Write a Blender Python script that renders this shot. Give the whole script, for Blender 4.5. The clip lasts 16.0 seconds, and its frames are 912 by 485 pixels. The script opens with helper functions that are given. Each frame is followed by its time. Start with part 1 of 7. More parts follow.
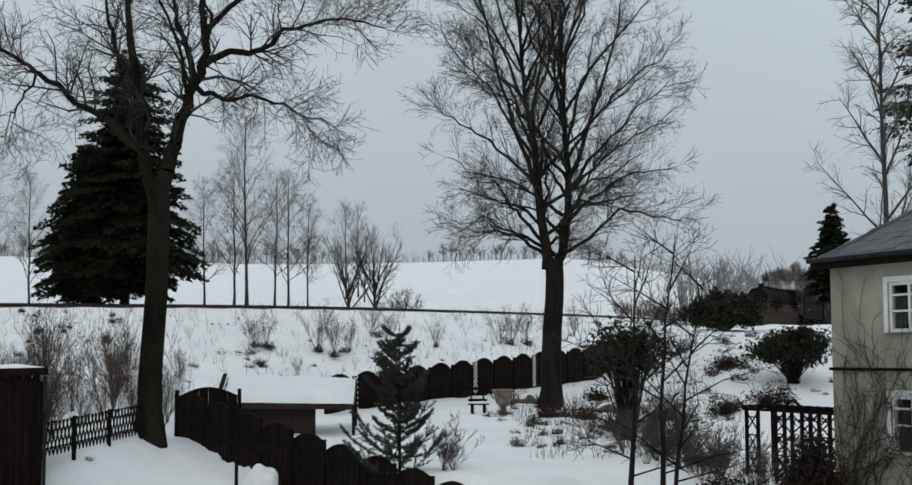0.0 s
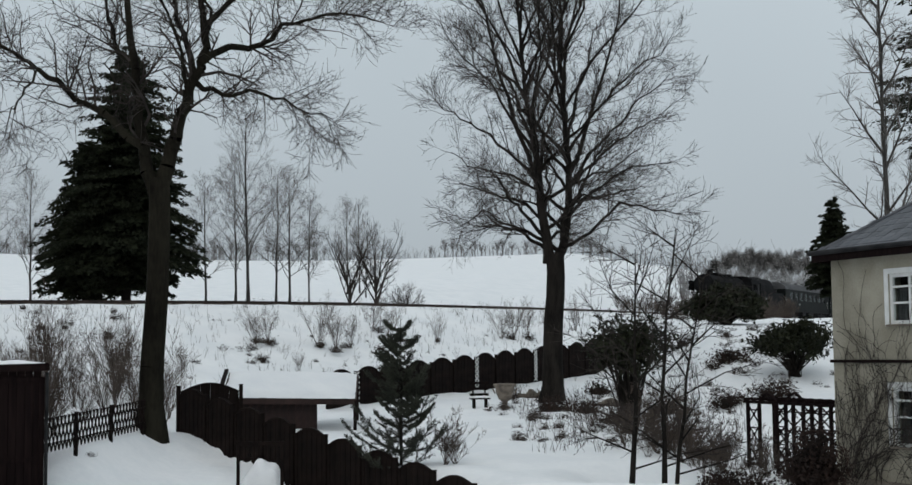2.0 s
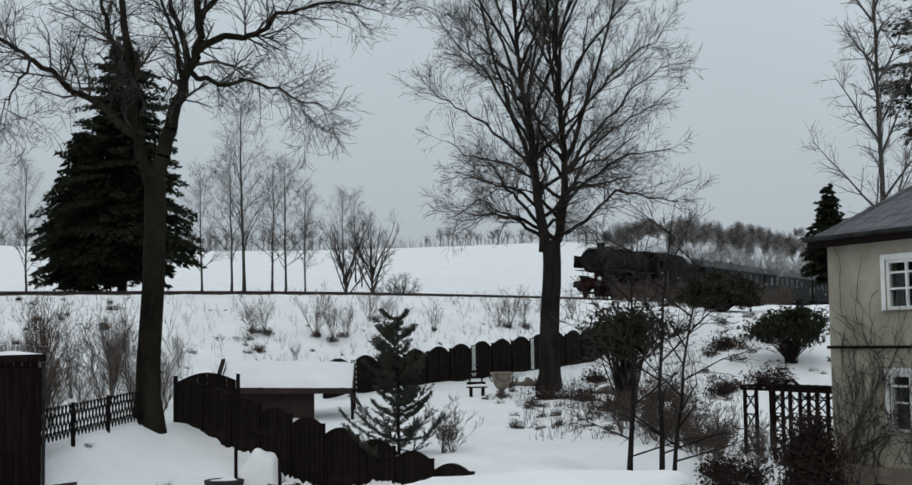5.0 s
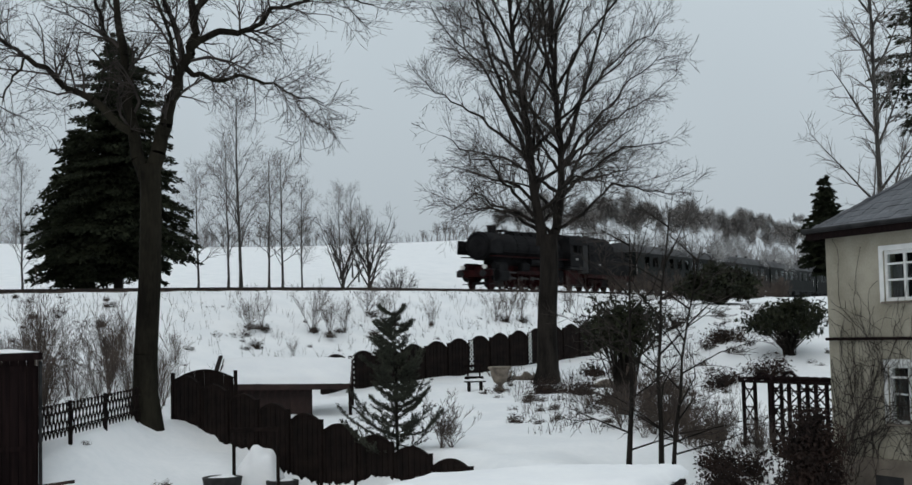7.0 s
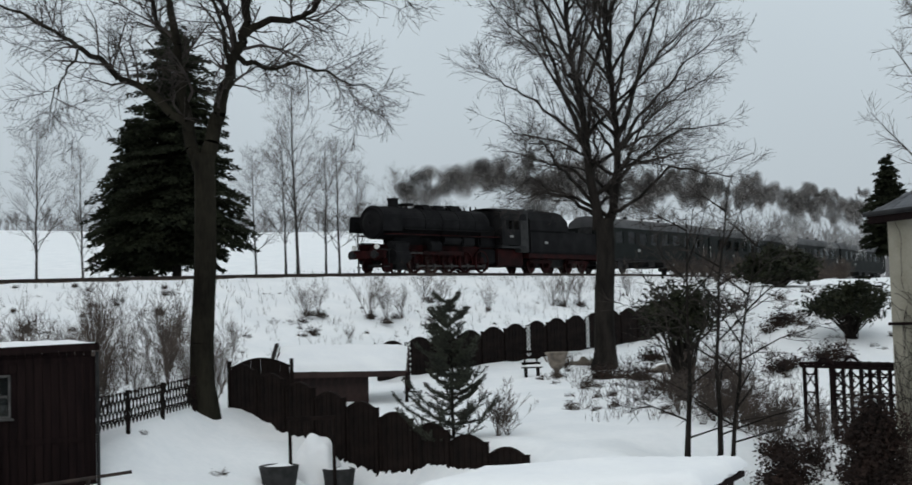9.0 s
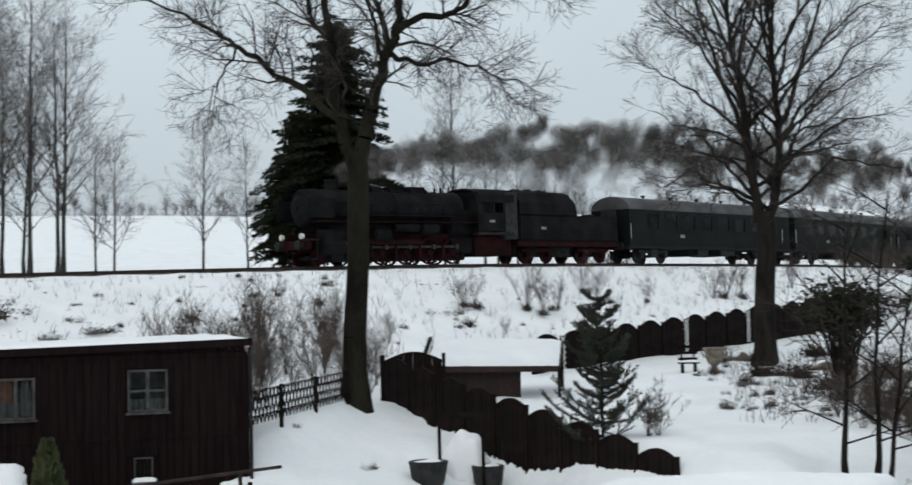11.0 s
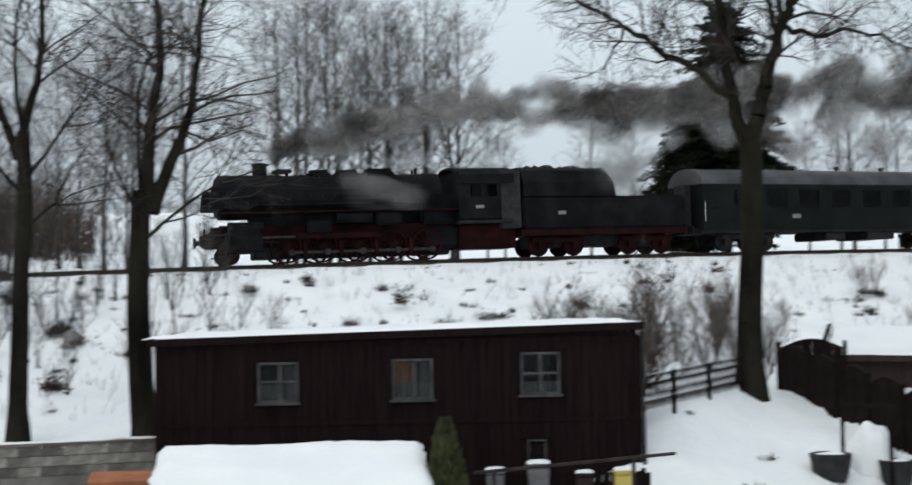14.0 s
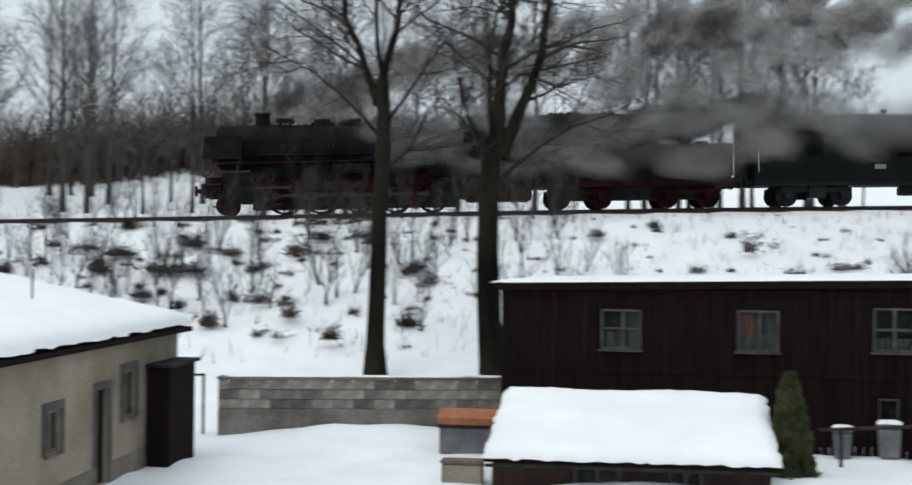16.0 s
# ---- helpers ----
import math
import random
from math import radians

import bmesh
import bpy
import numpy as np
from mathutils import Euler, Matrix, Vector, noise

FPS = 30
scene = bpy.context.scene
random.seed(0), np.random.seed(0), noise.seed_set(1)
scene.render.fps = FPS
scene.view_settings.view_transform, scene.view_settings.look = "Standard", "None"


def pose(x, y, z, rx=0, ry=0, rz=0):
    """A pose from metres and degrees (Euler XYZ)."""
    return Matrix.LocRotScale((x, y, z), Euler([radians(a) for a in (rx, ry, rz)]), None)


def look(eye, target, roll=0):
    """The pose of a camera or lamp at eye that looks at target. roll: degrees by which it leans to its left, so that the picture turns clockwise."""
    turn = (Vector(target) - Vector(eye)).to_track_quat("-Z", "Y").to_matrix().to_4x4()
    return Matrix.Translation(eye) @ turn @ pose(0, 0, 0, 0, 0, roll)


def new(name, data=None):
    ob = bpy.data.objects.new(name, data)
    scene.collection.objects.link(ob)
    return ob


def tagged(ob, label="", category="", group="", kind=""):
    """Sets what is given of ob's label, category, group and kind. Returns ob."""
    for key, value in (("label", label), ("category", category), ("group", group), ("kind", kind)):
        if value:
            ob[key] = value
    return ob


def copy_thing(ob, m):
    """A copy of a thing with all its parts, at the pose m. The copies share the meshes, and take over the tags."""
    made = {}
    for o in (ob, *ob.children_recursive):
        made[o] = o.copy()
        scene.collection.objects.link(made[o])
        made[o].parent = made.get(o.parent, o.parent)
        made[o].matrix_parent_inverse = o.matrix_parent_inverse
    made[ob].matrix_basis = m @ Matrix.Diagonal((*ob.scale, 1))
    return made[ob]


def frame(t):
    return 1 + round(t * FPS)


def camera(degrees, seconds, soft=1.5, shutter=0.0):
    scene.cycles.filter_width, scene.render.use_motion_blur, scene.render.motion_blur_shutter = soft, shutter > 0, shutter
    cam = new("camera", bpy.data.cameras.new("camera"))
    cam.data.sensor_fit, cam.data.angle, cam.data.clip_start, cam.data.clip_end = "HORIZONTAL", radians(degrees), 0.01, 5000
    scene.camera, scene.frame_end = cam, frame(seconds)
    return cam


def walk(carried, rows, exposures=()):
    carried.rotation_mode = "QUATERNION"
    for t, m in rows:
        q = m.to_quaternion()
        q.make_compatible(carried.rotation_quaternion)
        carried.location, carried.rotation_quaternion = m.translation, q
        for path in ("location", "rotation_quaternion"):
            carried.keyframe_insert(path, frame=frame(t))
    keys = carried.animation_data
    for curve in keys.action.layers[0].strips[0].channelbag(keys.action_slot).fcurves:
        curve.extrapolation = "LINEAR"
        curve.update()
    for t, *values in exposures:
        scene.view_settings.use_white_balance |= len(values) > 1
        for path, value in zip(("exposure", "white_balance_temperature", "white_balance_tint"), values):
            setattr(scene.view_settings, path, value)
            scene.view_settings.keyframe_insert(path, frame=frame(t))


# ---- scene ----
cam = camera(37.0, 16.0, soft=1.5, shutter=0.7)
PATH = [
    (0.0, pose(-0.00, -0.00, 5.00, 94.80, 0.20, 0.02)),
    (0.5, pose(-0.02, -0.03, 5.00, 94.74, 0.26, 0.00)),
    (1.0, pose(-0.02, -0.04, 4.98, 94.70, 0.38, 0.01)),
    (1.5, pose(-0.01, -0.04, 4.96, 94.68, 0.43, 0.04)),
    (2.0, pose(0.02, -0.00, 4.96, 94.62, 0.47, 0.10)),
    (2.5, pose(0.03, 0.03, 5.00, 94.52, 0.47, 0.10)),
    (3.0, pose(0.00, 0.01, 4.97, 94.42, 0.57, 0.04)),
    (3.5, pose(0.00, 0.02, 4.94, 94.37, 0.62, 0.00)),
    (4.0, pose(0.00, -0.00, 4.94, 94.29, 0.69, -0.02)),
    (6.5, pose(0.00, 0.11, 4.95, 94.01, 1.10, -0.14)),
    (7.0, pose(-0.01, 0.13, 4.95, 93.93, 1.26, -0.17)),
    (7.5, pose(-0.03, 0.13, 4.95, 93.80, 1.36, -0.13)),
    (8.0, pose(-0.02, 0.18, 4.96, 93.61, 1.47, 0.28)),
    (8.5, pose(0.01, 0.31, 4.99, 93.44, 1.59, 1.12)),
    (11.0, pose(0.45, 0.59, 5.35, 92.83, 1.16, 9.20)),
    (11.5, pose(0.49, 0.79, 5.35, 92.93, 0.87, 11.24)),
    (12.0, pose(0.33, 0.95, 5.33, 92.96, 1.05, 13.22)),
    (12.5, pose(0.27, 1.05, 5.32, 92.99, 0.99, 15.48)),
    (12.8, pose(0.23, 1.09, 5.34, 92.96, 0.95, 17.21)),
    (13.0, pose(0.22, 1.12, 5.33, 92.96, 1.10, 18.39)),
    (13.5, pose(0.14, 1.20, 5.29, 92.94, 1.06, 21.56)),
    (14.0, pose(0.13, 1.21, 5.20, 92.70, 0.92, 25.32)),
    (14.5, pose(0.09, 1.16, 5.20, 91.81, 0.64, 28.76)),
    (15.0, pose(0.06, 1.10, 5.21, 90.88, 0.25, 32.53)),
    (15.5, pose(0.13, 1.19, 5.31, 90.34, 0.04, 36.18)),
    (16.0, pose(0.25, 1.23, 5.31, 90.32, -0.56, 39.92)),
]
EXPOSURES = [(0.0, -0.03), (4.0, -0.01), (7.0, 0.06), (8.5, 0.12), (11.0, 0.3), (12.8, 0.38), (14.5, 0.48), (16.0, 0.53)]
walk(cam, PATH, exposures=EXPOSURES)

# ---- light: a bright overcast winter sky ----
world = bpy.data.worlds.new("overcast_sky")
scene.world = world
world.use_nodes = True
wn, wl = world.node_tree.nodes, world.node_tree.links
wn.clear()
w_out = wn.new("ShaderNodeOutputWorld")
w_bg = wn.new("ShaderNodeBackground")
w_sky = wn.new("ShaderNodeTexSky")
w_sky.sky_type, w_sky.sun_disc = 'NISHITA', False
w_sky.sun_elevation, w_sky.sun_rotation = radians(28), radians(200)
w_sky.dust_density, w_sky.air_density = 6.0, 1.0
w_co = wn.new("ShaderNodeTexCoord")
w_sep = wn.new("ShaderNodeSeparateXYZ")
w_ramp = wn.new("ShaderNodeValToRGB")
w_ramp.color_ramp.elements[0].position, w_ramp.color_ramp.elements[0].color = 0.0, (0.42, 0.475, 0.52, 1)
w_ramp.color_ramp.elements[1].position, w_ramp.color_ramp.elements[1].color = 1.0, (0.66, 0.73, 0.77, 1)
_e = w_ramp.color_ramp.elements.new(0.28)
_e.color = (0.56, 0.635, 0.68, 1)
w_noise = wn.new("ShaderNodeTexNoise")
w_noise.inputs["Scale"].default_value, w_noise.inputs["Detail"].default_value = 2.2, 3
w_cl = wn.new("ShaderNodeMapRange")
w_cl.inputs[3].default_value, w_cl.inputs[4].default_value = 0.9, 1.1
w_mul = wn.new("ShaderNodeVectorMath")
w_mul.operation = 'SCALE'
w_scale = wn.new("ShaderNodeVectorMath")
w_scale.operation = 'SCALE'
w_scale.inputs[3].default_value = 0.10
w_mix = wn.new("ShaderNodeMix")
w_mix.data_type = 'RGBA'
w_mix.inputs["Factor"].default_value = 0.93
wl.new(w_co.outputs["Generated"], w_sep.inputs[0])
wl.new(w_sep.outputs["Z"], w_ramp.inputs[0])
wl.new(w_co.outputs["Generated"], w_noise.inputs["Vector"])
wl.new(w_noise.outputs[0], w_cl.inputs[0])
wl.new(w_ramp.outputs[0], w_mul.inputs[0])
wl.new(w_cl.outputs[0], w_mul.inputs[3])
wl.new(w_sky.outputs[0], w_scale.inputs[0])
wl.new(w_scale.outputs[0], w_mix.inputs["A"])
wl.new(w_mul.outputs[0], w_mix.inputs["B"])
wl.new(w_mix.outputs["Result"], w_bg.inputs[0])
w_bg.inputs[1].default_value = 1.0
wl.new(w_bg.outputs[0], w_out.inputs[0])
sun = new("sun", bpy.data.lights.new("sun", 'SUN'))
sun.data.energy, sun.data.angle, sun.data.color = 0.35, radians(40), (1.0, 0.97, 0.93)
sun.matrix_basis = look((0, 0, 60), (8, 25, 0))


# ---- materials ----
def mat(name, a, b, scale=4.0, rough=0.8, bump=0.3, fine=40.0, metal=0.0, dist=0.02, spec=0.3, island=0.0, pos=(0.35, 0.65), stretch=(1, 1, 1)):
    """Two colours mixed by a coarse and a fine noise, with relief."""
    m = bpy.data.materials.new(name)
    m.use_nodes = True
    n, l = m.node_tree.nodes, m.node_tree.links
    p = n["Principled BSDF"]
    co = n.new("ShaderNodeTexCoord")
    mp = n.new("ShaderNodeMapping")
    mp.inputs["Scale"].default_value = stretch
    l.new(co.outputs["Object"], mp.inputs[0])
    n1 = n.new("ShaderNodeTexNoise")
    n1.inputs["Scale"].default_value, n1.inputs["Detail"].default_value = scale, 5
    n2 = n.new("ShaderNodeTexNoise")
    n2.inputs["Scale"].default_value, n2.inputs["Detail"].default_value = fine, 3
    l.new(mp.outputs[0], n1.inputs["Vector"])
    l.new(mp.outputs[0], n2.inputs["Vector"])
    add = n.new("ShaderNodeMath")
    add.operation = 'MULTIPLY_ADD'
    add.inputs[1].default_value = 0.35
    l.new(n2.outputs[0], add.inputs[0])
    l.new(n1.outputs[0], add.inputs[2])
    mr = n.new("ShaderNodeMapRange")
    mr.inputs[1].default_value, mr.inputs[2].default_value = pos[0] + 0.175, pos[1] + 0.175
    l.new(add.outputs[0], mr.inputs[0])
    mix = n.new("ShaderNodeMix")
    mix.data_type = 'RGBA'
    mix.inputs["A"].default_value, mix.inputs["B"].default_value = (*a, 1), (*b, 1)
    l.new(mr.outputs[0], mix.inputs["Factor"])
    colour = mix.outputs["Result"]
    if island:
        geo = n.new("ShaderNodeObjectInfo")
        hs = n.new("ShaderNodeHueSaturation")
        vr = n.new("ShaderNodeMapRange")
        vr.inputs[3].default_value, vr.inputs[4].default_value = 1 - island, 1 + island
        l.new(geo.outputs["Random"], vr.inputs[0])
        l.new(vr.outputs[0], hs.inputs["Value"])
        l.new(colour, hs.inputs["Color"])
        colour = hs.outputs[0]
    l.new(colour, p.inputs["Base Color"])
    p.inputs["Roughness"].default_value, p.inputs["Metallic"].default_value = rough, metal
    p.inputs["Specular IOR Level"].default_value = spec
    if bump:
        bp = n.new("ShaderNodeBump")
        bp.inputs["Strength"].default_value, bp.inputs["Distance"].default_value = bump, dist
        l.new(add.outputs[0], bp.inputs["Height"])
        l.new(bp.outputs[0], p.inputs["Normal"])
    return m


SNOW = mat("snow", (0.80, 0.82, 0.84), (0.88, 0.89, 0.90), 0.6, 0.75, 0.5, 6.0, dist=0.06)
ROOFSNOW = mat("roof_snow", (0.84, 0.85, 0.87), (0.9, 0.905, 0.91), 0.8, 0.7, 0.4, 9.0, dist=0.04)
BARK = mat("bark", (0.01, 0.009, 0.008), (0.028, 0.024, 0.021), 3.0, 0.95, 0.8, 18.0, stretch=(1, 1, 0.25), dist=0.03, spec=0.05)
BARKMOSS = mat("mossy_bark", (0.008, 0.0072, 0.006), (0.026, 0.0235, 0.017), 1.3, 0.95, 0.8, 14.0, stretch=(1, 1, 0.3), dist=0.03, spec=0.03)
TWIG = mat("twig", (0.024, 0.0205, 0.0185), (0.058, 0.049, 0.044), 2.0, 0.9, 0, spec=0.1)
PALEBARK = mat("grey_bark", (0.025, 0.023, 0.021), (0.07, 0.065, 0.06), 2.5, 0.9, 0.4, 14.0, stretch=(1, 1, 0.4))
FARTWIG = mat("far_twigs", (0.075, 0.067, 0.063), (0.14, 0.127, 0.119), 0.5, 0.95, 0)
NEEDLE = mat("needles", (0.009, 0.0115, 0.0065), (0.025, 0.029, 0.016), 1.2, 0.9, 0, island=0.15, spec=0.1)
PINE = mat("pine_needles", (0.016, 0.019, 0.013), (0.05, 0.054, 0.038), 2.2, 0.8, 0)
LEAF = mat("evergreen_leaves", (0.008, 0.0105, 0.0055), (0.025, 0.0275, 0.014), 1.6, 0.7, 0, spec=0.15)
THUJA = mat("thuja", (0.03, 0.04, 0.015), (0.08, 0.085, 0.035), 3.0, 0.8, 0.4)
# the haze over distant trees is mixed into this pale grey
HAZEWOOD = mat("hazed_wood", (0.15, 0.145, 0.145), (0.24, 0.235, 0.235), 0.02, 0.95, 0)
BRUSH = mat("dry_brush", (0.05, 0.04, 0.035), (0.11, 0.085, 0.07), 1.5, 0.95, 0)
STRAW = mat("dead_grass", (0.02, 0.015, 0.012), (0.058, 0.042, 0.032), 2.5, 0.95, 0)
DARKWOOD = mat("dark_stained_wood", (0.0078, 0.0048, 0.005), (0.0155, 0.0092, 0.0088), 2.0, 0.85, 0.4, 30.0, stretch=(6, 6, 0.5), island=0.08, spec=0.06)
FENCEWOOD = mat("fence_wood", (0.007, 0.0055, 0.005), (0.016, 0.011, 0.0095), 2.5, 0.85, 0.4, 30.0, island=0.12, spec=0.06)
WEATHERED = mat("weathered_wood", (0.09, 0.075, 0.06), (0.2, 0.17, 0.14), 3.0, 0.85, 0.4, 30.0)
PLASTER = mat("cream_plaster", (0.25, 0.228, 0.178), (0.39, 0.362, 0.295), 0.9, 0.9, 0.5, 22.0, dist=0.02)
OLDPLASTER = mat("old_plaster", (0.17, 0.137, 0.102), (0.31, 0.262, 0.205), 0.55, 0.9, 0.5, 12.0, dist=0.02)
PLINTH = mat("plinth", (0.10, 0.085, 0.07), (0.2, 0.17, 0.14), 1.2, 0.9, 0.5)
BLOCK = mat("concrete_block", (0.12, 0.11, 0.095), (0.31, 0.29, 0.26), 2.0, 0.9, 0.5, 25.0, island=0.5)
OLDBLOCK = mat("worn_render", (0.11, 0.1, 0.088), (0.24, 0.222, 0.2), 1.1, 0.9, 0.5, 14.0)
MORTAR = mat("mortar", (0.14, 0.13, 0.12), (0.22, 0.2, 0.185), 3.0, 0.95, 0.4)
SLATE = mat("slate", (0.07, 0.075, 0.085), (0.16, 0.165, 0.18), 1.6, 0.55, 0.3, 20.0, island=0.2)
WHITEPAINT = mat("white_paint", (0.68, 0.69, 0.68), (0.8, 0.8, 0.79), 3.0, 0.5, 0.1)
GREYPAINT = mat("worn_white_paint", (0.035, 0.033, 0.032), (0.085, 0.081, 0.078), 4.0, 0.7, 0.2)
CURTAIN = mat("curtain", (0.04, 0.04, 0.041), (0.095, 0.094, 0.095), 3.0, 0.9, 0.3, stretch=(8, 8, 0.4))
CURTAINRED = mat("rust_curtain", (0.08, 0.038, 0.026), (0.14, 0.068, 0.045), 3.0, 0.9, 0.3)
# near-black that stands in for the shade inside rooms, cab and coaches
ROOMSHADE = mat("room_shade", (0.015, 0.015, 0.016), (0.03, 0.03, 0.03), 2.0, 0.9, 0)
LOCOBLACK = mat("locomotive_black", (0.0055, 0.0054, 0.006), (0.0135, 0.0133, 0.014), 1.2, 0.75, 0.2, 20.0, spec=0.06)
LOCORED = mat("locomotive_red", (0.009, 0.003, 0.003), (0.032, 0.006, 0.006), 1.5, 0.7, 0.2, 20.0, spec=0.08)
STEEL = mat("oily_steel", (0.02, 0.018, 0.017), (0.06, 0.055, 0.052), 3.0, 0.5, 0.1, metal=0.6)
RUST = mat("rusty_rail", (0.014, 0.01, 0.009), (0.04, 0.026, 0.02), 3.0, 0.8, 0.4)
COACHGREEN = mat("coach_green", (0.0035, 0.005, 0.0047), (0.0075, 0.01, 0.0092), 0.8, 0.65, 0.1, 14.0, spec=0.1)
COACHROOF = mat("coach_roof", (0.035, 0.035, 0.037), (0.085, 0.084, 0.087), 0.7, 0.6, 0.2)
COAL = mat("coal", (0.008, 0.008, 0.008), (0.03, 0.03, 0.03), 6.0, 0.6, 0.8, 20.0)
WHITEMARK = mat("white_marking", (0.62, 0.62, 0.6), (0.75, 0.75, 0.73), 5.0, 0.6, 0)


def smoke_mat(name, a, b, dense):
    """Thin veils of smoke: cloudy patches whose cover thins out towards the rim of each billow."""
    m = bpy.data.materials.new(name)
    m.use_nodes = True
    n, l = m.node_tree.nodes, m.node_tree.links
    n.remove(n["Principled BSDF"])
    co = n.new("ShaderNodeTexCoord")
    tx = n.new("ShaderNodeTexNoise")
    tx.inputs["Scale"].default_value, tx.inputs["Detail"].default_value = 1.5, 3.0
    tx.inputs["Distortion"].default_value = 0.6
    l.new(co.outputs["Object"], tx.inputs["Vector"])
    mr = n.new("ShaderNodeMapRange")
    mr.interpolation_type = 'SMOOTHSTEP'
    mr.inputs[1].default_value, mr.inputs[2].default_value = 0.34, 0.66
    mr.inputs[3].default_value, mr.inputs[4].default_value = 0.68, 1.0
    l.new(tx.outputs[0], mr.inputs[0])
    at = n.new("ShaderNodeAttribute")
    at.attribute_name = "cover"
    pw = n.new("ShaderNodeMath")
    pw.operation = 'MULTIPLY'
    l.new(at.outputs["Fac"], pw.inputs[0])
    l.new(mr.outputs[0], pw.inputs[1])
    al = n.new("ShaderNodeMath")
    al.operation = 'MULTIPLY'
    al.inputs[1].default_value = dense
    l.new(pw.outputs[0], al.inputs[0])
    mix = n.new("ShaderNodeMix")
    mix.data_type = 'RGBA'
    mix.inputs["A"].default_value, mix.inputs["B"].default_value = (*a, 1), (*b, 1)
    l.new(tx.outputs[0], mix.inputs["Factor"])
    d, tl, hf = n.new("ShaderNodeBsdfDiffuse"), n.new("ShaderNodeBsdfTranslucent"), n.new("ShaderNodeMixShader")
    l.new(mix.outputs["Result"], d.inputs["Color"])
    l.new(mix.outputs["Result"], tl.inputs["Color"])
    l.new(d.outputs[0], hf.inputs[1])
    l.new(tl.outputs[0], hf.inputs[2])
    tr, out = n.new("ShaderNodeBsdfTransparent"), n.new("ShaderNodeMixShader")
    l.new(al.outputs[0], out.inputs[0])
    l.new(tr.outputs[0], out.inputs[1])
    l.new(hf.outputs[0], out.inputs[2])
    l.new(out.outputs[0], n["Material Output"].inputs["Surface"])
    return m


SMOKE = smoke_mat("coal_smoke", (0.14, 0.13, 0.124), (0.27, 0.254, 0.244), 0.9)
LATESMOKE = smoke_mat("thinner_coal_smoke", (0.22, 0.208, 0.2), (0.42, 0.402, 0.39), 0.85)
DARKSMOKE = smoke_mat("dense_coal_smoke", (0.075, 0.07, 0.067), (0.15, 0.141, 0.135), 0.9)
GREYSMOKE = smoke_mat("grey_smoke", (0.3, 0.292, 0.286), (0.52, 0.51, 0.5), 0.5)
VEIL = smoke_mat("thin_smoke", (0.22, 0.213, 0.208), (0.38, 0.37, 0.362), 0.42)
PLATE = mat("dull_plate", (0.16, 0.16, 0.155), (0.26, 0.26, 0.25), 5.0, 0.6, 0)
STEAM = smoke_mat("steam", (0.6, 0.6, 0.61), (0.76, 0.76, 0.77), 0.4)
YELLOW = mat("yellow_plastic", (0.5, 0.4, 0.1), (0.62, 0.5, 0.16), 3.0, 0.5, 0.1)
GREYPLASTIC = mat("grey_plastic", (0.1, 0.1, 0.105), (0.17, 0.17, 0.175), 3.0, 0.5, 0.1)
ORANGE = mat("orange_tarp", (0.26, 0.09, 0.04), (0.42, 0.16, 0.07), 2.0, 0.6, 0.4)
DARKMETAL = mat("dark_metal", (0.01, 0.01, 0.011), (0.028, 0.028, 0.029), 3.0, 0.65, 0.2, spec=0.12)
RUBBER = mat("rubber", (0.012, 0.012, 0.012), (0.03, 0.03, 0.03), 4.0, 0.8, 0.3)
TERRACOTTA = mat("weathered_stone", (0.12, 0.1, 0.085), (0.26, 0.22, 0.18), 4.0, 0.9, 0.5)
WITHER = mat("withered_leaves", (0.012, 0.008, 0.007), (0.04, 0.023, 0.018), 2.0, 0.9, 0)
REDBROWN = mat("red_brown_boards", (0.016, 0.0085, 0.0075), (0.042, 0.022, 0.018), 2.0, 0.8, 0.4, 25.0, island=0.2)
BALLAST = mat("ballast", (0.12, 0.11, 0.1), (0.3, 0.28, 0.26), 8.0, 0.95, 0.8, 30.0)
GLASS = bpy.data.materials.new("window_glass")
GLASS.use_nodes = True
_p = GLASS.node_tree.nodes["Principled BSDF"]
_p.inputs["Base Color"].default_value, _p.inputs["Roughness"].default_value = (0.8, 0.85, 0.85, 1), 0.03
_p.inputs["Transmission Weight"].default_value, _p.inputs["IOR"].default_value = 1.0, 1.1


# ---- mesh helpers ----
def mesh_of(name, verts, faces, material, smooth=False):
    me = bpy.data.meshes.new(name)
    me.from_pydata(verts, [], faces)
    me.materials.append(material)
    if smooth:
        me.polygons.foreach_set("use_smooth", [True] * len(me.polygons))
    me.update()
    return me


def part(name, bm, material, parent, label="", m=None):
    """A bmesh, or a finished mesh, as one mesh object under a thing or a part."""
    if isinstance(bm, bmesh.types.BMesh):
        me = bpy.data.meshes.new(name)
        bm.to_mesh(me)
        bm.free()
        me.materials.append(material)
    else:
        me = bm
    ob = new(name, me)
    ob.parent = parent
    if m is not None:
        ob.matrix_basis = m
    if label:
        ob["label"] = label
    return ob


def thing(name, label, category, m=None, group="", kind=""):
    ob = new(name)
    if m is not None:
        ob.matrix_basis = m
    return tagged(ob, label, category, group, kind)


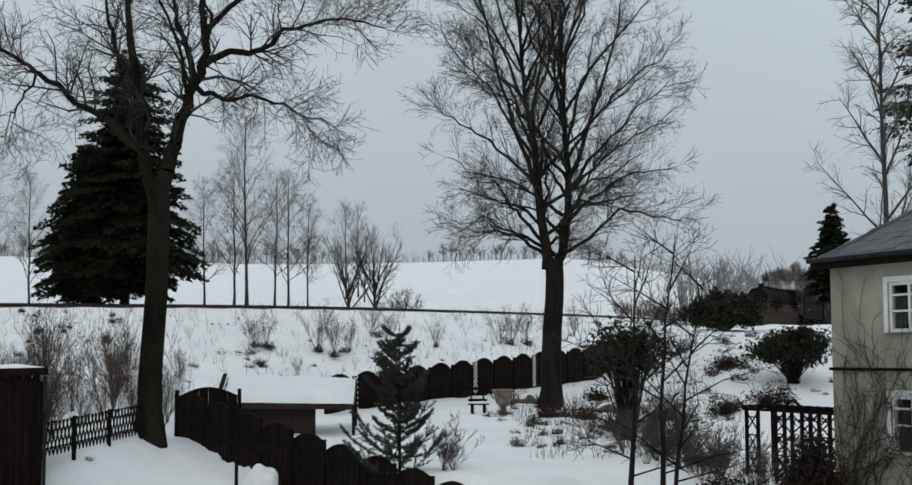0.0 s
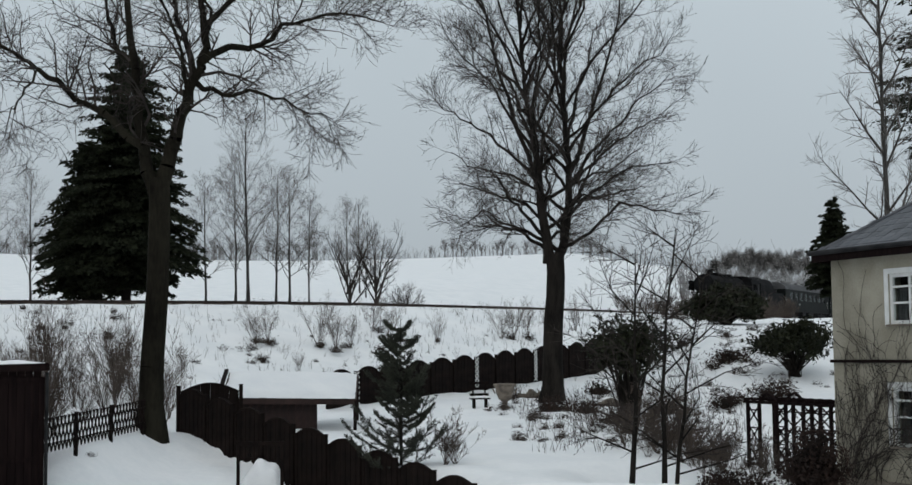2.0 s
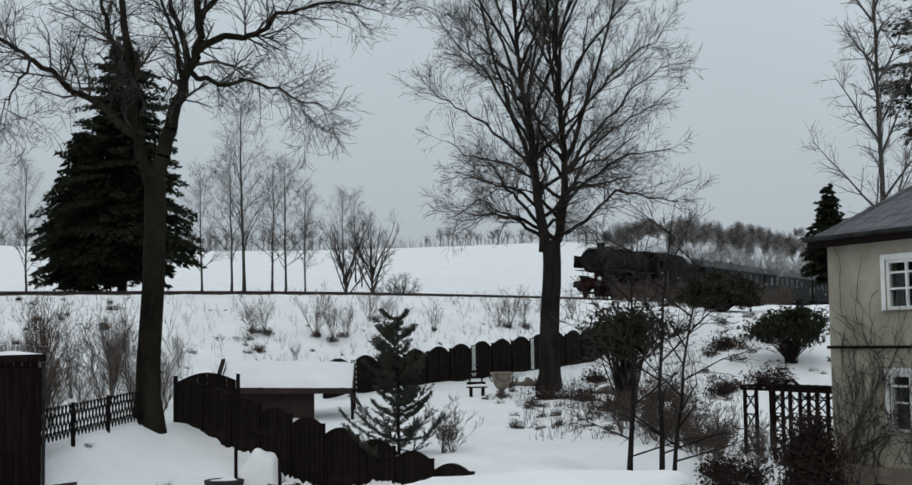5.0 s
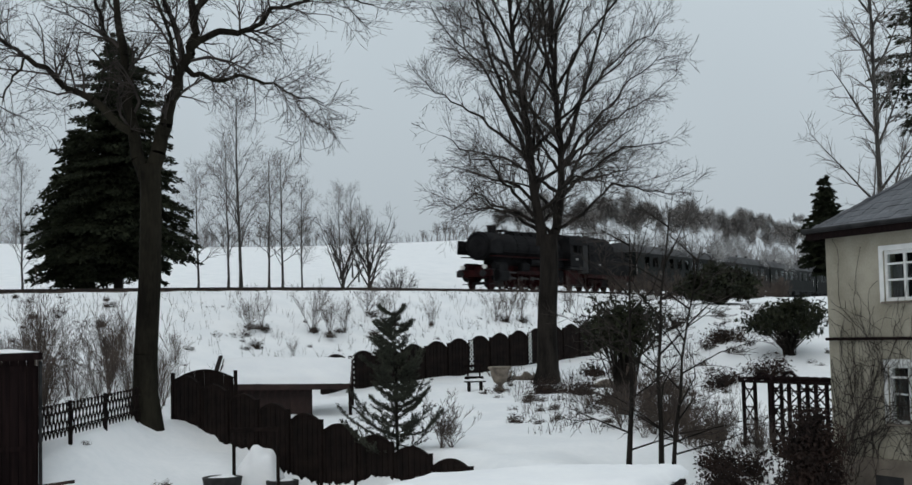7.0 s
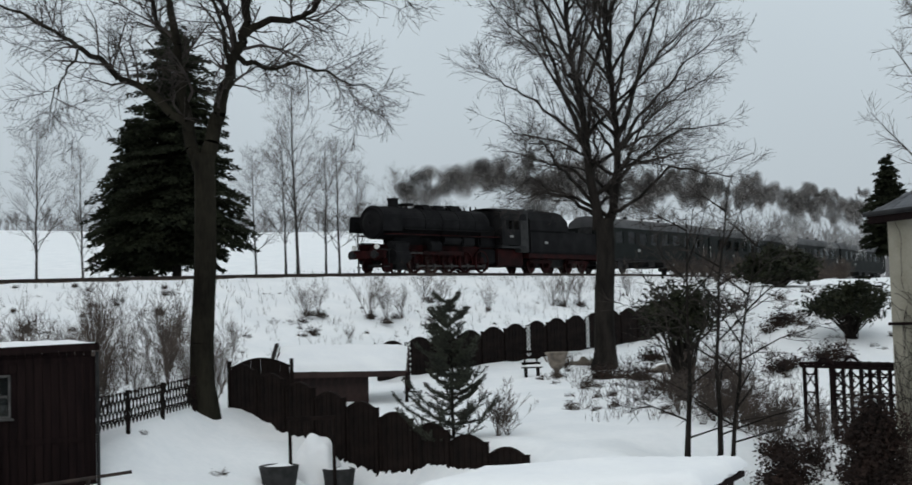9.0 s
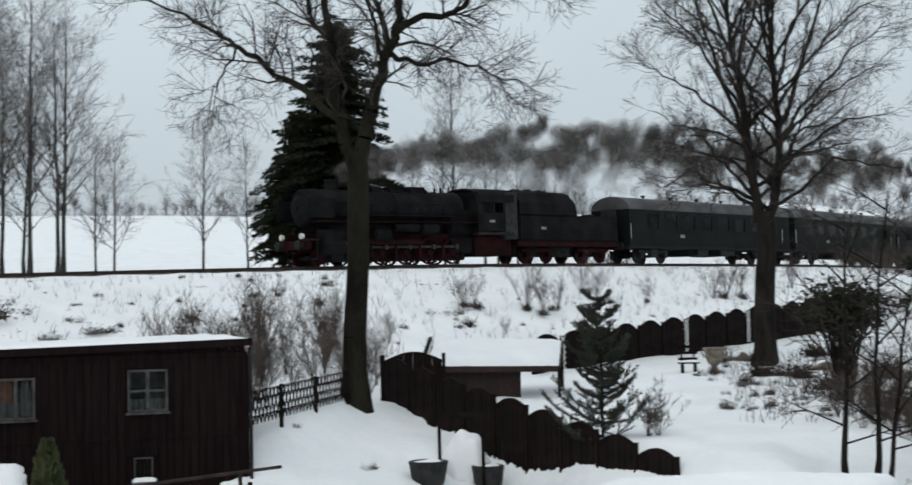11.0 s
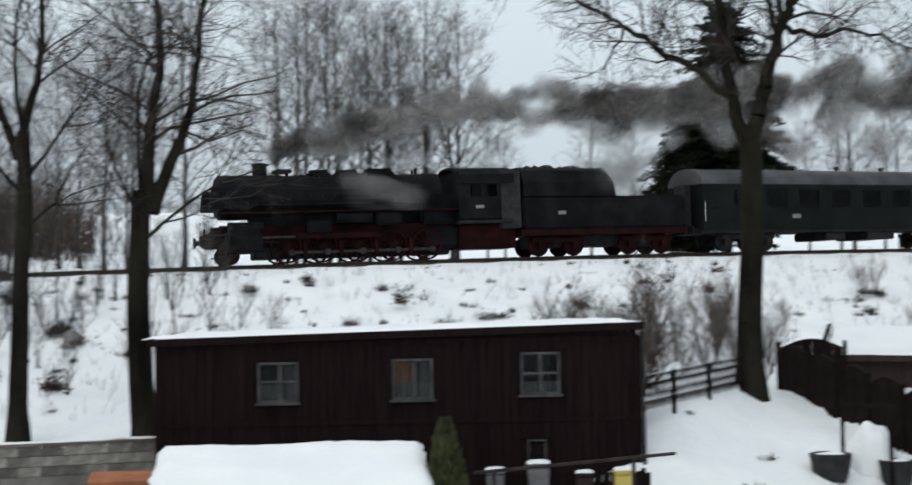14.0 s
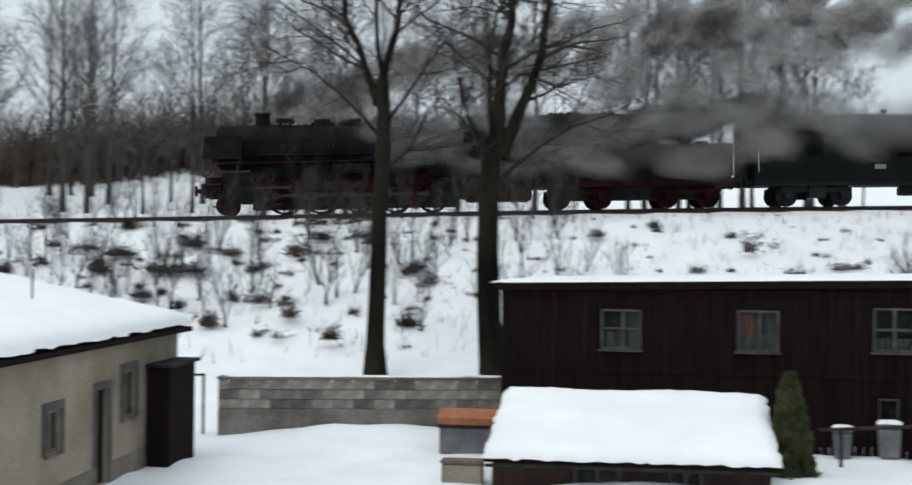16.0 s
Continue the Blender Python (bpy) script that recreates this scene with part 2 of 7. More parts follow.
def box(bm, x0, y0, z0, x1, y1, z1, bevel=0.0):
    r = bmesh.ops.create_cube(bm, size=1)
    bmesh.ops.transform(bm, matrix=Matrix.LocRotScale(((x0 + x1) / 2, (y0 + y1) / 2, (z0 + z1) / 2), None, (x1 - x0, y1 - y0, z1 - z0)), verts=r["verts"])
    if bevel:
        es = list({e for v in r["verts"] for e in v.link_edges})
        bmesh.ops.bevel(bm, geom=es, offset=bevel, segments=2, affect='EDGES')
    return bm


def boxed(x0, y0, z0, x1, y1, z1, bevel=0.0):
    return box(bmesh.new(), x0, y0, z0, x1, y1, z1, bevel)


def cyl(bm, p, q, r0, r1=None, n=12):
    """A tapered cylinder from p to q."""
    r1 = r0 if r1 is None else r1
    p, q = Vector(p), Vector(q)
    d = q - p
    r = bmesh.ops.create_cone(bm, cap_ends=True, segments=n, radius1=r0, radius2=r1, depth=d.length)
    rot = d.to_track_quat('Z', 'Y').to_matrix().to_4x4()
    bmesh.ops.transform(bm, matrix=Matrix.Translation((p + q) / 2) @ rot, verts=r["verts"])
    return bm


def prism(profile, x0, x1):
    """A closed outline of (y, z) drawn out along x."""
    bm = bmesh.new()
    a = [bm.verts.new((x0, y, z)) for y, z in profile]
    b = [bm.verts.new((x1, y, z)) for y, z in profile]
    n = len(profile)
    bm.faces.new(a[::-1])
    bm.faces.new(b)
    for i in range(n):
        bm.faces.new((a[i], a[(i + 1) % n], b[(i + 1) % n], b[i]))
    bmesh.ops.recalc_face_normals(bm, faces=bm.faces)
    return bm


def tubes(name, segs, material, sides=4):
    """Many tapered tubes, each (p, q, r_p, r_q), as one mesh."""
    P = np.array([s[0] for s in segs], float)
    Q = np.array([s[1] for s in segs], float)
    A = np.array([s[2] for s in segs], float)
    B = np.array([s[3] for s in segs], float)
    D = Q - P
    D /= np.maximum(np.linalg.norm(D, axis=1, keepdims=True), 1e-9)
    up = np.where(np.abs(D[:, 2:3]) < 0.9, np.array([[0, 0, 1.0]]), np.array([[1.0, 0, 0]]))
    U = np.cross(D, up)
    U /= np.linalg.norm(U, axis=1, keepdims=True)
    V = np.cross(D, U)
    n = len(segs)
    ang = np.arange(sides) * 2 * math.pi / sides
    ring = np.cos(ang)[None, :, None] * U[:, None, :] + np.sin(ang)[None, :, None] * V[:, None, :]
    verts = np.concatenate([P[:, None] + ring * A[:, None, None], Q[:, None] + ring * B[:, None, None]], axis=1).reshape(-1, 3)
    base = np.arange(n)[:, None] * 2 * sides
    faces = []
    for k in range(sides):
        k2 = (k + 1) % sides
        faces.append(np.concatenate([base + k, base + k2, base + sides + k2, base + sides + k], axis=1))
    faces = np.concatenate(faces)
    return mesh_of(name, verts.tolist(), faces.tolist(), material, smooth=sides > 4)


def flakes(name, pts, size, material, flat=0.0, rng=None, long=1.0, dirs=None):
    """Many small triangles or slim blades at the given points, as one mesh."""
    rng = rng or np.random.default_rng(5)
    pts = np.asarray(pts, float)
    n = len(pts)
    d = rng.normal(size=(n, 3)) if dirs is None else np.asarray(dirs, float)
    d /= np.linalg.norm(d, axis=1, keepdims=True)
    e = np.cross(d, rng.normal(size=(n, 3)))
    e /= np.linalg.norm(e, axis=1, keepdims=True)
    s = size * rng.uniform(0.6, 1.4, (n, 1))
    v = np.stack([pts - e * s * 0.5, pts + e * s * 0.5, pts + d * s * long], axis=1).reshape(-1, 3)
    f = np.arange(3 * n).reshape(-1, 3)
    return mesh_of(name, v.tolist(), f.tolist(), material)


# ---- the lie of the land ----
def smooth(a, b, x):
    u = np.clip((x - a) / (b - a), 0, 1)
    return u * u * (3 - 2 * u)


TRACK_S = np.arange(-230, 230.5, 0.5)


def track_line():
    h = radians(45) - np.clip(TRACK_S, -70, 150) / 250
    dx, dy = -np.cos(h) * 0.5, -np.sin(h) * 0.5
    x, y = np.cumsum(dx), np.cumsum(dy)
    i = len(TRACK_S) // 2
    return x - x[i] - 28.0, y - y[i] + 56.0, h


TX, TY, TH = track_line()
TZ = np.interp(TRACK_S, [-150, -90, -61, -28, -10, 0, 13, 30, 60, 150], [8.3, 8.25, 8.15, 7.9, 7.55, 7.32, 6.98, 6.5, 5.9, 4.5])
TZ = np.convolve(np.pad(TZ, 16, mode="edge"), np.ones(33) / 33, mode="valid")


def track_at(s):
    """x, y, rail height and heading (degrees, of the way of travel) at s along the track."""
    x, y, z = (float(np.interp(s, TRACK_S, a)) for a in (TX, TY, TZ))
    h = float(np.interp(s, TRACK_S, TH))
    return x, y, z, math.degrees(math.atan2(-math.sin(h), -math.cos(h)))


def off_track(x, y):
    """Distance to the track's middle (positive towards the gardens) and the rail height there."""
    x, y = np.atleast_1d(np.asarray(x, float)), np.atleast_1d(np.asarray(y, float))
    c = slice(None, None, 6)
    d2 = (x[:, None] - TX[None, c]) ** 2 + (y[:, None] - TY[None, c]) ** 2
    i = d2.argmin(axis=1)
    tx, ty, tz, th = TX[c][i], TY[c][i], TZ[c][i], TH[c][i]
    ux, uy = -np.cos(th), -np.sin(th)
    d = -(ux * (y - ty) - uy * (x - tx))
    return -d, tz


_side = off_track([0.0], [0.0])[0][0]


def land(x, y):
    """Height of the snow-covered ground."""
    x, y = np.atleast_1d(np.asarray(x, float)), np.atleast_1d(np.asarray(y, float))
    d, tz = off_track(x, y)
    if _side < 0:
        d = -d
    garden = 2.2 + 0.04 * (y - 35)
    yard = 0.95 + 0.02 * np.clip(x + 20, -20, 8)
    lawn = (x + 8.1) * 0.69 + (y - 39.7) * 0.72
    w = np.maximum(smooth(29.5, 36.5, y - 0.7 * np.clip(x + 8, 0, 12)), smooth(-0.4, 0.5, lawn))
    base = yard + (garden - yard) * w
    base = base + 0.45 * np.exp(-((x + 8.5) ** 2 + (y - 38) ** 2) / 14)
    base = base + 2.6 * smooth(6, 13, x) * smooth(42, 66, y) + 0.35 * np.exp(-((x + 21.3) ** 2 / 5 + (y - 24.2) ** 2 / 3))
    base = base - 0.75 * smooth(5, 8, x) * (1 - smooth(41, 47, y)) - 0.8 * smooth(2.2, 4.2, x) * (1 - smooth(31, 36, y))
    base = base + 0.85 * np.exp(-((x + 9.5) / 1.1) ** 2) * smooth(29, 31.5, y) * (1 - smooth(36.5, 39, y))
    along = (x + 8.1) * 0.722 - (y - 39.7) * 0.692
    base = base - 0.62 * smooth(0.6, 2.6, along) * (1 - smooth(6.5, 9.0, along)) * smooth(-5.5, -1.5, lawn) * (1 - smooth(0.0, 0.5, lawn))
    base = np.minimum(base, 7.0)
    shoulder = tz - 0.25
    bank = shoulder - 0.16 * np.maximum(d - 2.6, 0) - 0.17 * np.maximum(d - 4.2, 0)
    near = np.log(np.exp(np.clip(base * 2, -60, 60)) + np.exp(np.clip(bank * 2, -60, 60))) / 2
    near = np.where(d < 6, np.maximum(bank, base), near)
    r = np.hypot(x, y)
    far = shoulder - 0.35 * smooth(2.6, 5, -d) + 0.0775 * np.clip(-d - 5, 0, None) * 0.9
    rise = 7.0 + 0.0755 * np.clip(r - 75, 0, 650) - 0.02 * np.clip(r - 725, 0, None) + 1.5 * np.sin(x / 60.0) * smooth(100, 400, r)
    rise = rise + 2.2 * np.exp(-((np.degrees(np.arctan2(-x, y)) - 49) / 6) ** 2) * smooth(84, 108, r) * (1 - smooth(150, 300, r))
    far = np.where(d < -5, np.minimum(rise, shoulder - 0.35 + 0.2 * (-d - 5)), far)
    z = np.where(d > 0, near, np.where(d > -5, shoulder - 0.35 * smooth(2.6, 5, -d), far))
    bump = 0.06 * np.sin(x * 1.3 + 0.7 * y) * np.sin(y * 1.1 - 0.4 * x) + 0.05 * np.sin(x * 2.9 + 1.0) * np.sin(2.3 * y)
    return z + np.where(np.abs(d) > 3.2, bump, 0)


def land_at(x, y):
    return float(land([x], [y])[0])


def sheet(name, xs, ys, material, keep=None):
    gx, gy = np.meshgrid(xs, ys)
    z = land(gx.ravel(), gy.ravel())
    verts = np.column_stack([gx.ravel(), gy.ravel(), z])
    nx, ny = len(xs), len(ys)
    i = (np.arange(ny - 1)[:, None] * nx + np.arange(nx - 1)[None, :]).ravel()
    return mesh_of(name, verts.tolist(), np.column_stack([i, i + 1, i + nx + 1, i + nx]).tolist(), material, smooth=True)


def steps(lo, hi, fine_lo, fine_hi, fine):
    """Even steps in the middle stretch, growing ones outside it."""
    out = list(np.arange(fine_lo, fine_hi + fine / 2, fine))
    for end, sign in ((lo, -1), (hi, 1)):
        v, g = (fine_lo if sign < 0 else fine_hi), fine
        while (v - end) * sign < 0:
            g *= 1.12
            v += sign * g
            out.append(v)
    return sorted(out)


ground = new("ground", sheet("ground", steps(-1500, 1200, -62, 34, 0.5), steps(-60, 2400, 14, 126, 0.5), SNOW))
tagged(ground, "snow-covered ground with garden, bank and fields", "ground", kind="structure")
# ---- trees ----
def grow(seed, trunk_h, r0, stems, lengths, counts, angle=(35, 60), up=0.25, wiggle=0.16, bend=0.0, taper=0.72, limbs=()):
    """A bare tree: a trunk, main stems (height, azimuth, elevation, length, radius), bent limbs (points, radii, side shoots) and finer orders. Returns thick and thin tubes."""
    rng = np.random.default_rng(seed)
    thick, thin = [], []

    def run(p, d, length, r, level, tip):
        n = max(2, int(length / (0.9 if level < 2 else 0.5)))
        n = min(n, 9 if level < 2 else (4 if level == 2 else 2))
        pts = [np.array(p, float)]
        dirs = []
        for i in range(n):
            d = d + rng.normal(size=3) * wiggle + np.array([0, 0, up * 0.25 * (1 if level else 0.3)])
            d = d / np.linalg.norm(d)
            pts.append(pts[-1] + d * length / n)
            dirs.append(d)
        rs = np.linspace(r, tip, n + 1)
        out = thick if level <= 1 else thin
        for i in range(n):
            out.append((pts[i], pts[i + 1], rs[i], rs[i + 1]))
        if level < len(counts):
            for k in range(counts[level]):
                u = rng.uniform(0.18 if level else 0.4, 1.0)
                j = min(int(u * n), n - 1)
                q = pts[j] + (pts[j + 1] - pts[j]) * (u * n - j)
                a = radians(rng.uniform(*angle))
                side = np.cross(dirs[j], rng.normal(size=3))
                side /= np.linalg.norm(side)
                nd = dirs[j] * math.cos(a) + side * math.sin(a) + np.array([0, 0, up * 0.3 * rng.uniform(0, 1)])
                nd /= np.linalg.norm(nd)
                rr = max(rs[j] * rng.uniform(0.4, 0.6), 0.006)
                ll = lengths[level] * rng.uniform(0.6, 1.15) * (1.1 - 0.55 * u)
                run(q, nd, ll, rr, level + 1, max(rr * 0.3, 0.004))

    n = 7
    z = np.linspace(0, trunk_h, n + 1)
    off = np.cumsum(rng.normal(size=(n + 1, 2)) * 0.05, axis=0) + np.linspace(0, bend, n + 1)[:, None] * np.array([[1, 0]])
    off -= off[0]
    flare = 1 + 0.5 * np.exp(-z / 0.5)
    rz = r0 * flare * np.linspace(1, taper, n + 1)
    for i in range(n):
        thick.append(((*off[i], z[i]), (*off[i + 1], z[i + 1] + 0.02), rz[i], rz[i + 1]))
    for hgt, az, el, length, r in stems:
        k = min(int(hgt * n), n - 1)
        f = hgt * n - k
        p = np.array((*(off[k] + (off[k + 1] - off[k]) * f), trunk_h * hgt))
        a, e = radians(az), radians(el)
        run(p, np.array([math.cos(a) * math.cos(e), math.sin(a) * math.cos(e), math.sin(e)]), length, r, 1, r * 0.14)
    for line, ra, rb, shoots in limbs:
        fine, last = [], len(line) - 1
        for i in range(last):
            a, b = np.array(line[i], float), np.array(line[i + 1], float)
            for k in range(3):
                fine.append(a + (b - a) * k / 3 + rng.normal(size=3) * (0.05 if i + k else 0.0))
        fine.append(np.array(line[-1], float))
        rs = ra + (rb - ra) * np.linspace(0, 1, len(fine)) ** 0.8
        for i in range(len(fine) - 1):
            thick.append((fine[i], fine[i + 1], rs[i], rs[i + 1]))
        for k in range(shoots):
            u = rng.uniform(0.2, 1.0) * (len(fine) - 1)
            j = min(int(u), len(fine) - 2)
            d = fine[j + 1] - fine[j]
            d /= np.linalg.norm(d)
            side = np.cross(d, rng.normal(size=3))
            side /= np.linalg.norm(side)
            a = radians(rng.uniform(*angle))
            nd = d * math.cos(a) + side * math.sin(a) + np.array([0, 0, up * 0.6])
            rr = max(min(rs[j] * 0.45, 0.06), 0.012)
            run(fine[j] + (fine[j + 1] - fine[j]) * (u - j), nd / np.linalg.norm(nd), lengths[1] * rng.uniform(0.4, 1.0), rr, 2, rr * 0.3)
    return thick, thin


def bare_tree(name, label, x, y, thick, thin, bark, twig, sink=0.25, sides=8, group="", turn=0):
    t = thing(name, label, "tree", pose(x, y, land_at(x, y) - sink, 0, 0, turn), group)
    part("trunk", tubes("trunk", thick, bark, sides), None, t)
    part("crown", tubes("crown", thin, twig, 3), None, t, "fine bare twigs")
    return t


# the large lime by the back fence: two leading stems, many steep branches in an oval crown
_r = np.random.default_rng(3)
_left = [(-0.05, 0, 5.8), (-0.15, 0, 7.3), (-0.45, 0.1, 9.5), (-0.7, 0.1, 12.0), (-1.0, 0.2, 13.9), (-1.2, 0.2, 19.6)]
_right = [(0.1, 0, 5.6), (0.6, -0.1, 6.8), (0.82, 0.0, 8.9), (0.7, 0.0, 12.0), (0.55, 0.1, 14.0), (0.5, 0.1, 19.2)]
_third = [(0.8, 0, 9.2), (1.3, 0.5, 10.6), (2.0, 0.8, 12.6), (2.9, 0.9, 15.6), (3.3, 1.0, 17.6)]
_fourth = [(-0.3, 0, 8.6), (-1.2, -0.5, 11.0), (-1.9, -0.8, 13.2), (-2.6, -0.9, 16.0), (-2.9, -1.0, 17.8)]
_lb = [(_left, 0.25, 0.03, 18), (_right, 0.24, 0.03, 18), (_third, 0.13, 0.02, 18), (_fourth, 0.12, 0.02, 18)]
for _k in range(50):
    _z = 6.1 + 9.4 * (_k / 50) ** 1.1 + _r.normal() * 0.2
    _ax = _left if _k % 2 else _right
    _az = radians(_k * 137.5) + _r.normal() * 0.2
    _p = np.array([np.interp(_z, [q[2] for q in _ax], [q[i] for q in _ax]) for i in range(2)] + [max(_z, _ax[0][2])])
    _h = 5.7 * math.sqrt(max(0.12, 1 - (max(_z - 8.5, 0) / 9.0) ** 2)) * _r.uniform(0.72, 1.04) - 0.3
    _o = np.array([math.cos(_az), math.sin(_az), 0])
    _el = 15 + 40 * min(1.0, max(0.0, (_z - 6.1) / 5.0)) + _r.normal() * 5
    _low = max(0.0, 1 - (_z - 6.1) / 2.4)
    _q = [_p] + [_p + _o * _h * _u + np.array([0, 0, _h * math.tan(radians(_el)) * _u ** 0.8 + _low * (1.5 * _u - 2.0 * _u ** 2.4)]) + _r.normal(size=3) * 0.13 for _u in (0.25, 0.5, 0.75, 1.0)]
    _lb.append((_q, 0.092 - 0.003 * (_z - 6), 0.014, 18))
lime = bare_tree("lime_tree", "tall bare lime tree with a broad oval crown of fine twigs", 3.75, 55.0,
                 *grow(11, 6.2, 0.42, [], [0, 1.9, 1.0, 0.6], [0, 8, 6, 3], (24, 52), 0.16, 0.12, 0.0, 0.85, limbs=_lb), BARK, TWIG)
# the ash at the yard's edge: two leading stems with long crooked limbs
_lb = [([(0.05, 0, 6.9), (-0.26, 0, 7.9), (-0.5, 0.1, 9.6), (-0.66, 0.1, 10.8), (-0.75, 0.2, 12.4), (-1.1, 0.2, 15.0)], 0.22, 0.06, 9),
       ([(0.1, 0, 6.8), (0.48, 0, 8.15), (0.8, -0.1, 9.1), (1.15, -0.1, 10.1), (1.38, 0.0, 11.0), (1.3, 0.1, 12.4), (1.6, 0.1, 15.0)], 0.25, 0.06, 9),
       ([(1.15, -0.1, 10.1), (0.85, 0.2, 11.2), (0.4, 0.4, 12.2), (0.2, 0.6, 14.4)], 0.12, 0.03, 10),
       ([(1.35, -0.1, 10.6), (2.05, -0.3, 11.0), (2.74, -0.5, 10.85), (3.2, -0.6, 11.0), (3.75, -0.8, 11.4), (4.5, -0.9, 11.65), (5.7, -1.0, 11.7), (6.5, -1.0, 11.45)], 0.12, 0.018, 30),
       ([(1.2, -0.1, 10.0), (1.83, 0.3, 9.74), (2.97, 0.7, 9.8), (3.87, 1.0, 9.5), (4.9, 1.2, 9.15)], 0.085, 0.014, 26),
       ([(1.35, 0, 11.6), (2.4, 0.4, 12.8), (3.6, 0.6, 13.5), (5.2, 0.8, 13.5), (6.0, 0.8, 13.0)], 0.09, 0.02, 22),
       ([(-0.2, 0, 8.0), (-0.9, -0.2, 8.75), (-1.67, -0.3, 9.3), (-2.6, -0.4, 10.0), (-3.2, -0.5, 10.4), (-3.7, -0.6, 10.75), (-4.6, -0.7, 11.3), (-6.2, -0.6, 11.9)], 0.13, 0.025, 26),
       ([(-3.2, -0.5, 10.3), (-3.55, -0.6, 9.6), (-3.75, -0.7, 9.2), (-3.95, -0.7, 8.4)], 0.04, 0.012, 12),
       ([(-0.6, 0.1, 10.5), (-1.15, 0.4, 11.2), (-1.5, 0.6, 12.0), (-1.8, 0.9, 14.0)], 0.1, 0.03, 12),
       ([(-0.3, 0, 8.6), (-0.8, 1.2, 9.4), (-1.8, 2.6, 10.4), (-2.4, 3.6, 11.4)], 0.08, 0.02, 12),
       ([(1.0, -0.1, 9.7), (0.9, -1.4, 11.0), (0.4, -2.6, 12.4)], 0.08, 0.02, 12),
       ([(1.4, 0, 11.2), (1.3, 1.5, 12.4), (0.7, 2.6, 14.0)], 0.08, 0.02, 12)]
ash = bare_tree("ash_tree", "bare ash tree with a forked trunk and crooked limbs", -8.45, 37.8,
                *grow(23, 7.3, 0.34, [], [0, 2.1, 1.1, 0.65], [0, 10, 7, 4], (30, 66), 0.06, 0.2, 0.1, 0.86, limbs=_lb), BARKMOSS, TWIG)
_lb = [([(0, 0, 8.3), (-0.35, -0.25, 9.6), (-0.8, -0.6, 11.0), (-1.0, -0.7, 14.0), (-0.9, -0.4, 17.0)], 0.15, 0.03, 14), ([(0, 0, 8.5), (0.3, 0.25, 10.0), (0.55, 0.4, 11.5), (0.5, 0.6, 14.5), (0.8, 0.8, 17.5)], 0.16, 0.03, 14)]
_st = [(0.8, 190, 45, 5.0, 0.06), (0.85, 60, 50, 5, 0.06), (1.0, 280, 65, 6, 0.08), (0.7, 350, 40, 3.5, 0.05)]
tree_a = bare_tree("roadside_tree", "bare tree with a dark slender trunk behind the block wall", -27.2, 30.4,
                   *grow(31, 9.0, 0.27, _st, [0, 3.6, 1.8, 0.8], [0, 12, 7, 4], (30, 65), 0.15, 0.2, limbs=_lb), BARKMOSS, TWIG)
_lb = [([(0, 0, 6.9), (-0.05, 0, 8.6), (0.25, 0.2, 10.6), (0.1, 0.2, 13.0), (-0.3, 0.1, 16.0)], 0.24, 0.04, 14), ([(0.1, 0, 6.8), (0.5, 0.4, 8.2), (0.95, 0.7, 9.7), (1.15, 0.85, 12.0), (1.6, 1.1, 15.0)], 0.22, 0.04, 14)]
_st = [(0.8, 20, 45, 5.0, 0.06), (0.9, 160, 48, 5, 0.06), (1.0, 280, 62, 6, 0.08)]
tree_b = bare_tree("roadside_tree", "thick bare tree with a mossy forked trunk beside the shed", -23.3, 31.2,
                   *grow(47, 7.4, 0.36, _st, [0, 4.0, 1.9, 0.8], [0, 12, 7, 4], (30, 65), 0.12, 0.2, 0.0, limbs=_lb), BARKMOSS, TWIG)


# ---- the railway ----
def rail_strip(name, off, z0, z1, half, s0=-220, s1=200, material=RUST):
    k = (TRACK_S >= s0) & (TRACK_S <= s1)
    x, y, z, h = TX[k][::3], TY[k][::3], TZ[k][::3], TH[k][::3]
    nx, ny = np.sin(h), -np.cos(h)
    v, f = [], []
    for i in range(len(x)):
        for o, zz in ((off - half, z0), (off - half, z1), (off + half, z1), (off + half, z0)):
            v.append((x[i] + nx[i] * o, y[i] + ny[i] * o, z[i] + zz))
    for i in range(len(x) - 1):
        for a in range(4):
            b = (a + 1) % 4
            f.append((i * 4 + a, i * 4 + b, i * 4 + 4 + b, i * 4 + 4 + a))
    return mesh_of(name, v, f, material)


track = thing("railway_track", "single railway track with rusty rails on a snowy bank", "railway", kind="structure")
for _o in (-0.755, 0.755):
    part("rail", rail_strip("rail", _o, -0.17, 0.0, 0.036), None, track)
_me = boxed(-0.12, -1.3, -0.30, 0.12, 1.3, -0.165, 0.02)
_sl = bpy.data.meshes.new("sleeper")
_me.to_mesh(_sl)
_me.free()
_sl.materials.append(WEATHERED)
for _s in np.arange(-75, 60, 0.65):
    _x, _y, _z, _hd = track_at(_s)
    part("sleeper", _sl, None, track, m=pose(_x, _y, _z, 0, 0, _hd))


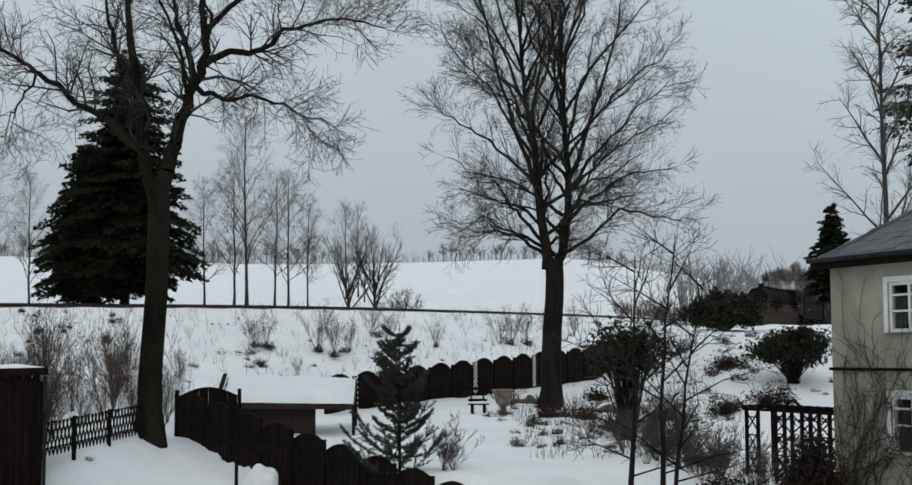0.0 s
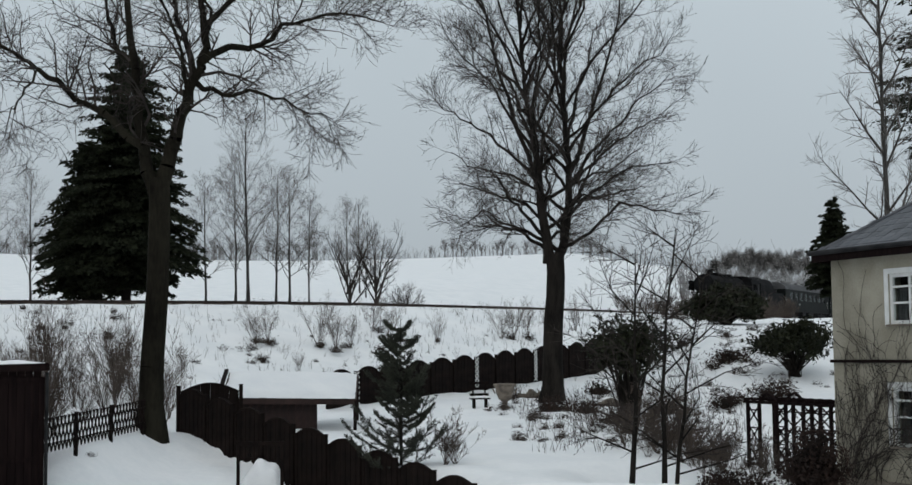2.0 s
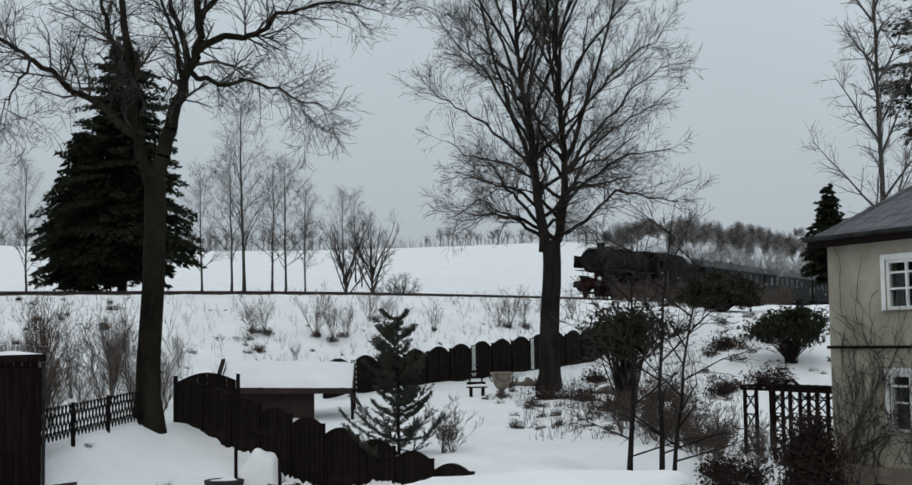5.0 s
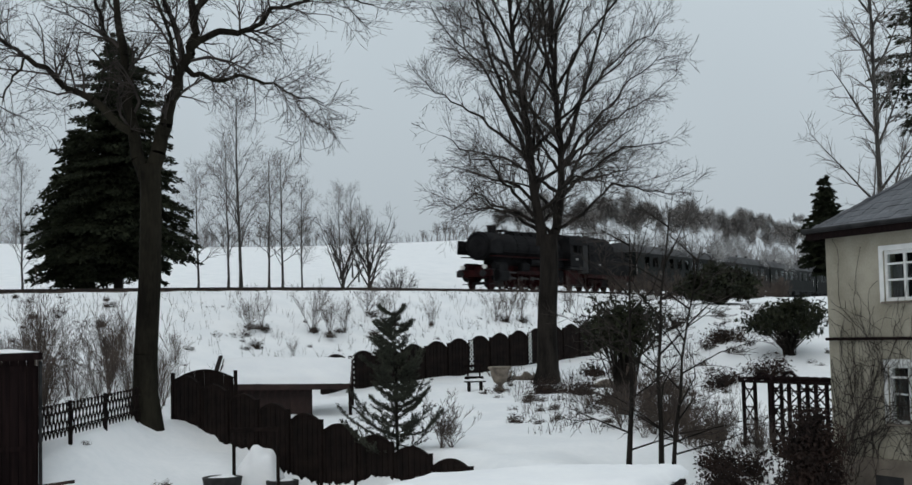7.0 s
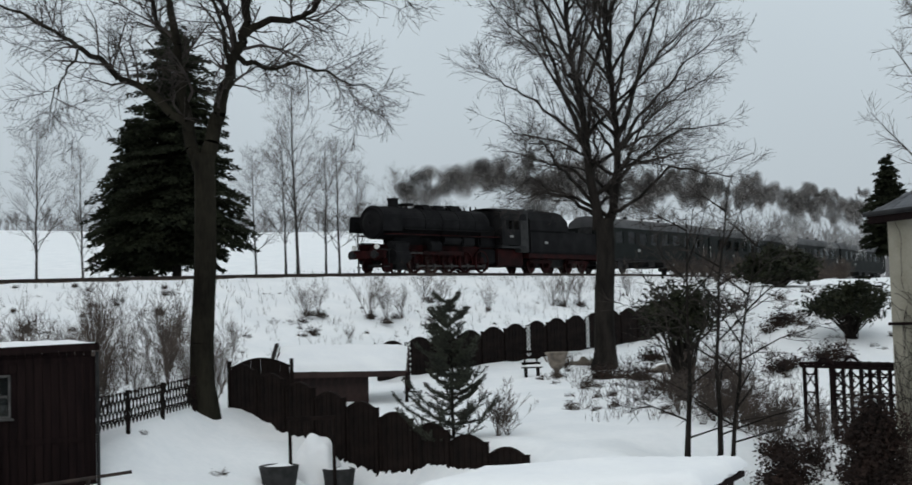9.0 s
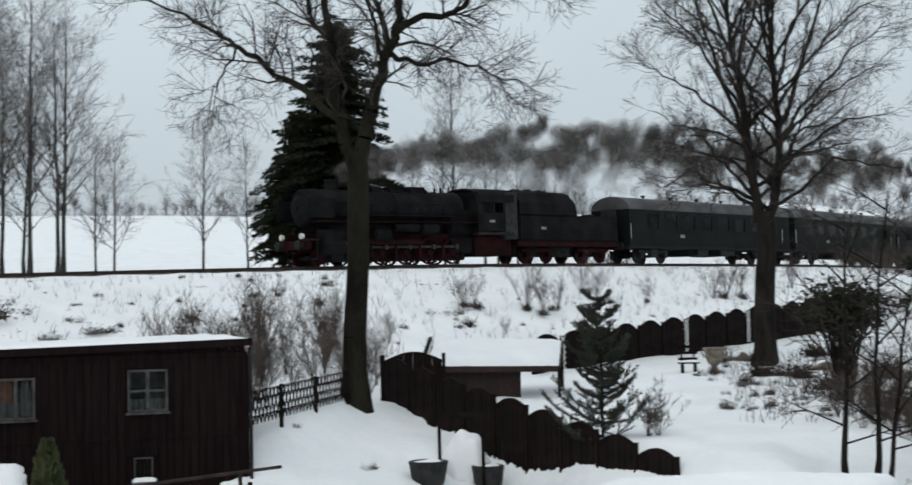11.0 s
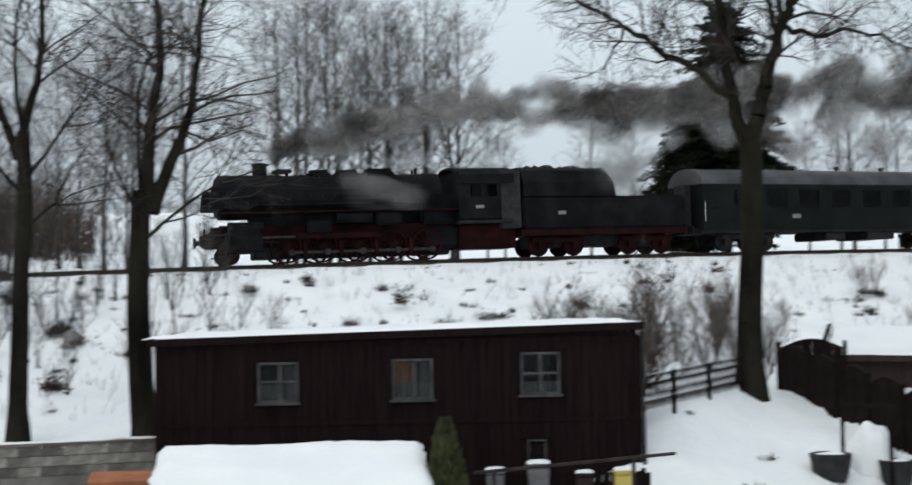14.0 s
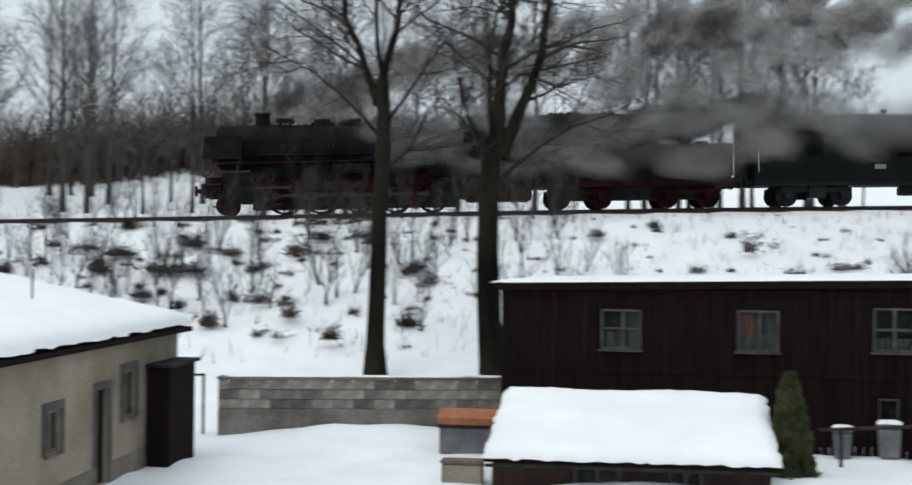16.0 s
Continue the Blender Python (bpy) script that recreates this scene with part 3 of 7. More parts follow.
# ---- the train ----
def spoked_wheel(r, w=0.13, spokes=14):
    bm = bmesh.new()
    n = 28
    for ro, ri, w2 in ((r, r - 0.085, w), (r * 0.24, r * 0.08, w * 1.2)):
        rings = []
        for rad, y in ((ro, -w2 / 2), (ro, w2 / 2), (ri, w2 / 2), (ri, -w2 / 2)):
            rings.append([bm.verts.new((rad * math.cos(2 * math.pi * i / n), y, rad * math.sin(2 * math.pi * i / n))) for i in range(n)])
        for a in range(4):
            b = (a + 1) % 4
            for i in range(n):
                bm.faces.new((rings[a][i], rings[a][(i + 1) % n], rings[b][(i + 1) % n], rings[b][i]))
    for i in range(spokes):
        a = 2 * math.pi * i / spokes
        cyl(bm, (r * 0.2 * math.cos(a), 0, r * 0.2 * math.sin(a)), ((r - 0.05) * math.cos(a), 0, (r - 0.05) * math.sin(a)), 0.04, 0.03, 6)
    box(bm, -0.12 - r * 0.2, -w * 0.55, -0.14, 0.1, w * 0.55, 0.14)
    return bm


def disc_wheel(r, w=0.13):
    bm = bmesh.new()
    cyl(bm, (0, -w / 2, 0), (0, w / 2, 0), r, r, 24)
    cyl(bm, (0, -w * 0.7, 0), (0, w * 0.7, 0), r * 0.3, r * 0.3, 12)
    return bm


WHEELS = []   # (wheelset, x, radius)


def wheelset(parent, x, r, bm, material, label=""):
    ob = part("wheelset", boxed(-0.08, -0.76, -0.08, 0.08, 0.76, 0.08, 0.02), DARKMETAL, parent, label)
    ob.matrix_basis = pose(x, 0, r)
    me = bpy.data.meshes.new("wheel")
    bm.to_mesh(me)
    bm.free()
    me.materials.append(material)
    for y in (-0.75, 0.75):
        part("wheel", me, None, ob, m=pose(0, y, 0))
    WHEELS.append((ob, x, r))
    return ob


def boiler_ring(bm, x0, x1, r0, r1, z, n=28):
    cyl(bm, (x0, 0, z), (x1, 0, z), r0, r1, n)


RODS = []


def build_loco():
    t = thing("steam_locomotive", "black steam locomotive with red running gear and smoke deflectors", "locomotive")
    # x runs forward from the middle of the engine; front buffers at +7.3
    bz = 2.95
    bm = bmesh.new()
    boiler_ring(bm, -3.6, 3.6, 0.98, 0.95, bz)
    for x in (-2.2, -0.6, 1.0, 2.6):
        boiler_ring(bm, x - 0.04, x + 0.04, 0.995, 0.995, bz)
    part("boiler", bm, LOCOBLACK, t)
    bm = bmesh.new()
    boiler_ring(bm, 3.6, 6.3, 0.98, 0.98, bz)
    part("smokebox", bm, LOCOBLACK, t)
    bm = bmesh.new()
    boiler_ring(bm, 6.3, 6.42, 0.93, 0.84, bz)
    boiler_ring(bm, 6.42, 6.56, 0.7, 0.45, bz)
    cyl(bm, (6.56, 0, bz), (6.66, 0, bz), 0.1, 0.08, 12)
    part("smokebox_door", bm, LOCOBLACK, t)
    bm = bmesh.new()
    cyl(bm, (4.45, 0, bz + 0.85), (4.45, 0, 4.34), 0.33, 0.3, 20)
    cyl(bm, (4.45, 0, 4.32), (4.45, 0, 4.42), 0.37, 0.37, 20)
    part("chimney", bm, LOCOBLACK, t)
    # pre-heater behind the chimney, on two stays
    bm = boxed(3.1, -0.55, 4.0, 3.85, 0.55, 4.14, 0.05)
    for x in (3.25, 3.7):
        cyl(bm, (x, 0, bz + 0.85), (x, 0, 4.02), 0.07, 0.07, 8)
    part("feed_heater", bm, LOCOBLACK, t)
    for x0, x1, h, nm in ((1.35, 2.35, 4.12, "sand_dome"), (0.0, 1.15, 4.12, "dome"), (-1.6, -0.2, 4.16, "sand_dome")):
        part(nm, boxed(x0, -0.46, bz + 0.6, x1, 0.46, h, 0.15), LOCOBLACK, t)
    for y in (-0.25, 0.25):
        bm = bmesh.new()
        cyl(bm, (-2.6, y, bz + 0.9), (-2.6, y, 4.16), 0.07, 0.06, 8)
        part("safety_valve", bm, LOCOBLACK, t)
    bm = bmesh.new()
    cyl(bm, (-3.2, 0.2, bz + 0.9), (-3.2, 0.2, 4.2), 0.04, 0.04, 8)
    part("whistle", bm, STEEL, t)
    for y in (-1.04, 1.04):
        bm = bmesh.new()
        cyl(bm, (-3.4, y, bz + 0.25), (6.0, y, bz + 0.25), 0.022, 0.022, 6)
        for x in (-2.5, 0, 2.5, 5):
            cyl(bm, (x, y, bz + 0.25), (x, y * 0.9, bz + 0.25), 0.02, 0.02, 5)
        part("handrail", bm, LOCOBLACK, t)
        bm = bmesh.new()
        cyl(bm, (-3.4, y * 0.96, bz - 0.4), (4.6, y * 0.96, bz - 0.4), 0.04, 0.04, 6)
        part("pipe", bm, LOCOBLACK, t)
        for x in (1.9, -0.9):
            bm = bmesh.new()
            for dx in (-0.25, 0.0, 0.25):
                cyl(bm, (x + dx, y * 0.45, bz + 0.88), (x + dx * 2.2, y * 0.97, bz - 0.1), 0.025, 0.025, 6)
            part("sand_pipe", bm, DARKMETAL, t)
    # small smoke deflectors stand off the smokebox
    for y in (-1.3, 1.3):
        bm = prism([(-0.02, 2.4), (0.02, 2.4), (0.02, 3.35), (-0.02, 3.35)], 5.2, 6.9)
        for v in bm.verts:
            v.co.y += y
            if v.co.z > 3 and v.co.x > 6:
                v.co.x -= 0.12
        for x in (5.5, 6.3):
            cyl(bm, (x, y, 3.0), (x, y * 0.7, 3.0), 0.03, 0.03, 6)
        part("smoke_deflector", bm, LOCOBLACK, t)
    # firebox and cab
    part("firebox", boxed(-4.6, -0.9, 1.6, -2.6, 0.9, bz, 0.12), LOCOBLACK, t)
    roof = [(-1.5, 3.35), (-1.42, 3.75), (-1.05, 4.02), (-0.5, 4.14), (0.5, 4.14), (1.05, 4.02), (1.42, 3.75), (1.5, 3.35)]
    part("cab_roof", prism(roof + [(1.44, 3.35), (0.98, 3.96), (0, 4.08), (-0.98, 3.96), (-1.44, 3.35)], -6.9, -4.1), LOCOBLACK, t)
    bm = bmesh.new()
    for y in (-1.48, 1.44):
        box(bm, -6.2, y, 1.75, -4.2, y + 0.04, 2.75)
        box(bm, -4.6, y, 2.75, -4.2, y + 0.04, 3.4)
        box(bm, -5.45, y, 2.75, -5.3, y + 0.04, 3.4)
        box(bm, -6.2, y, 2.75, -6.05, y + 0.04, 3.4)
        box(bm, -6.2, y, 3.3, -4.2, y + 0.04, 3.4)
    box(bm, -4.24, -1.45, 1.75, -4.2, 1.45, 3.9)
    part("cab", bm, LOCOBLACK, t)
    part("backhead", boxed(-4.9, -1.2, 1.7, -4.26, 1.2, 3.95, 0.05), ROOMSHADE, t)
    # solid near-black block in place of the cab's shaded inside
    part("cab_shade_core", boxed(-5.9, -0.9, 1.7, -4.95, 0.9, 3.6, 0.1), ROOMSHADE, t)
    part("under_boiler", boxed(-2.6, -0.42, 1.5, 5.0, 0.42, 2.3, 0.05), LOCOBLACK, t)
    part("cab_curtain", boxed(-7.25, -1.36, 1.3, -6.22, 1.36, 3.95, 0.05), RUBBER, t, "dark closed passage to the tender")
    for x in (2.75, 1.15, -0.45, -2.05):
        part("brake_gear", boxed(x - 0.1, -1.02, 0.3, x + 0.1, 1.02, 1.0, 0.04), LOCORED, t)
    part("trailing_frame", boxed(-7.1, -0.95, 0.42, -4.3, 0.95, 1.52, 0.06), LOCORED, t)
    part("spring_rigging", boxed(-4.0, -0.48, 0.22, 4.9, 0.48, 0.9, 0.04), DARKMETAL, t)
    part("valve_gear", boxed(-0.6, -1.18, 1.05, 3.2, -1.08, 1.3, 0.03), LOCORED, t)
    part("valve_gear", boxed(-0.6, 1.08, 1.05, 3.2, 1.18, 1.3, 0.03), LOCORED, t)
    part("cab_floor", boxed(-6.8, -1.45, 1.55, -4.2, 1.45, 1.7, 0.02), DARKMETAL, t)
    for y in (-1.49, 1.49):
        part("number_plate", boxed(-5.4, y - 0.012, 2.22, -5.0, y + 0.012, 2.36, 0.01), PLATE, t)
    # running board, frame, cylinders
    for y0, y1 in ((-1.42, -0.85), (0.85, 1.42)):
        part("running_board", boxed(-4.2, y0, 2.2, 6.3, y1, 2.25, 0.01), LOCORED, t, "red-edged running board")
    bm = boxed(-6.7, -0.6, 0.75, 6.9, -0.5, 1.65)
    box(bm, -6.7, 0.5, 0.75, 6.9, 0.6, 1.65)
    for x in (-6, -4, -2, 0, 2, 4, 6):
        box(bm, x, -0.5, 0.9, x + 0.08, 0.5, 1.55)
    part("frame", bm, LOCORED, t)
    part("buffer_beam", boxed(6.75, -1.4, 0.85, 6.9, 1.4, 1.3, 0.02), LOCORED, t)
    for y in (-0.88, 0.88):
        bm = bmesh.new()
        cyl(bm, (6.9, y, 1.06), (7.2, y, 1.06), 0.1, 0.1, 12)
        cyl(bm, (7.2, y, 1.06), (7.27, y, 1.06), 0.24, 0.22, 16)
        part("buffer", bm, DARKMETAL, t)
        bm = bmesh.new()
        cyl(bm, (6.85, y, 1.5), (7.02, y, 1.5), 0.13, 0.15, 12)
        part("headlight", bm, WHITEMARK, t)
        bm = bmesh.new()
        cyl(bm, (4.7, y * 1.25, 0.95), (6.0, y * 1.25, 0.95), 0.42, 0.42, 18)
        cyl(bm, (4.6, y * 1.25, 1.6), (6.1, y * 1.25, 1.6), 0.22, 0.22, 14)
        cyl(bm, (3.9, y * 1.25, 0.95), (4.7, y * 1.25, 0.95), 0.05, 0.05, 8)
        box(bm, 4.75, y * 1.25 - 0.3, 0.9, 5.95, y * 1.25 + 0.3, 1.7, 0.05)
        part("cylinder", bm, LOCOBLACK, t)
        part("slide_bar", boxed(3.2, y * 1.25 - 0.05, 1.1, 4.75, y * 1.25 + 0.05, 1.2, 0.01), STEEL, t)
        bm = boxed(6.1, y * 1.1 - 0.25, 1.3, 6.9, y * 1.1 + 0.25, 1.36)
        box(bm, 6.2, y * 1.1 - 0.2, 0.35, 6.5, y * 1.1 + 0.2, 0.4)
        box(bm, 6.2, y * 1.1 + 0.15, 0.4, 6.24, y * 1.1 + 0.19, 1.3)
        part("step", bm, DARKMETAL, t)
    bm = bmesh.new()
    box(bm, 1.6, -1.35, 1.25, 2.7, -0.95, 1.85, 0.08)
    box(bm, -1.6, -1.35, 1.6, -0.4, -0.95, 2.15, 0.08)
    box(bm, 1.6, 0.95, 1.25, 2.7, 1.35, 1.85, 0.08)
    box(bm, -1.6, 0.95, 1.6, -0.4, 1.35, 2.15, 0.08)
    for y in (-1.15, 1.15):
        cyl(bm, (-0.2, y, 1.95), (1.4, y, 1.95), 0.24, 0.24, 12)
    part("air_tank", bm, LOCOBLACK, t, "pumps and air tanks")
    part("ash_pan", boxed(-4.6, -0.8, 0.55, -2.7, 0.8, 1.5, 0.1), LOCOBLACK, t)
    # wheels
    wheelset(t, 6.0, 0.425, disc_wheel(0.425), LOCORED)
    for x in (3.55, 1.95, 0.35, -1.25, -2.85):
        wheelset(t, x, 0.7, spoked_wheel(0.7), LOCORED)
    for y in (-0.93, 0.93):
        bm = boxed(-3.0, -0.035, -0.06, 3.7, 0.035, 0.06, 0.02)
        for x in (3.55, 1.95, 0.35, -1.25, -2.85):
            cyl(bm, (x, -0.06, 0), (x, 0.06, 0), 0.14, 0.14, 12)
        rod = part("coupling_rod", bm, STEEL, t)
        rod.matrix_basis = pose(0, y, 0.7 + 0.3)
        RODS.append((rod, y))
    return t


def build_tender():
    t = thing("tender", "black coal tender with a stepped body and red bogies", "tender")
    half = 4.55
    part("frame", boxed(-half + 0.3, -1.35, 0.95, half - 0.2, 1.35, 1.25, 0.03), LOCORED, t)
    part("brake_gear", boxed(-3.6, -0.6, 0.4, 3.6, 0.6, 0.95, 0.04), DARKMETAL, t)
    part("tank", boxed(-half + 0.3, -1.45, 1.25, half - 0.3, 1.45, 2.75, 0.09), LOCOBLACK, t)
    prof = [(-1.46, 2.75), (-1.46, 3.4), (-1.1, 3.95), (-0.7, 4.12), (0.7, 4.12), (1.1, 3.95), (1.46, 3.4), (1.46, 2.75)]
    bm = prism(prof, -0.55, half - 0.35)
    for v in bm.verts:
        if v.co.x < 0 and v.co.z > 3:
            v.co.x += 0.35 * (v.co.z - 3)
    part("coal_bunker", bm, LOCOBLACK, t)
    rng = np.random.default_rng(8)
    bm = bmesh.new()
    for i in range(40):
        r = bmesh.ops.create_icosphere(bm, subdivisions=1, radius=float(rng.uniform(0.1, 0.24)))
        bmesh.ops.translate(bm, verts=r["verts"], vec=(float(rng.uniform(0.5, 3.6)), float(rng.uniform(-0.7, 0.7)), 4.1))
    part("coal", bm, COAL, t)
    bm = bmesh.new()
    cyl(bm, (-3.2, 0, 2.7), (-3.2, 0, 2.95), 0.3, 0.3, 14)
    for y in (-1.3, 1.3):
        cyl(bm, (-half + 0.25, y, 1.3), (-half + 0.25, y, 2.9), 0.02, 0.02, 6)
    part("filler", bm, DARKMETAL, t)
    for y in (-1.462, 1.462):
        part("number_plate", boxed(2.1, y - 0.012, 1.9, 2.5, y + 0.012, 2.06, 0.01), PLATE, t)
    part("buffer_beam", boxed(-half + 0.15, -1.35, 0.85, -half + 0.3, 1.35, 1.3, 0.02), LOCORED, t)
    for y in (-0.88, 0.88):
        bm = bmesh.new()
        cyl(bm, (-half + 0.15, y, 1.06), (-half - 0.1, y, 1.06), 0.1, 0.1, 12)
        cyl(bm, (-half - 0.1, y, 1.06), (-half - 0.16, y, 1.06), 0.24, 0.22, 16)
        part("buffer", bm, DARKMETAL, t)
    for bx in (2.35, -2.35):
        for y in (-1.0, 1.0):
            bm = boxed(bx - 1.35, y - 0.05, 0.62, bx + 1.35, y + 0.05, 0.85, 0.03)
            for x in (bx - 0.9, bx + 0.9):
                box(bm, x - 0.16, y - 0.12, 0.35, x + 0.16, y + 0.12, 0.66, 0.03)
            part("bogie_frame", bm, LOCORED, t)
        for x in (bx - 0.9, bx + 0.9):
            wheelset(t, x, 0.5, disc_wheel(0.5), LOCORED)
    return t


COACH = 19.6


def build_coach():
    """The outline, windows and bogies of one coach; all coaches are copies."""
    t = thing("passenger_coach", "dark green passenger coach with a grey arched roof", "railway coach", group="coaches of the train")
    half = COACH / 2 - 0.35
    # side walls with real window openings
    win = [x for x in np.arange(-7.0, 7.01, 2.0)]
    for y in (-1.44, 1.38):
        bm = bmesh.new()
        box(bm, -half, y, 1.05, half, y + 0.06, 2.15)
        box(bm, -half, y, 3.0, half, y + 0.06, 3.3)
        edges = [-half] + [e for x in win for e in (x - 0.6, x + 0.6)] + [half]
        for a, b in zip(edges[0::2], edges[1::2]):
            box(bm, a, y, 2.15, b, y + 0.06, 3.0)
        box(bm, -half, y - 0.012 if y < 0 else y + 0.06, 2.06, half, y if y < 0 else y + 0.072, 2.12)
        part("side_wall", bm, COACHGREEN, t)
        for x in win:
            part("window", boxed(x - 0.6, y + 0.025, 2.15, x + 0.6, y + 0.035, 3.0), GLASS, t)
        for x in (-half + 0.55, half - 0.55):
            yy = y - 0.012 if y < 0 else y + 0.06
            bm = boxed(x - 0.36, yy, 1.15, x + 0.36, yy + 0.012, 3.1)
            part("door", bm, COACHGREEN, t)
            bm = bmesh.new()
            cyl(bm, (x + 0.42, yy, 1.5), (x + 0.42, yy, 2.4), 0.018, 0.018, 6)
            part("handrail", bm, WHITEMARK, t)
        yy = y - 0.02 if y < 0 else y + 0.07
        part("number_panel", boxed(3.6, yy, 1.6, 4.1, yy + 0.01, 1.8), PLATE, t)
    # solid near-black block supplies the shade behind the coach windows
    part("shade_core", boxed(-half + 0.1, -0.5, 1.1, half - 0.1, 0.5, 3.25), ROOMSHADE, t)
    arch = [(1.45 * math.cos(a), 3.28 + 0.82 * math.sin(a)) for a in np.linspace(0, math.pi, 15)]
    part("roof", prism(arch, -half - 0.02, half + 0.02), COACHROOF, t)
    for x in (-half, half - 0.06):
        part("end_wall", prism([(-1.38, 1.05), (1.38, 1.05), (1.38, 3.28), (-1.38, 3.28)], x, x + 0.06), COACHGREEN, t)
    for s in (-1, 1):
        bm = boxed(min(s * half, s * (half + 0.33)), -0.5, 1.2, max(s * half, s * (half + 0.33)), 0.5, 3.3, 0.05)
        part("gangway", bm, RUBBER, t)
        for y in (-0.88, 0.88):
            bm = bmesh.new()
            cyl(bm, (s * half, y, 1.06), (s * (half + 0.28), y, 1.06), 0.09, 0.09, 10)
            cyl(bm, (s * (half + 0.28), y, 1.06), (s * (half + 0.33), y, 1.06), 0.23, 0.23, 14)
            part("buffer", bm, DARKMETAL, t)
    part("frame", boxed(-half, -1.35, 0.9, half, 1.35, 1.06, 0.02), DARKMETAL, t)
    for x0, x1 in ((-2.6, -0.8), (0.6, 1.9)):
        part("underbox", boxed(x0, -1.25, 0.5, x1, 1.25, 0.9, 0.05), DARKMETAL, t)
    for x in np.arange(-6, 6.1, 3):
        bm = bmesh.new()
        cyl(bm, (x, 0, 4.05), (x, 0, 4.22), 0.07, 0.07, 10)
        cyl(bm, (x, 0, 4.2), (x, 0, 4.3), 0.17, 0.12, 12)
        part("roof_vent", bm, DARKMETAL, t)
    for x in (-half + 1.6, half - 1.6):
        bm = boxed(x - 0.9, -0.9, 4.08, x + 0.9, -0.84, 4.13)
        for xx in (x - 0.8, x + 0.8):
            box(bm, xx - 0.02, -0.89, 3.8, xx + 0.02, -0.85, 4.1)
        part("roof_step", bm, DARKMETAL, t)
    for bx in (-6.6, 6.6):
        for y in (-1.05, 1.05):
            bm = boxed(bx - 1.6, y - 0.06, 0.6, bx + 1.6, y + 0.06, 0.82, 0.03)
            for x in (bx - 1.25, bx + 1.25):
                box(bm, x - 0.18, y - 0.14, 0.33, x + 0.18, y + 0.14, 0.68, 0.03)
            box(bm, bx - 0.4, y - 0.14, 0.35, bx + 0.4, y + 0.14, 0.95, 0.04)
            part("bogie_frame", bm, DARKMETAL, t)
        for x in (bx - 1.25, bx + 1.25):
            wheelset(t, x, 0.475, disc_wheel(0.475), DARKMETAL)
    return t


loco = build_loco()
tender = build_tender()
coach = build_coach()
_own = [w for w in WHEELS if w[0].parent == coach]
coaches = [coach]
for _k in range(3):
    _c = copy_thing(coach, pose(0, 0, 0))
    coaches.append(_c)
    _ws = [o for o in _c.children if o.name.startswith("wheelset")]
    WHEELS += [(o, o.location.x, 0.475) for o in _ws]

FRONT_T = [0, 4, 7, 8.5, 12, 13, 14.5, 16]
FRONT_S = [-105.4, -70.6, -45.7, -33.9, -5.8, 1.9, 13.8, 24.4]
_fit = np.polyfit(FRONT_T, FRONT_S, 3)


def front(t):
    """Place of the engine's front buffers along the track at t seconds."""
    return float(np.polyval(_fit, t))


def rest(s, centre):
    x, y, z, hd = track_at(s - centre)
    x1, y1, z1, _ = track_at(s - centre + 4)
    return pose(x, y, z, 0, -math.degrees(math.atan2(z1 - z, 4)), hd)


OFFSETS = [(loco, 7.27), (tender, 7.27 + 6.95 + 4.55)]
_back = 7.27 + 6.95 + 4.55 + 4.71
for _k, _c in enumerate(coaches):
    OFFSETS.append((_c, _back + COACH * (_k + 0.5)))


# ---- buildings ----
def bar(bm, p, q, w, d=None):
    """A square bar from p to q."""
    p, q = Vector(p), Vector(q)
    v = q - p
    r = bmesh.ops.create_cube(bm, size=1)
    rot = v.to_track_quat('X', 'Z').to_matrix().to_4x4()
    bmesh.ops.transform(bm, matrix=Matrix.Translation((p + q) / 2) @ rot @ Matrix.Diagonal((v.length, w, d or w, 1)), verts=r["verts"])
    return bm


def wall_with_holes(length, z0, z1, thick, holes):
    """A wall along x from 0 to length, y from 0 to thick, with openings (x0, x1, zb, zt) that go through it."""
    bm = bmesh.new()
    holes = sorted(holes)
    xs = [0.0]
    for h in holes:
        if h[0] >= xs[-1] - 1e-6 and h[0] not in xs:
            xs += [h[0], h[1]]
    xs.append(length)
    for i in range(len(xs) - 1):
        a, b = xs[i], xs[i + 1]
        if b - a < 1e-4:
            continue
        cuts = sorted((h[2], h[3]) for h in holes if abs(h[0] - a) < 1e-6)
        z = z0
        for lo, hi in cuts:
            if lo > z:
                box(bm, a, 0, z, b, thick, lo)
            z = hi
        box(bm, a, 0, z, b, thick, z1)
    return bm


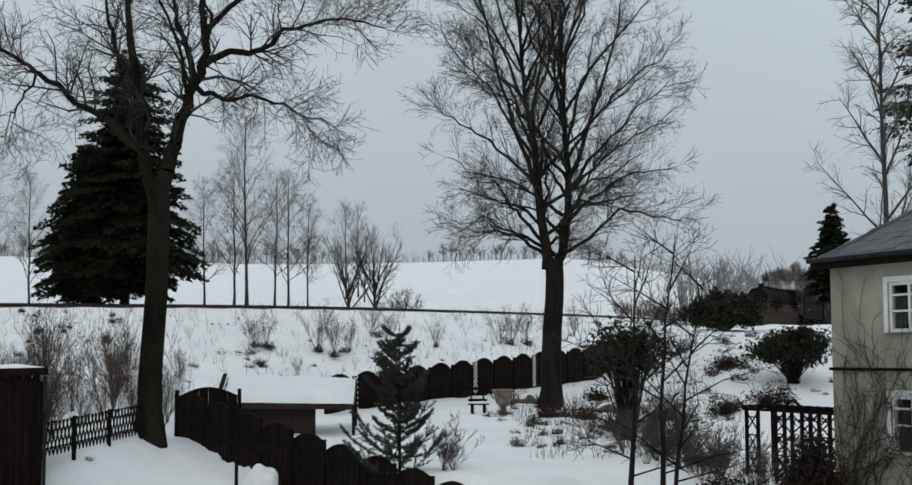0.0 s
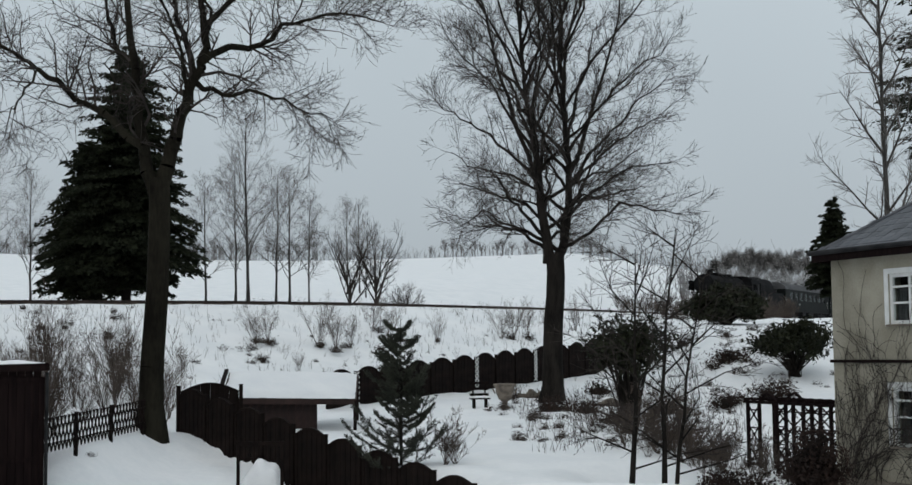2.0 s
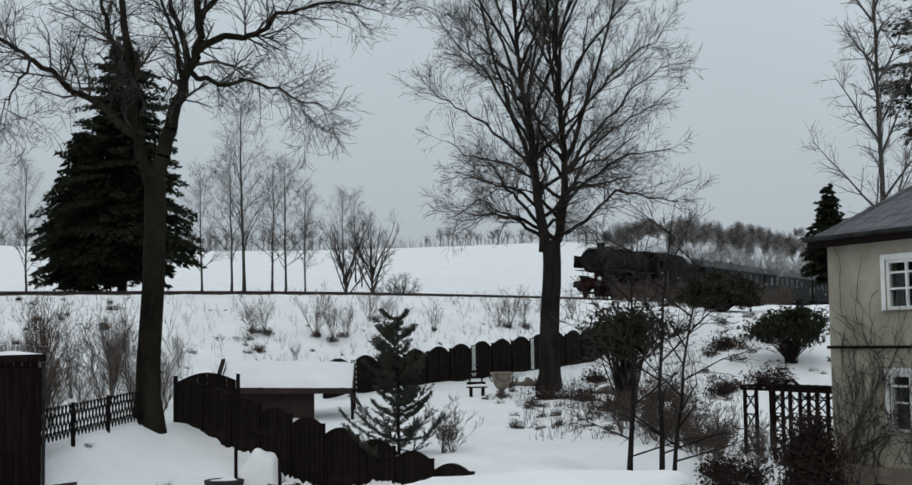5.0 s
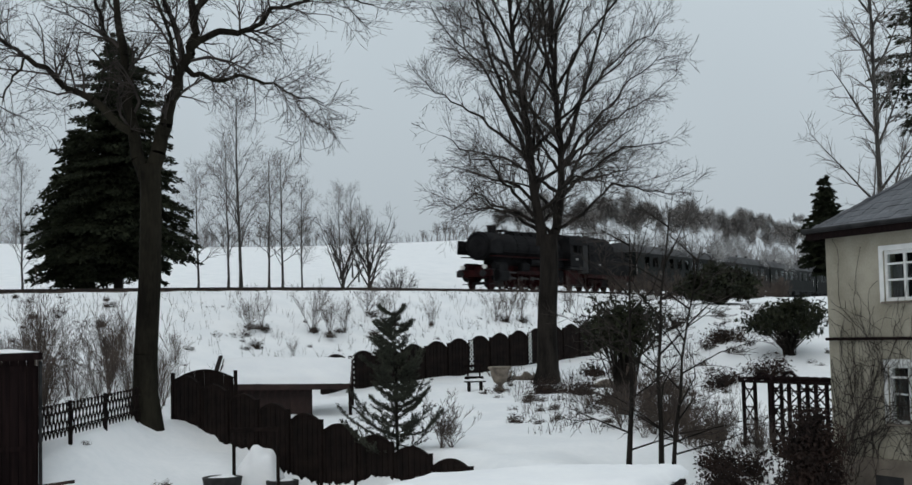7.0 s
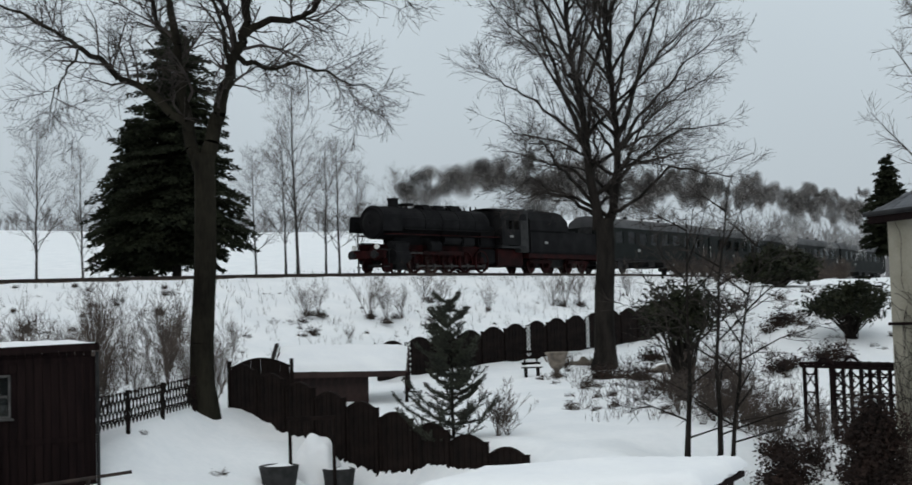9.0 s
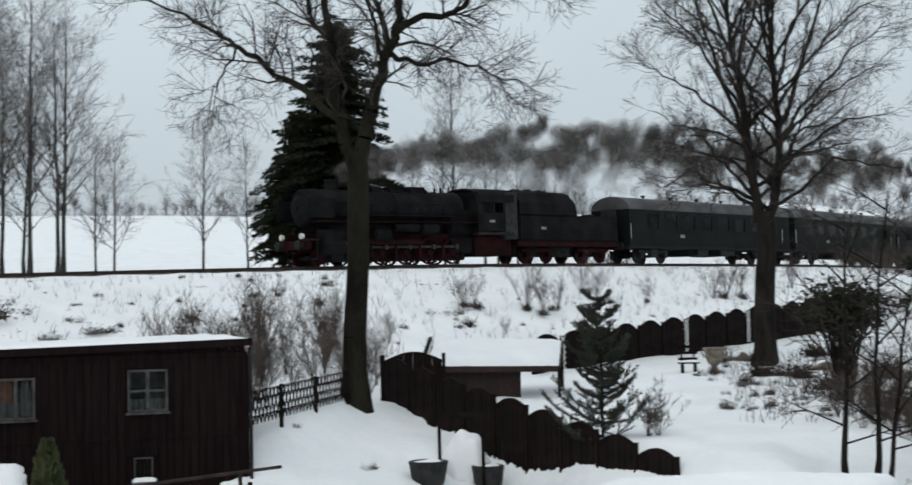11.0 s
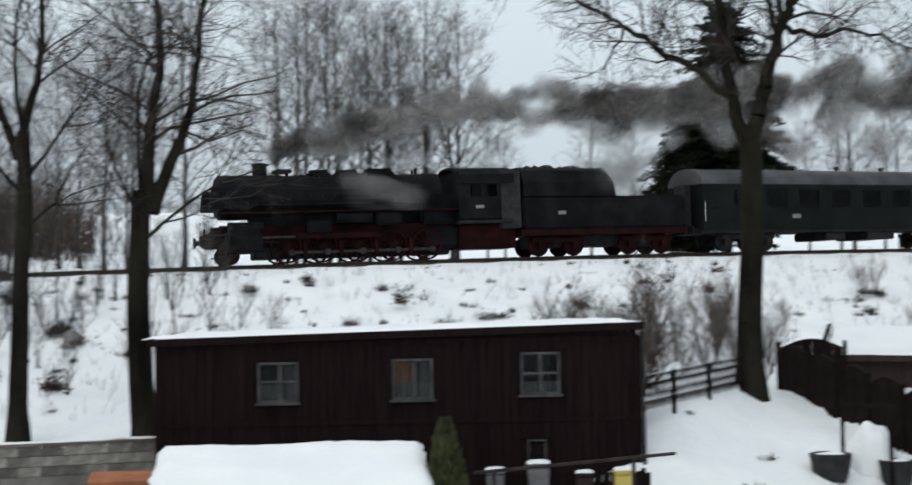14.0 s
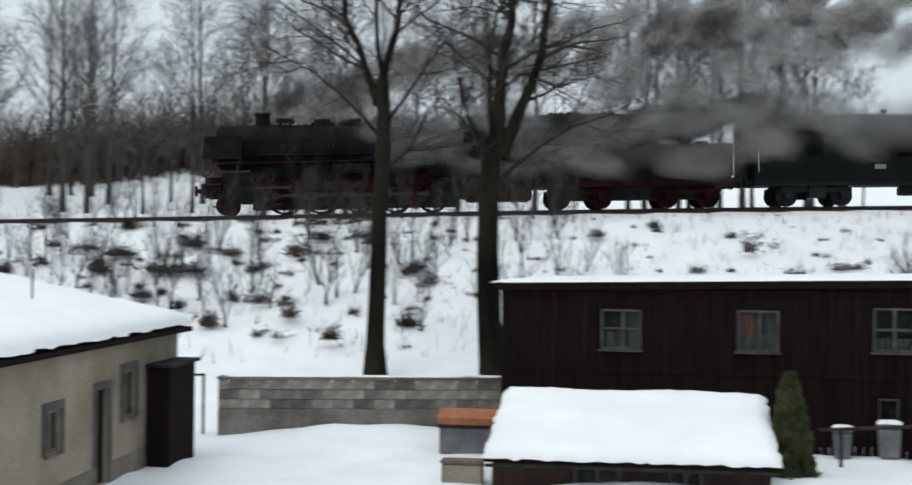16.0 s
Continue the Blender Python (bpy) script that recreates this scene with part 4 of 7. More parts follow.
def window(parent, x0, x1, z0, z1, y, paint, bars_x=(0.5,), bars_z=(0.62,), curtain=None, m=None, frame_w=0.06):
    """A casement in a wall's opening: frame, sash bars, pane and a curtain behind."""
    w = part("window", boxed(x0, y, z0, x0 + frame_w, y + 0.09, z1), paint, parent, m=m)
    for a in ((x1 - frame_w, z0, x1, z1), (x0 + frame_w, z0, x1 - frame_w, z0 + frame_w), (x0 + frame_w, z1 - frame_w, x1 - frame_w, z1)):
        part("window_frame", boxed(a[0], y, a[1], a[2], y + 0.09, a[3]), paint, w)
    for u in bars_x:
        xx = x0 + (x1 - x0) * u
        part("sash_bar", boxed(xx - 0.035, y + 0.012, z0 + frame_w, xx + 0.035, y + 0.07, z1 - frame_w), paint, w)
    for u in bars_z:
        zz = z0 + (z1 - z0) * u
        part("sash_bar", boxed(x0 + frame_w, y + 0.016, zz - 0.022, x1 - frame_w, y + 0.066, zz + 0.022), paint, w)
    pane = part("pane", boxed(x0 + frame_w, y + 0.035, z0 + frame_w, x1 - frame_w, y + 0.041, z1 - frame_w), GLASS, w)
    pane.visible_shadow = False
    part("window_sill", boxed(x0 - 0.05, y - 0.12, z0 - 0.05, x1 + 0.05, y + 0.02, z0 - 0.005, 0.01), paint if paint != WHITEPAINT else PLINTH, w)
    # near-black sheet paints the shade of the room behind the pane
    part("shade_backing", boxed(x0 + 0.02, y + 0.3, z0, x1 - 0.02, y + 0.34, z1), ROOMSHADE, w)
    if curtain:
        for cm, u0, u1, v0, v1 in curtain:
            bm = bmesh.new()
            n = 10
            xa, xb = x0 + (x1 - x0) * u0, x0 + (x1 - x0) * u1
            za, zb = z0 + (z1 - z0) * v0, z0 + (z1 - z0) * v1
            vs = [[bm.verts.new((xa + (xb - xa) * i / n, y + 0.16 + 0.02 * math.sin(i * 1.9), z)) for i in range(n + 1)] for z in (za, zb)]
            for i in range(n):
                bm.faces.new((vs[0][i], vs[0][i + 1], vs[1][i + 1], vs[1][i]))
            part("curtain", bm, cm, w)
    return w


def snow_cap(x0, y0, x1, y1, z, thick, seed=1, n=26, droop=0.05, slope=0.0):
    """A soft uneven slab of snow, thinner and drooping at its rim."""
    rng = np.random.default_rng(seed)
    nx, ny = n, max(6, int(n * abs(y1 - y0) / abs(x1 - x0)))
    v, f = [], []
    ph = rng.uniform(0, 6, 4)
    for j in range(ny + 1):
        for i in range(nx + 1):
            u, w = i / nx, j / ny
            e = min(u, 1 - u) * abs(x1 - x0)
            g = min(w, 1 - w) * abs(y1 - y0)
            k = min(1, (min(e, g) / 0.22)) ** 0.5
            x = x0 + (x1 - x0) * u
            y = y0 + (y1 - y0) * w
            h = thick * (0.25 + 0.75 * k) + 0.025 * math.sin(x * 2.1 + ph[0]) * math.sin(y * 1.7 + ph[1]) * k + float(rng.normal()) * 0.006
            if min(e, g) < 1e-6:
                x += float(rng.normal()) * 0.02
                y += float(rng.normal()) * 0.03
                h = thick * 0.2
            v.append((x, y, z + slope * (y - y0) + h))
    top = len(v)
    for j in range(ny):
        for i in range(nx):
            a = j * (nx + 1) + i
            f.append((a, a + 1, a + nx + 2, a + nx + 1))
    rim = [i for i in range(nx + 1)] + [j * (nx + 1) + nx for j in range(1, ny + 1)] + [ny * (nx + 1) + i for i in range(nx - 1, -1, -1)] + [j * (nx + 1) for j in range(ny - 1, 0, -1)]
    base = len(v)
    for i in rim:
        x, y, _ = v[i]
        v.append((x, y, z + slope * (y - y0) - droop * float(rng.uniform(0.2, 1.0))))
    for a in range(len(rim)):
        b = (a + 1) % len(rim)
        f.append((rim[a], base + a, base + b, rim[b]))
    return mesh_of("snow_cap", v, f, ROOFSNOW, smooth=True)


def heading(dx, dy):
    return math.degrees(math.atan2(dy, dx))


# the long dark shed; x runs along its front from the far left corner, y goes back
def build_shed():
    t = thing("wooden_shed", "long black-brown boarded shed with a snowy flat roof", "shed", pose(-18.8, 25.7, 0, 0, 0, heading(9.5, 4.9)))
    L, zt = 10.68, 4.5
    holes = [(2.22, 3.12, 3.14, 4.03), (5.2, 6.1, 3.16, 4.06), (8.06, 8.94, 3.22, 4.16), (8.19, 8.6, 1.75, 2.22), (3.6, 4.0, 1.75, 2.2)]
    edges = np.arange(0, L + 0.01, 0.178)
    rng = np.random.default_rng(4)
    # boards of the front, cut round the openings
    for a, b in zip(edges[:-1], edges[1:]):
        spans = [(0.6, zt + 0.02 * a)]
        for x0, x1, z0, z1 in holes:
            if b > x0 - 0.03 and a < x1 + 0.03:
                spans = [s for lo, hi in spans for s in ((lo, min(hi, z0 - 0.03)), (max(lo, z1 + 0.03), hi)) if s[1] - s[0] > 0.02]
        for lo, hi in spans:
            o = float(rng.uniform(0, 0.012))
            part("board", boxed(a + 0.006, -0.03 - o, lo, b - 0.006, -0.004, hi), DARKWOOD, t)
    part("front_wall", wall_with_holes(L, 0.5, zt, 0.1, holes), DARKWOOD, t)
    part("side_wall", boxed(0, 0.1, 0.5, 0.1, 5.2, zt), DARKWOOD, t)
    part("side_wall", boxed(L - 0.1, 0.1, 0.5, L, 5.2, zt), DARKWOOD, t)
    for k, y in enumerate(np.arange(0.02, 5.2, 0.19)):
        part("board", boxed(L + 0.002, y, 0.6, L + 0.028 + 0.01 * (k % 2), y + 0.178, zt), DARKWOOD, t)
    part("back_wall", boxed(0, 5.2, 0.5, L, 5.3, zt), DARKWOOD, t)
    bm = boxed(-0.15, -0.18, zt, L + 0.12, 5.45, zt + 0.1, 0.01)
    for v in bm.verts:
        v.co.z += 0.02 * v.co.x
    part("roof", bm, DARKWOOD, t)
    bm = boxed(-0.17, -0.215, zt - 0.08, L + 0.14, -0.185, zt + 0.07, 0.005)
    for v in bm.verts:
        v.co.z += 0.02 * v.co.x
    part("fascia", bm, DARKWOOD, t)
    sn = part("snow_cap", snow_cap(-0.16, -0.225, L + 0.12, 5.4, zt + 0.085, 0.06, 3, 60, 0.0, 0.0), None, t, "thin layer of snow")
    sn.matrix_basis = pose(0, 0, 0, 0, -math.degrees(math.atan(0.02)), 0)
    for z in (zt - 0.12, 2.62):
        part("trim_board", boxed(-0.02, -0.062, z, L + 0.02, -0.045, z + 0.12, 0.004), DARKWOOD, t)
    for x in (-0.03, L - 0.05):
        part("corner_board", boxed(x, -0.066, 0.6, x + 0.12, -0.046, zt), DARKWOOD, t)
    window(t, *holes[0], -0.05, GREYPAINT, (0.55,), (0.52,), [(CURTAIN, 0.05, 0.95, 0.0, 0.45), (CURTAIN, 0.62, 0.95, 0.45, 1.0)], frame_w=0.05)
    window(t, *holes[1], -0.05, GREYPAINT, (0.55,), (), [(CURTAINRED, 0.05, 0.5, 0.4, 1.0), (CURTAIN, 0.05, 0.95, 0.0, 0.4), (CURTAIN, 0.65, 0.95, 0.4, 1.0)], frame_w=0.05)
    window(t, *holes[2], -0.05, GREYPAINT, (0.5,), (0.5,), [(CURTAIN, 0.05, 0.95, 0.0, 0.3)], frame_w=0.05)
    window(t, *holes[3], -0.05, GREYPAINT, (), (), [(CURTAIN, 0.05, 0.95, 0.0, 1.0)], frame_w=0.03)
    window(t, *holes[4], -0.05, GREYPAINT, (), (), [(CURTAIN, 0.05, 0.95, 0.0, 1.0)], frame_w=0.03)
    bm = bmesh.new()
    cyl(bm, (L + 0.1, -0.14, 0.9), (L + 0.1, -0.14, zt + 0.1), 0.04, 0.04, 10)
    part("downpipe", bm, DARKMETAL, t)
    part("floor", boxed(0.1, 0.1, 0.5, L - 0.1, 5.2, 0.6), WEATHERED, t)
    return t


build_shed()


# low outhouse with a snow roof before the shed
def build_outhouse():
    t = thing("outhouse", "low red-brown outhouse with a thick sloping snow roof", "outhouse", pose(-15.25, 20.85, 0, 0, 0, heading(4.1, 2.55)))
    L, D = 5.0, 3.2
    holes = [(1.5, 2.35, 0.55, 1.4), (3.2, 3.8, 0.5, 1.4)]
    part("front_wall", wall_with_holes(L, 0.2, 1.5, 0.12, holes), REDBROWN, t)
    for x in np.arange(0.0, L - 0.05, 0.2):
        if not any(x + 0.2 > h[0] and x < h[1] for h in holes):
            part("board", boxed(x + 0.006, -0.022, 0.3, x + 0.194, -0.003, 1.5), REDBROWN, t)
    for x in (0, L - 0.12):
        part("side_wall", prism([(0.12, 0.2), (D, 0.2), (D, 2.1), (0.12, 1.5)], x, x + 0.12), REDBROWN, t)
    part("back_wall", boxed(0.12, D - 0.1, 0.2, L - 0.12, D, 2.1), REDBROWN, t)
    sl = 0.7 / 3.2
    part("roof", prism([(-0.25, 1.47), (D + 0.15, 1.47 + sl * (D + 0.4)), (D + 0.15, 1.55 + sl * (D + 0.4)), (-0.25, 1.55)], -0.12, L + 0.15), DARKWOOD, t)
    part("snow_cap", snow_cap(-0.14, -0.27, L + 0.17, D + 0.17, 1.555, 0.2, 7, 36, 0.03, sl), None, t, "thick snow on the roof")
    bm = bmesh.new()
    for x in np.arange(-0.1, L + 0.1, 0.02 + 0.33):
        box(bm, x, -0.36, 1.4, x + 0.34, -0.27, 1.45)
    part("gutter", bm, DARKMETAL, t)
    for h in holes:
        window(t, *h, 0.0, GREYPAINT, (0.5,), (), [(CURTAIN, 0.05, 0.95, 0.0, 1.0)], frame_w=0.05)
    return t


build_outhouse()
garden_wall = thing("masonry_pier", "pale plastered pier beside the outhouse", "pier", pose(-16.05, 20.35, 0, 0, 0, heading(4.1, 2.55)))
part("pier", boxed(0, 0, 0.3, 0.75, 0.35, 1.38, 0.03), OLDPLASTER, garden_wall)
part("cap", boxed(-0.03, -0.03, 1.38, 0.78, 0.38, 1.44, 0.02), PLINTH, garden_wall)

skip = thing("waste_container", "dark grey container with an orange-brown lid", "container", pose(-18.55, 23.2, land_at(-18, 23) - 0.05, 0, 0, heading(4.1, 2.55)))
part("body", boxed(0, 0, 0, 1.5, 1.0, 0.72, 0.05), GREYPLASTIC, skip)
part("lid", prism([(-0.04, 0.72), (1.04, 0.72), (1.04, 0.9), (0.6, 1.0), (0.2, 0.97), (-0.04, 0.86)], -0.04, 1.54), ORANGE, skip, "orange-brown lid")
part("rim", boxed(-0.03, -0.05, 0.64, 1.53, 0.0, 0.72, 0.01), DARKMETAL, skip)


# concrete block wall of the yard
def build_block_wall():
    ax, ay, bx, by = -25.0, 22.6, -20.0, 27.25
    L = math.hypot(bx - ax, by - ay) + 0.4
    t = thing("block_wall", "weathered grey concrete block wall with a coping", "wall", pose(ax, ay, 0, 0, 0, heading(bx - ax, by - ay)), kind="structure")
    part("core", boxed(0, 0.03, 0.2, L, 0.21, 2.08), MORTAR, t)
    m1, m2 = boxed(0, 0, 0, 0.485, 0.035, 0.222, 0.008), boxed(0, 0, 0, 0.23, 0.035, 0.222, 0.008)
    big, small = bpy.data.meshes.new("block"), bpy.data.meshes.new("block")
    m1.to_mesh(big), m2.to_mesh(small)
    m1.free(), m2.free()
    big.materials.append(BLOCK), small.materials.append(BLOCK)
    rng = np.random.default_rng(2)
    for r in range(8):
        z = 0.3 + r * 0.234
        x = 0.0
        if r % 2:
            part("block", small, None, t, m=pose(0.004, -0.002, z))
            x = 0.245
        while x + 0.49 < L:
            part("block", big, None, t, m=pose(x + 0.004, float(rng.uniform(-0.008, 0.006)), z, 0, 0, float(rng.normal() * 0.3)))
            x += 0.497
    part("render_coat", boxed(0.0, -0.022, 0.2, L, -0.012, 1.47), OLDBLOCK, t, "worn render over the lower courses")
    part("coping", boxed(-0.03, -0.04, 2.165, L + 0.02, 0.26, 2.23, 0.01), PLINTH, t)
    part("snow_cap", snow_cap(-0.02, 0.02, L, 0.25, 2.232, 0.05, 5, 40, 0.0), None, t)
    return t


build_block_wall()
gate_post = thing("gate_post", "thin dark iron gate frame between the house and the wall", "gate", pose(-25.3, 22.4, 0, 0, 0, 43))
_b = bmesh.new()
bar(_b, (0, 0, 0.6), (0, 0, 2.3), 0.06)
part("post", _b, DARKMETAL, gate_post)
_b = bmesh.new()
bar(_b, (-1.3, 0, 2.27), (0, 0, 2.27), 0.05)
part("crossbar", _b, DARKMETAL, gate_post)


# low plastered house on the yard's other side; x runs along its yard front towards the camera
def build_bungalow():
    t = thing("low_house", "low house with stained plaster and a thick snow roof", "house", pose(-23.23, 19.96, 0, 0, 0, heading(0.558, -0.830)))
    L, D, z0, zt = 14.5, 7.0, 0.5, 3.6
    holes = [(2.65, 3.4, 2.0, 2.94), (4.12, 4.76, 0.95, 2.7), (6.4, 7.05, 1.86, 2.58), (9.2, 9.8, 1.84, 2.48)]
    part("front_wall", wall_with_holes(L, z0, zt, 0.35, holes), OLDPLASTER, t, m=pose(0, 0, 0) @ Matrix.Diagonal((1, -1, 1, 1)))
    part("end_wall", boxed(0, -D, z0, 0.35, -0.35, zt), OLDPLASTER, t)
    part("end_wall", boxed(L - 0.35, -D, z0, L, -0.35, zt), OLDPLASTER, t)
    part("back_wall", boxed(0.35, -D, z0, L - 0.35, -D + 0.35, zt), OLDPLASTER, t)
    bm = bmesh.new()
    for a, b in ((0.0, 4.12), (4.76, L)):
        box(bm, a, 0.0, z0, b, 0.03, 1.3)
    part("plinth", bm, PLINTH, t)
    for x0, x1, za, zb in holes:
        for a in ((x0 - 0.14, za - 0.02, x0, zb + 0.14), (x1, za - 0.02, x1 + 0.14, zb + 0.14), (x0, zb, x1, zb + 0.14)):
            part("surround", boxed(a[0], 0.0, a[1], a[2], 0.02, a[3]), GREYPAINT, t)
    for h in (holes[0], holes[2], holes[3]):
        w = window(t, *h, 0.0, WEATHERED, (0.5,), (), [(CURTAIN, 0.05, 0.95, 0.0, 0.8)], m=pose(0, -0.05, 0) @ Matrix.Diagonal((1, -1, 1, 1)))
    d = part("door", boxed(4.15, -0.14, 0.95, 4.73, -0.1, 2.68), DARKWOOD, t, "dark wooden door")
    part("door_handle", boxed(4.58, -0.1, 1.75, 4.68, -0.06, 1.78, 0.01), STEEL, d)
    for z in (1.2, 1.95):
        part("door_panel", boxed(4.23, -0.1, z, 4.65, -0.09, z + 0.6, 0.01), DARKWOOD, d)
    # hipped roof with its snow
    o, rise = 0.25, 1.15
    for name, lift, grow_by, material in (("roof", 0.0, 0.0, DARKWOOD), ("snow_cap", 0.1, 0.05, ROOFSNOW)):
        bm = bmesh.new()
        x0, x1, y0, y1 = -o - grow_by, L + o + grow_by, -D - o - grow_by, o + grow_by
        n = 60
        zb = zt + lift
        xr0, xr1, yr = 3.4, L - 3.4, -D / 2
        rng = np.random.default_rng(6)
        g = {}
        for i in range(n + 1):
            for j in range(25):
                x, y = x0 + (x1 - x0) * i / n, y0 + (y1 - y0) * j / 24
                h = min((x - x0) / (xr0 - x0), (x1 - x) / (x1 - xr1), (y - y0) / (yr - y0), (y1 - y) / (y1 - yr), 1.0)
                edge = 1 if lift == 0 else min(1, 0.15 + h * 14) ** 0.5
                zz = zb + rise * h + (0.16 * edge if lift else 0) + (0.012 * float(rng.normal()) if lift else 0)
                jx = float(rng.normal()) * 0.03 if lift and h < 1e-6 else 0
                g[i, j] = bm.verts.new((x, y + jx, zz))
        for i in range(n):
            for j in range(24):
                bm.faces.new((g[i, j], g[i + 1, j], g[i + 1, j + 1], g[i, j + 1]))
        r = bmesh.ops.extrude_face_region(bm, geom=bm.faces[:]) if lift == 0 else None
        if r:
            bmesh.ops.translate(bm, verts=[v for v in r["geom"] if isinstance(v, bmesh.types.BMVert)], vec=(0, 0, -0.1))
            bmesh.ops.recalc_face_normals(bm, faces=bm.faces)
        else:
            rimv = [g[i, 24] for i in range(n + 1)]
            low = [bm.verts.new((v.co.x, v.co.y - 0.02, zb - float(rng.uniform(0.0, 0.06)))) for v in rimv]
            for i in range(n):
                bm.faces.new((rimv[i], rimv[i + 1], low[i + 1], low[i]))
            rimv = [g[0, j] for j in range(25)]
            low = [bm.verts.new((v.co.x + 0.02, v.co.y, zb - float(rng.uniform(0.0, 0.06)))) for v in rimv]
            for i in range(24):
                bm.faces.new((rimv[i], rimv[i + 1], low[i + 1], low[i]))
            for f in bm.faces:
                f.smooth = True
        part(name, bm, material, t)
    bm = bmesh.new()
    cyl(bm, (4.6, -1.3, 4.0), (4.6, -1.3, 4.9), 0.02, 0.02, 6)
    part("aerial", bm, DARKMETAL, t)
    # dark lean-to at the far end
    part("lean_to", boxed(0.35, 0.035, 0.5, 2.1, 0.5, 2.9, 0.02), DARKWOOD, t, "dark boarded lean-to")
    part("lean_to_roof", boxed(0.25, 0.035, 2.9, 2.2, 0.6, 2.97, 0.01), DARKMETAL, t)
    return t


build_bungalow()


# the cream house with climbing plants; x runs along the seen wall from its far corner
def build_house():
    t = thing("village_house", "two-storey cream plaster house with bare climbers and slate roof", "house", pose(9.0, 32.75, 0, 0, 0, heading(0.40, -0.916)))
    L, D, z0, zt = 9.5, 9.0, 0.1, 7.35
    holes = []
    for x in (1.98, 4.6, 7.2):
        holes += [(x, x + 1.25, 2.78, 4.1), (x, x + 1.25, 5.52, 6.66)]
    part("garden_wall", wall_with_holes(L, 1.98, zt, 0.4, holes), PLASTER, t)
    part("plinth", boxed(-0.04, -0.05, z0, L, 0.4, 1.98, 0.01), PLINTH, t)
    part("end_wall", boxed(0, 0.4, z0, 0.4, D, zt), PLASTER, t)
    part("end_wall", boxed(L - 0.4, 0.4, z0, L, D, zt), PLASTER, t)
    part("back_wall", boxed(0.4, D - 0.4, z0, L - 0.4, D, zt), PLASTER, t)
    # flat near-black plate, the shade of the opening painted on
    part("cellar_window", boxed(1.5, -0.062, 1.05, 2.4, -0.052, 1.6), ROOMSHADE, t)
    part("string_course", boxed(-0.07, -0.07, 4.65, L, -0.002, 4.72, 0.015), DARKWOOD, t, "dark string course")
    for h in holes:
        bz = (0.5, 0.78) if h[2] < 4 else (0.42, 0.74)
        window(t, *h, 0.04, WHITEPAINT, (0.5,), bz, [(CURTAIN, 0.05, 0.3, 0, 0.75), (CURTAIN, 0.7, 0.95, 0, 0.75)], frame_w=0.08)
        for a in ((h[0] - 0.13, h[2] - 0.03, h[0], h[3] + 0.12), (h[1], h[2] - 0.03, h[1] + 0.13, h[3] + 0.12), (h[0], h[3], h[1], h[3] + 0.12)):
            part("surround", boxed(a[0], -0.016, a[1], a[2], -0.001, a[3]), WHITEPAINT, t)
    # hipped slate roof
    o = 0.3
    apex = 3.2
    base = [(-o, -o), (L + o, -o), (L + o, D + o), (-o, D + o)]
    bm = bmesh.new()
    lo = [bm.verts.new((x, y, zt - 0.12)) for x, y in base]
    r0, r1 = bm.verts.new((4.6, D / 2, zt + apex)), bm.verts.new((L - 4.6, D / 2, zt + apex))
    bm.faces.new((lo[0], lo[1], r1, r0))
    bm.faces.new((lo[1], lo[2], r1))
    bm.faces.new((lo[2], lo[3], r0, r1))
    bm.faces.new((lo[3], lo[0], r0))
    bm.faces.new(lo[::-1])
    part("roof", bm, SLATE, t)
    part("eave_board", boxed(-o - 0.02, -o - 0.03, zt - 0.3, L + o, -o, zt - 0.1, 0.01), DARKWOOD, t)
    part("eave_board", boxed(-o - 0.03, -o, zt - 0.3, -o, D + o, zt - 0.1, 0.01), DARKWOOD, t)
    part("soffit", boxed(-o, -o, zt - 0.16, L + o, D + o, zt - 0.13), DARKWOOD, t)
    bm = bmesh.new()
    cyl(bm, (-o - 0.05, -o - 0.08, zt - 0.08), (L, -o - 0.08, zt - 0.08), 0.06, 0.06, 10)
    part("gutter", bm, DARKMETAL, t)
    # slates in courses on the slope over the garden wall
    slope = math.atan2(apex + 0.12, D / 2 + o)
    run = math.hypot(apex + 0.12, D / 2 + o)
    me = bpy.data.meshes.new("slate")
    b = boxed(0, 0, 0, 0.325, 0.36, 0.016)
    b.to_mesh(me)
    b.free()
    me.materials.append(SLATE)
    rng = np.random.default_rng(12)
    for r in range(18):
        d = r * 0.26
        if d > run - 0.2:
            break
        inset = d / run * (4.6 + o)
        x = -o + inset + (0.16 if r % 2 else 0)
        while x < min(5.2, L + o - inset):
            part("slate", me, None, t, m=Matrix.Translation((x, -o + d * math.cos(slope), zt - 0.115 + d * math.sin(slope))) @ Matrix.Rotation(slope - 0.03, 4, 'X') @ pose(0, 0, float(rng.uniform(0.006, 0.016))))
            x += 0.335
    for k in range(2):
        bm = bmesh.new()
        bar(bm, (-o, -o if k == 0 else D + o, zt - 0.09), (4.6, D / 2, zt + apex + 0.04), 0.16, 0.05)
        part("hip_cap", bm, SLATE, t)
    # climbers: thin stems that rise from two roots and fork over the plaster
    rng = np.random.default_rng(21)
    segs = []

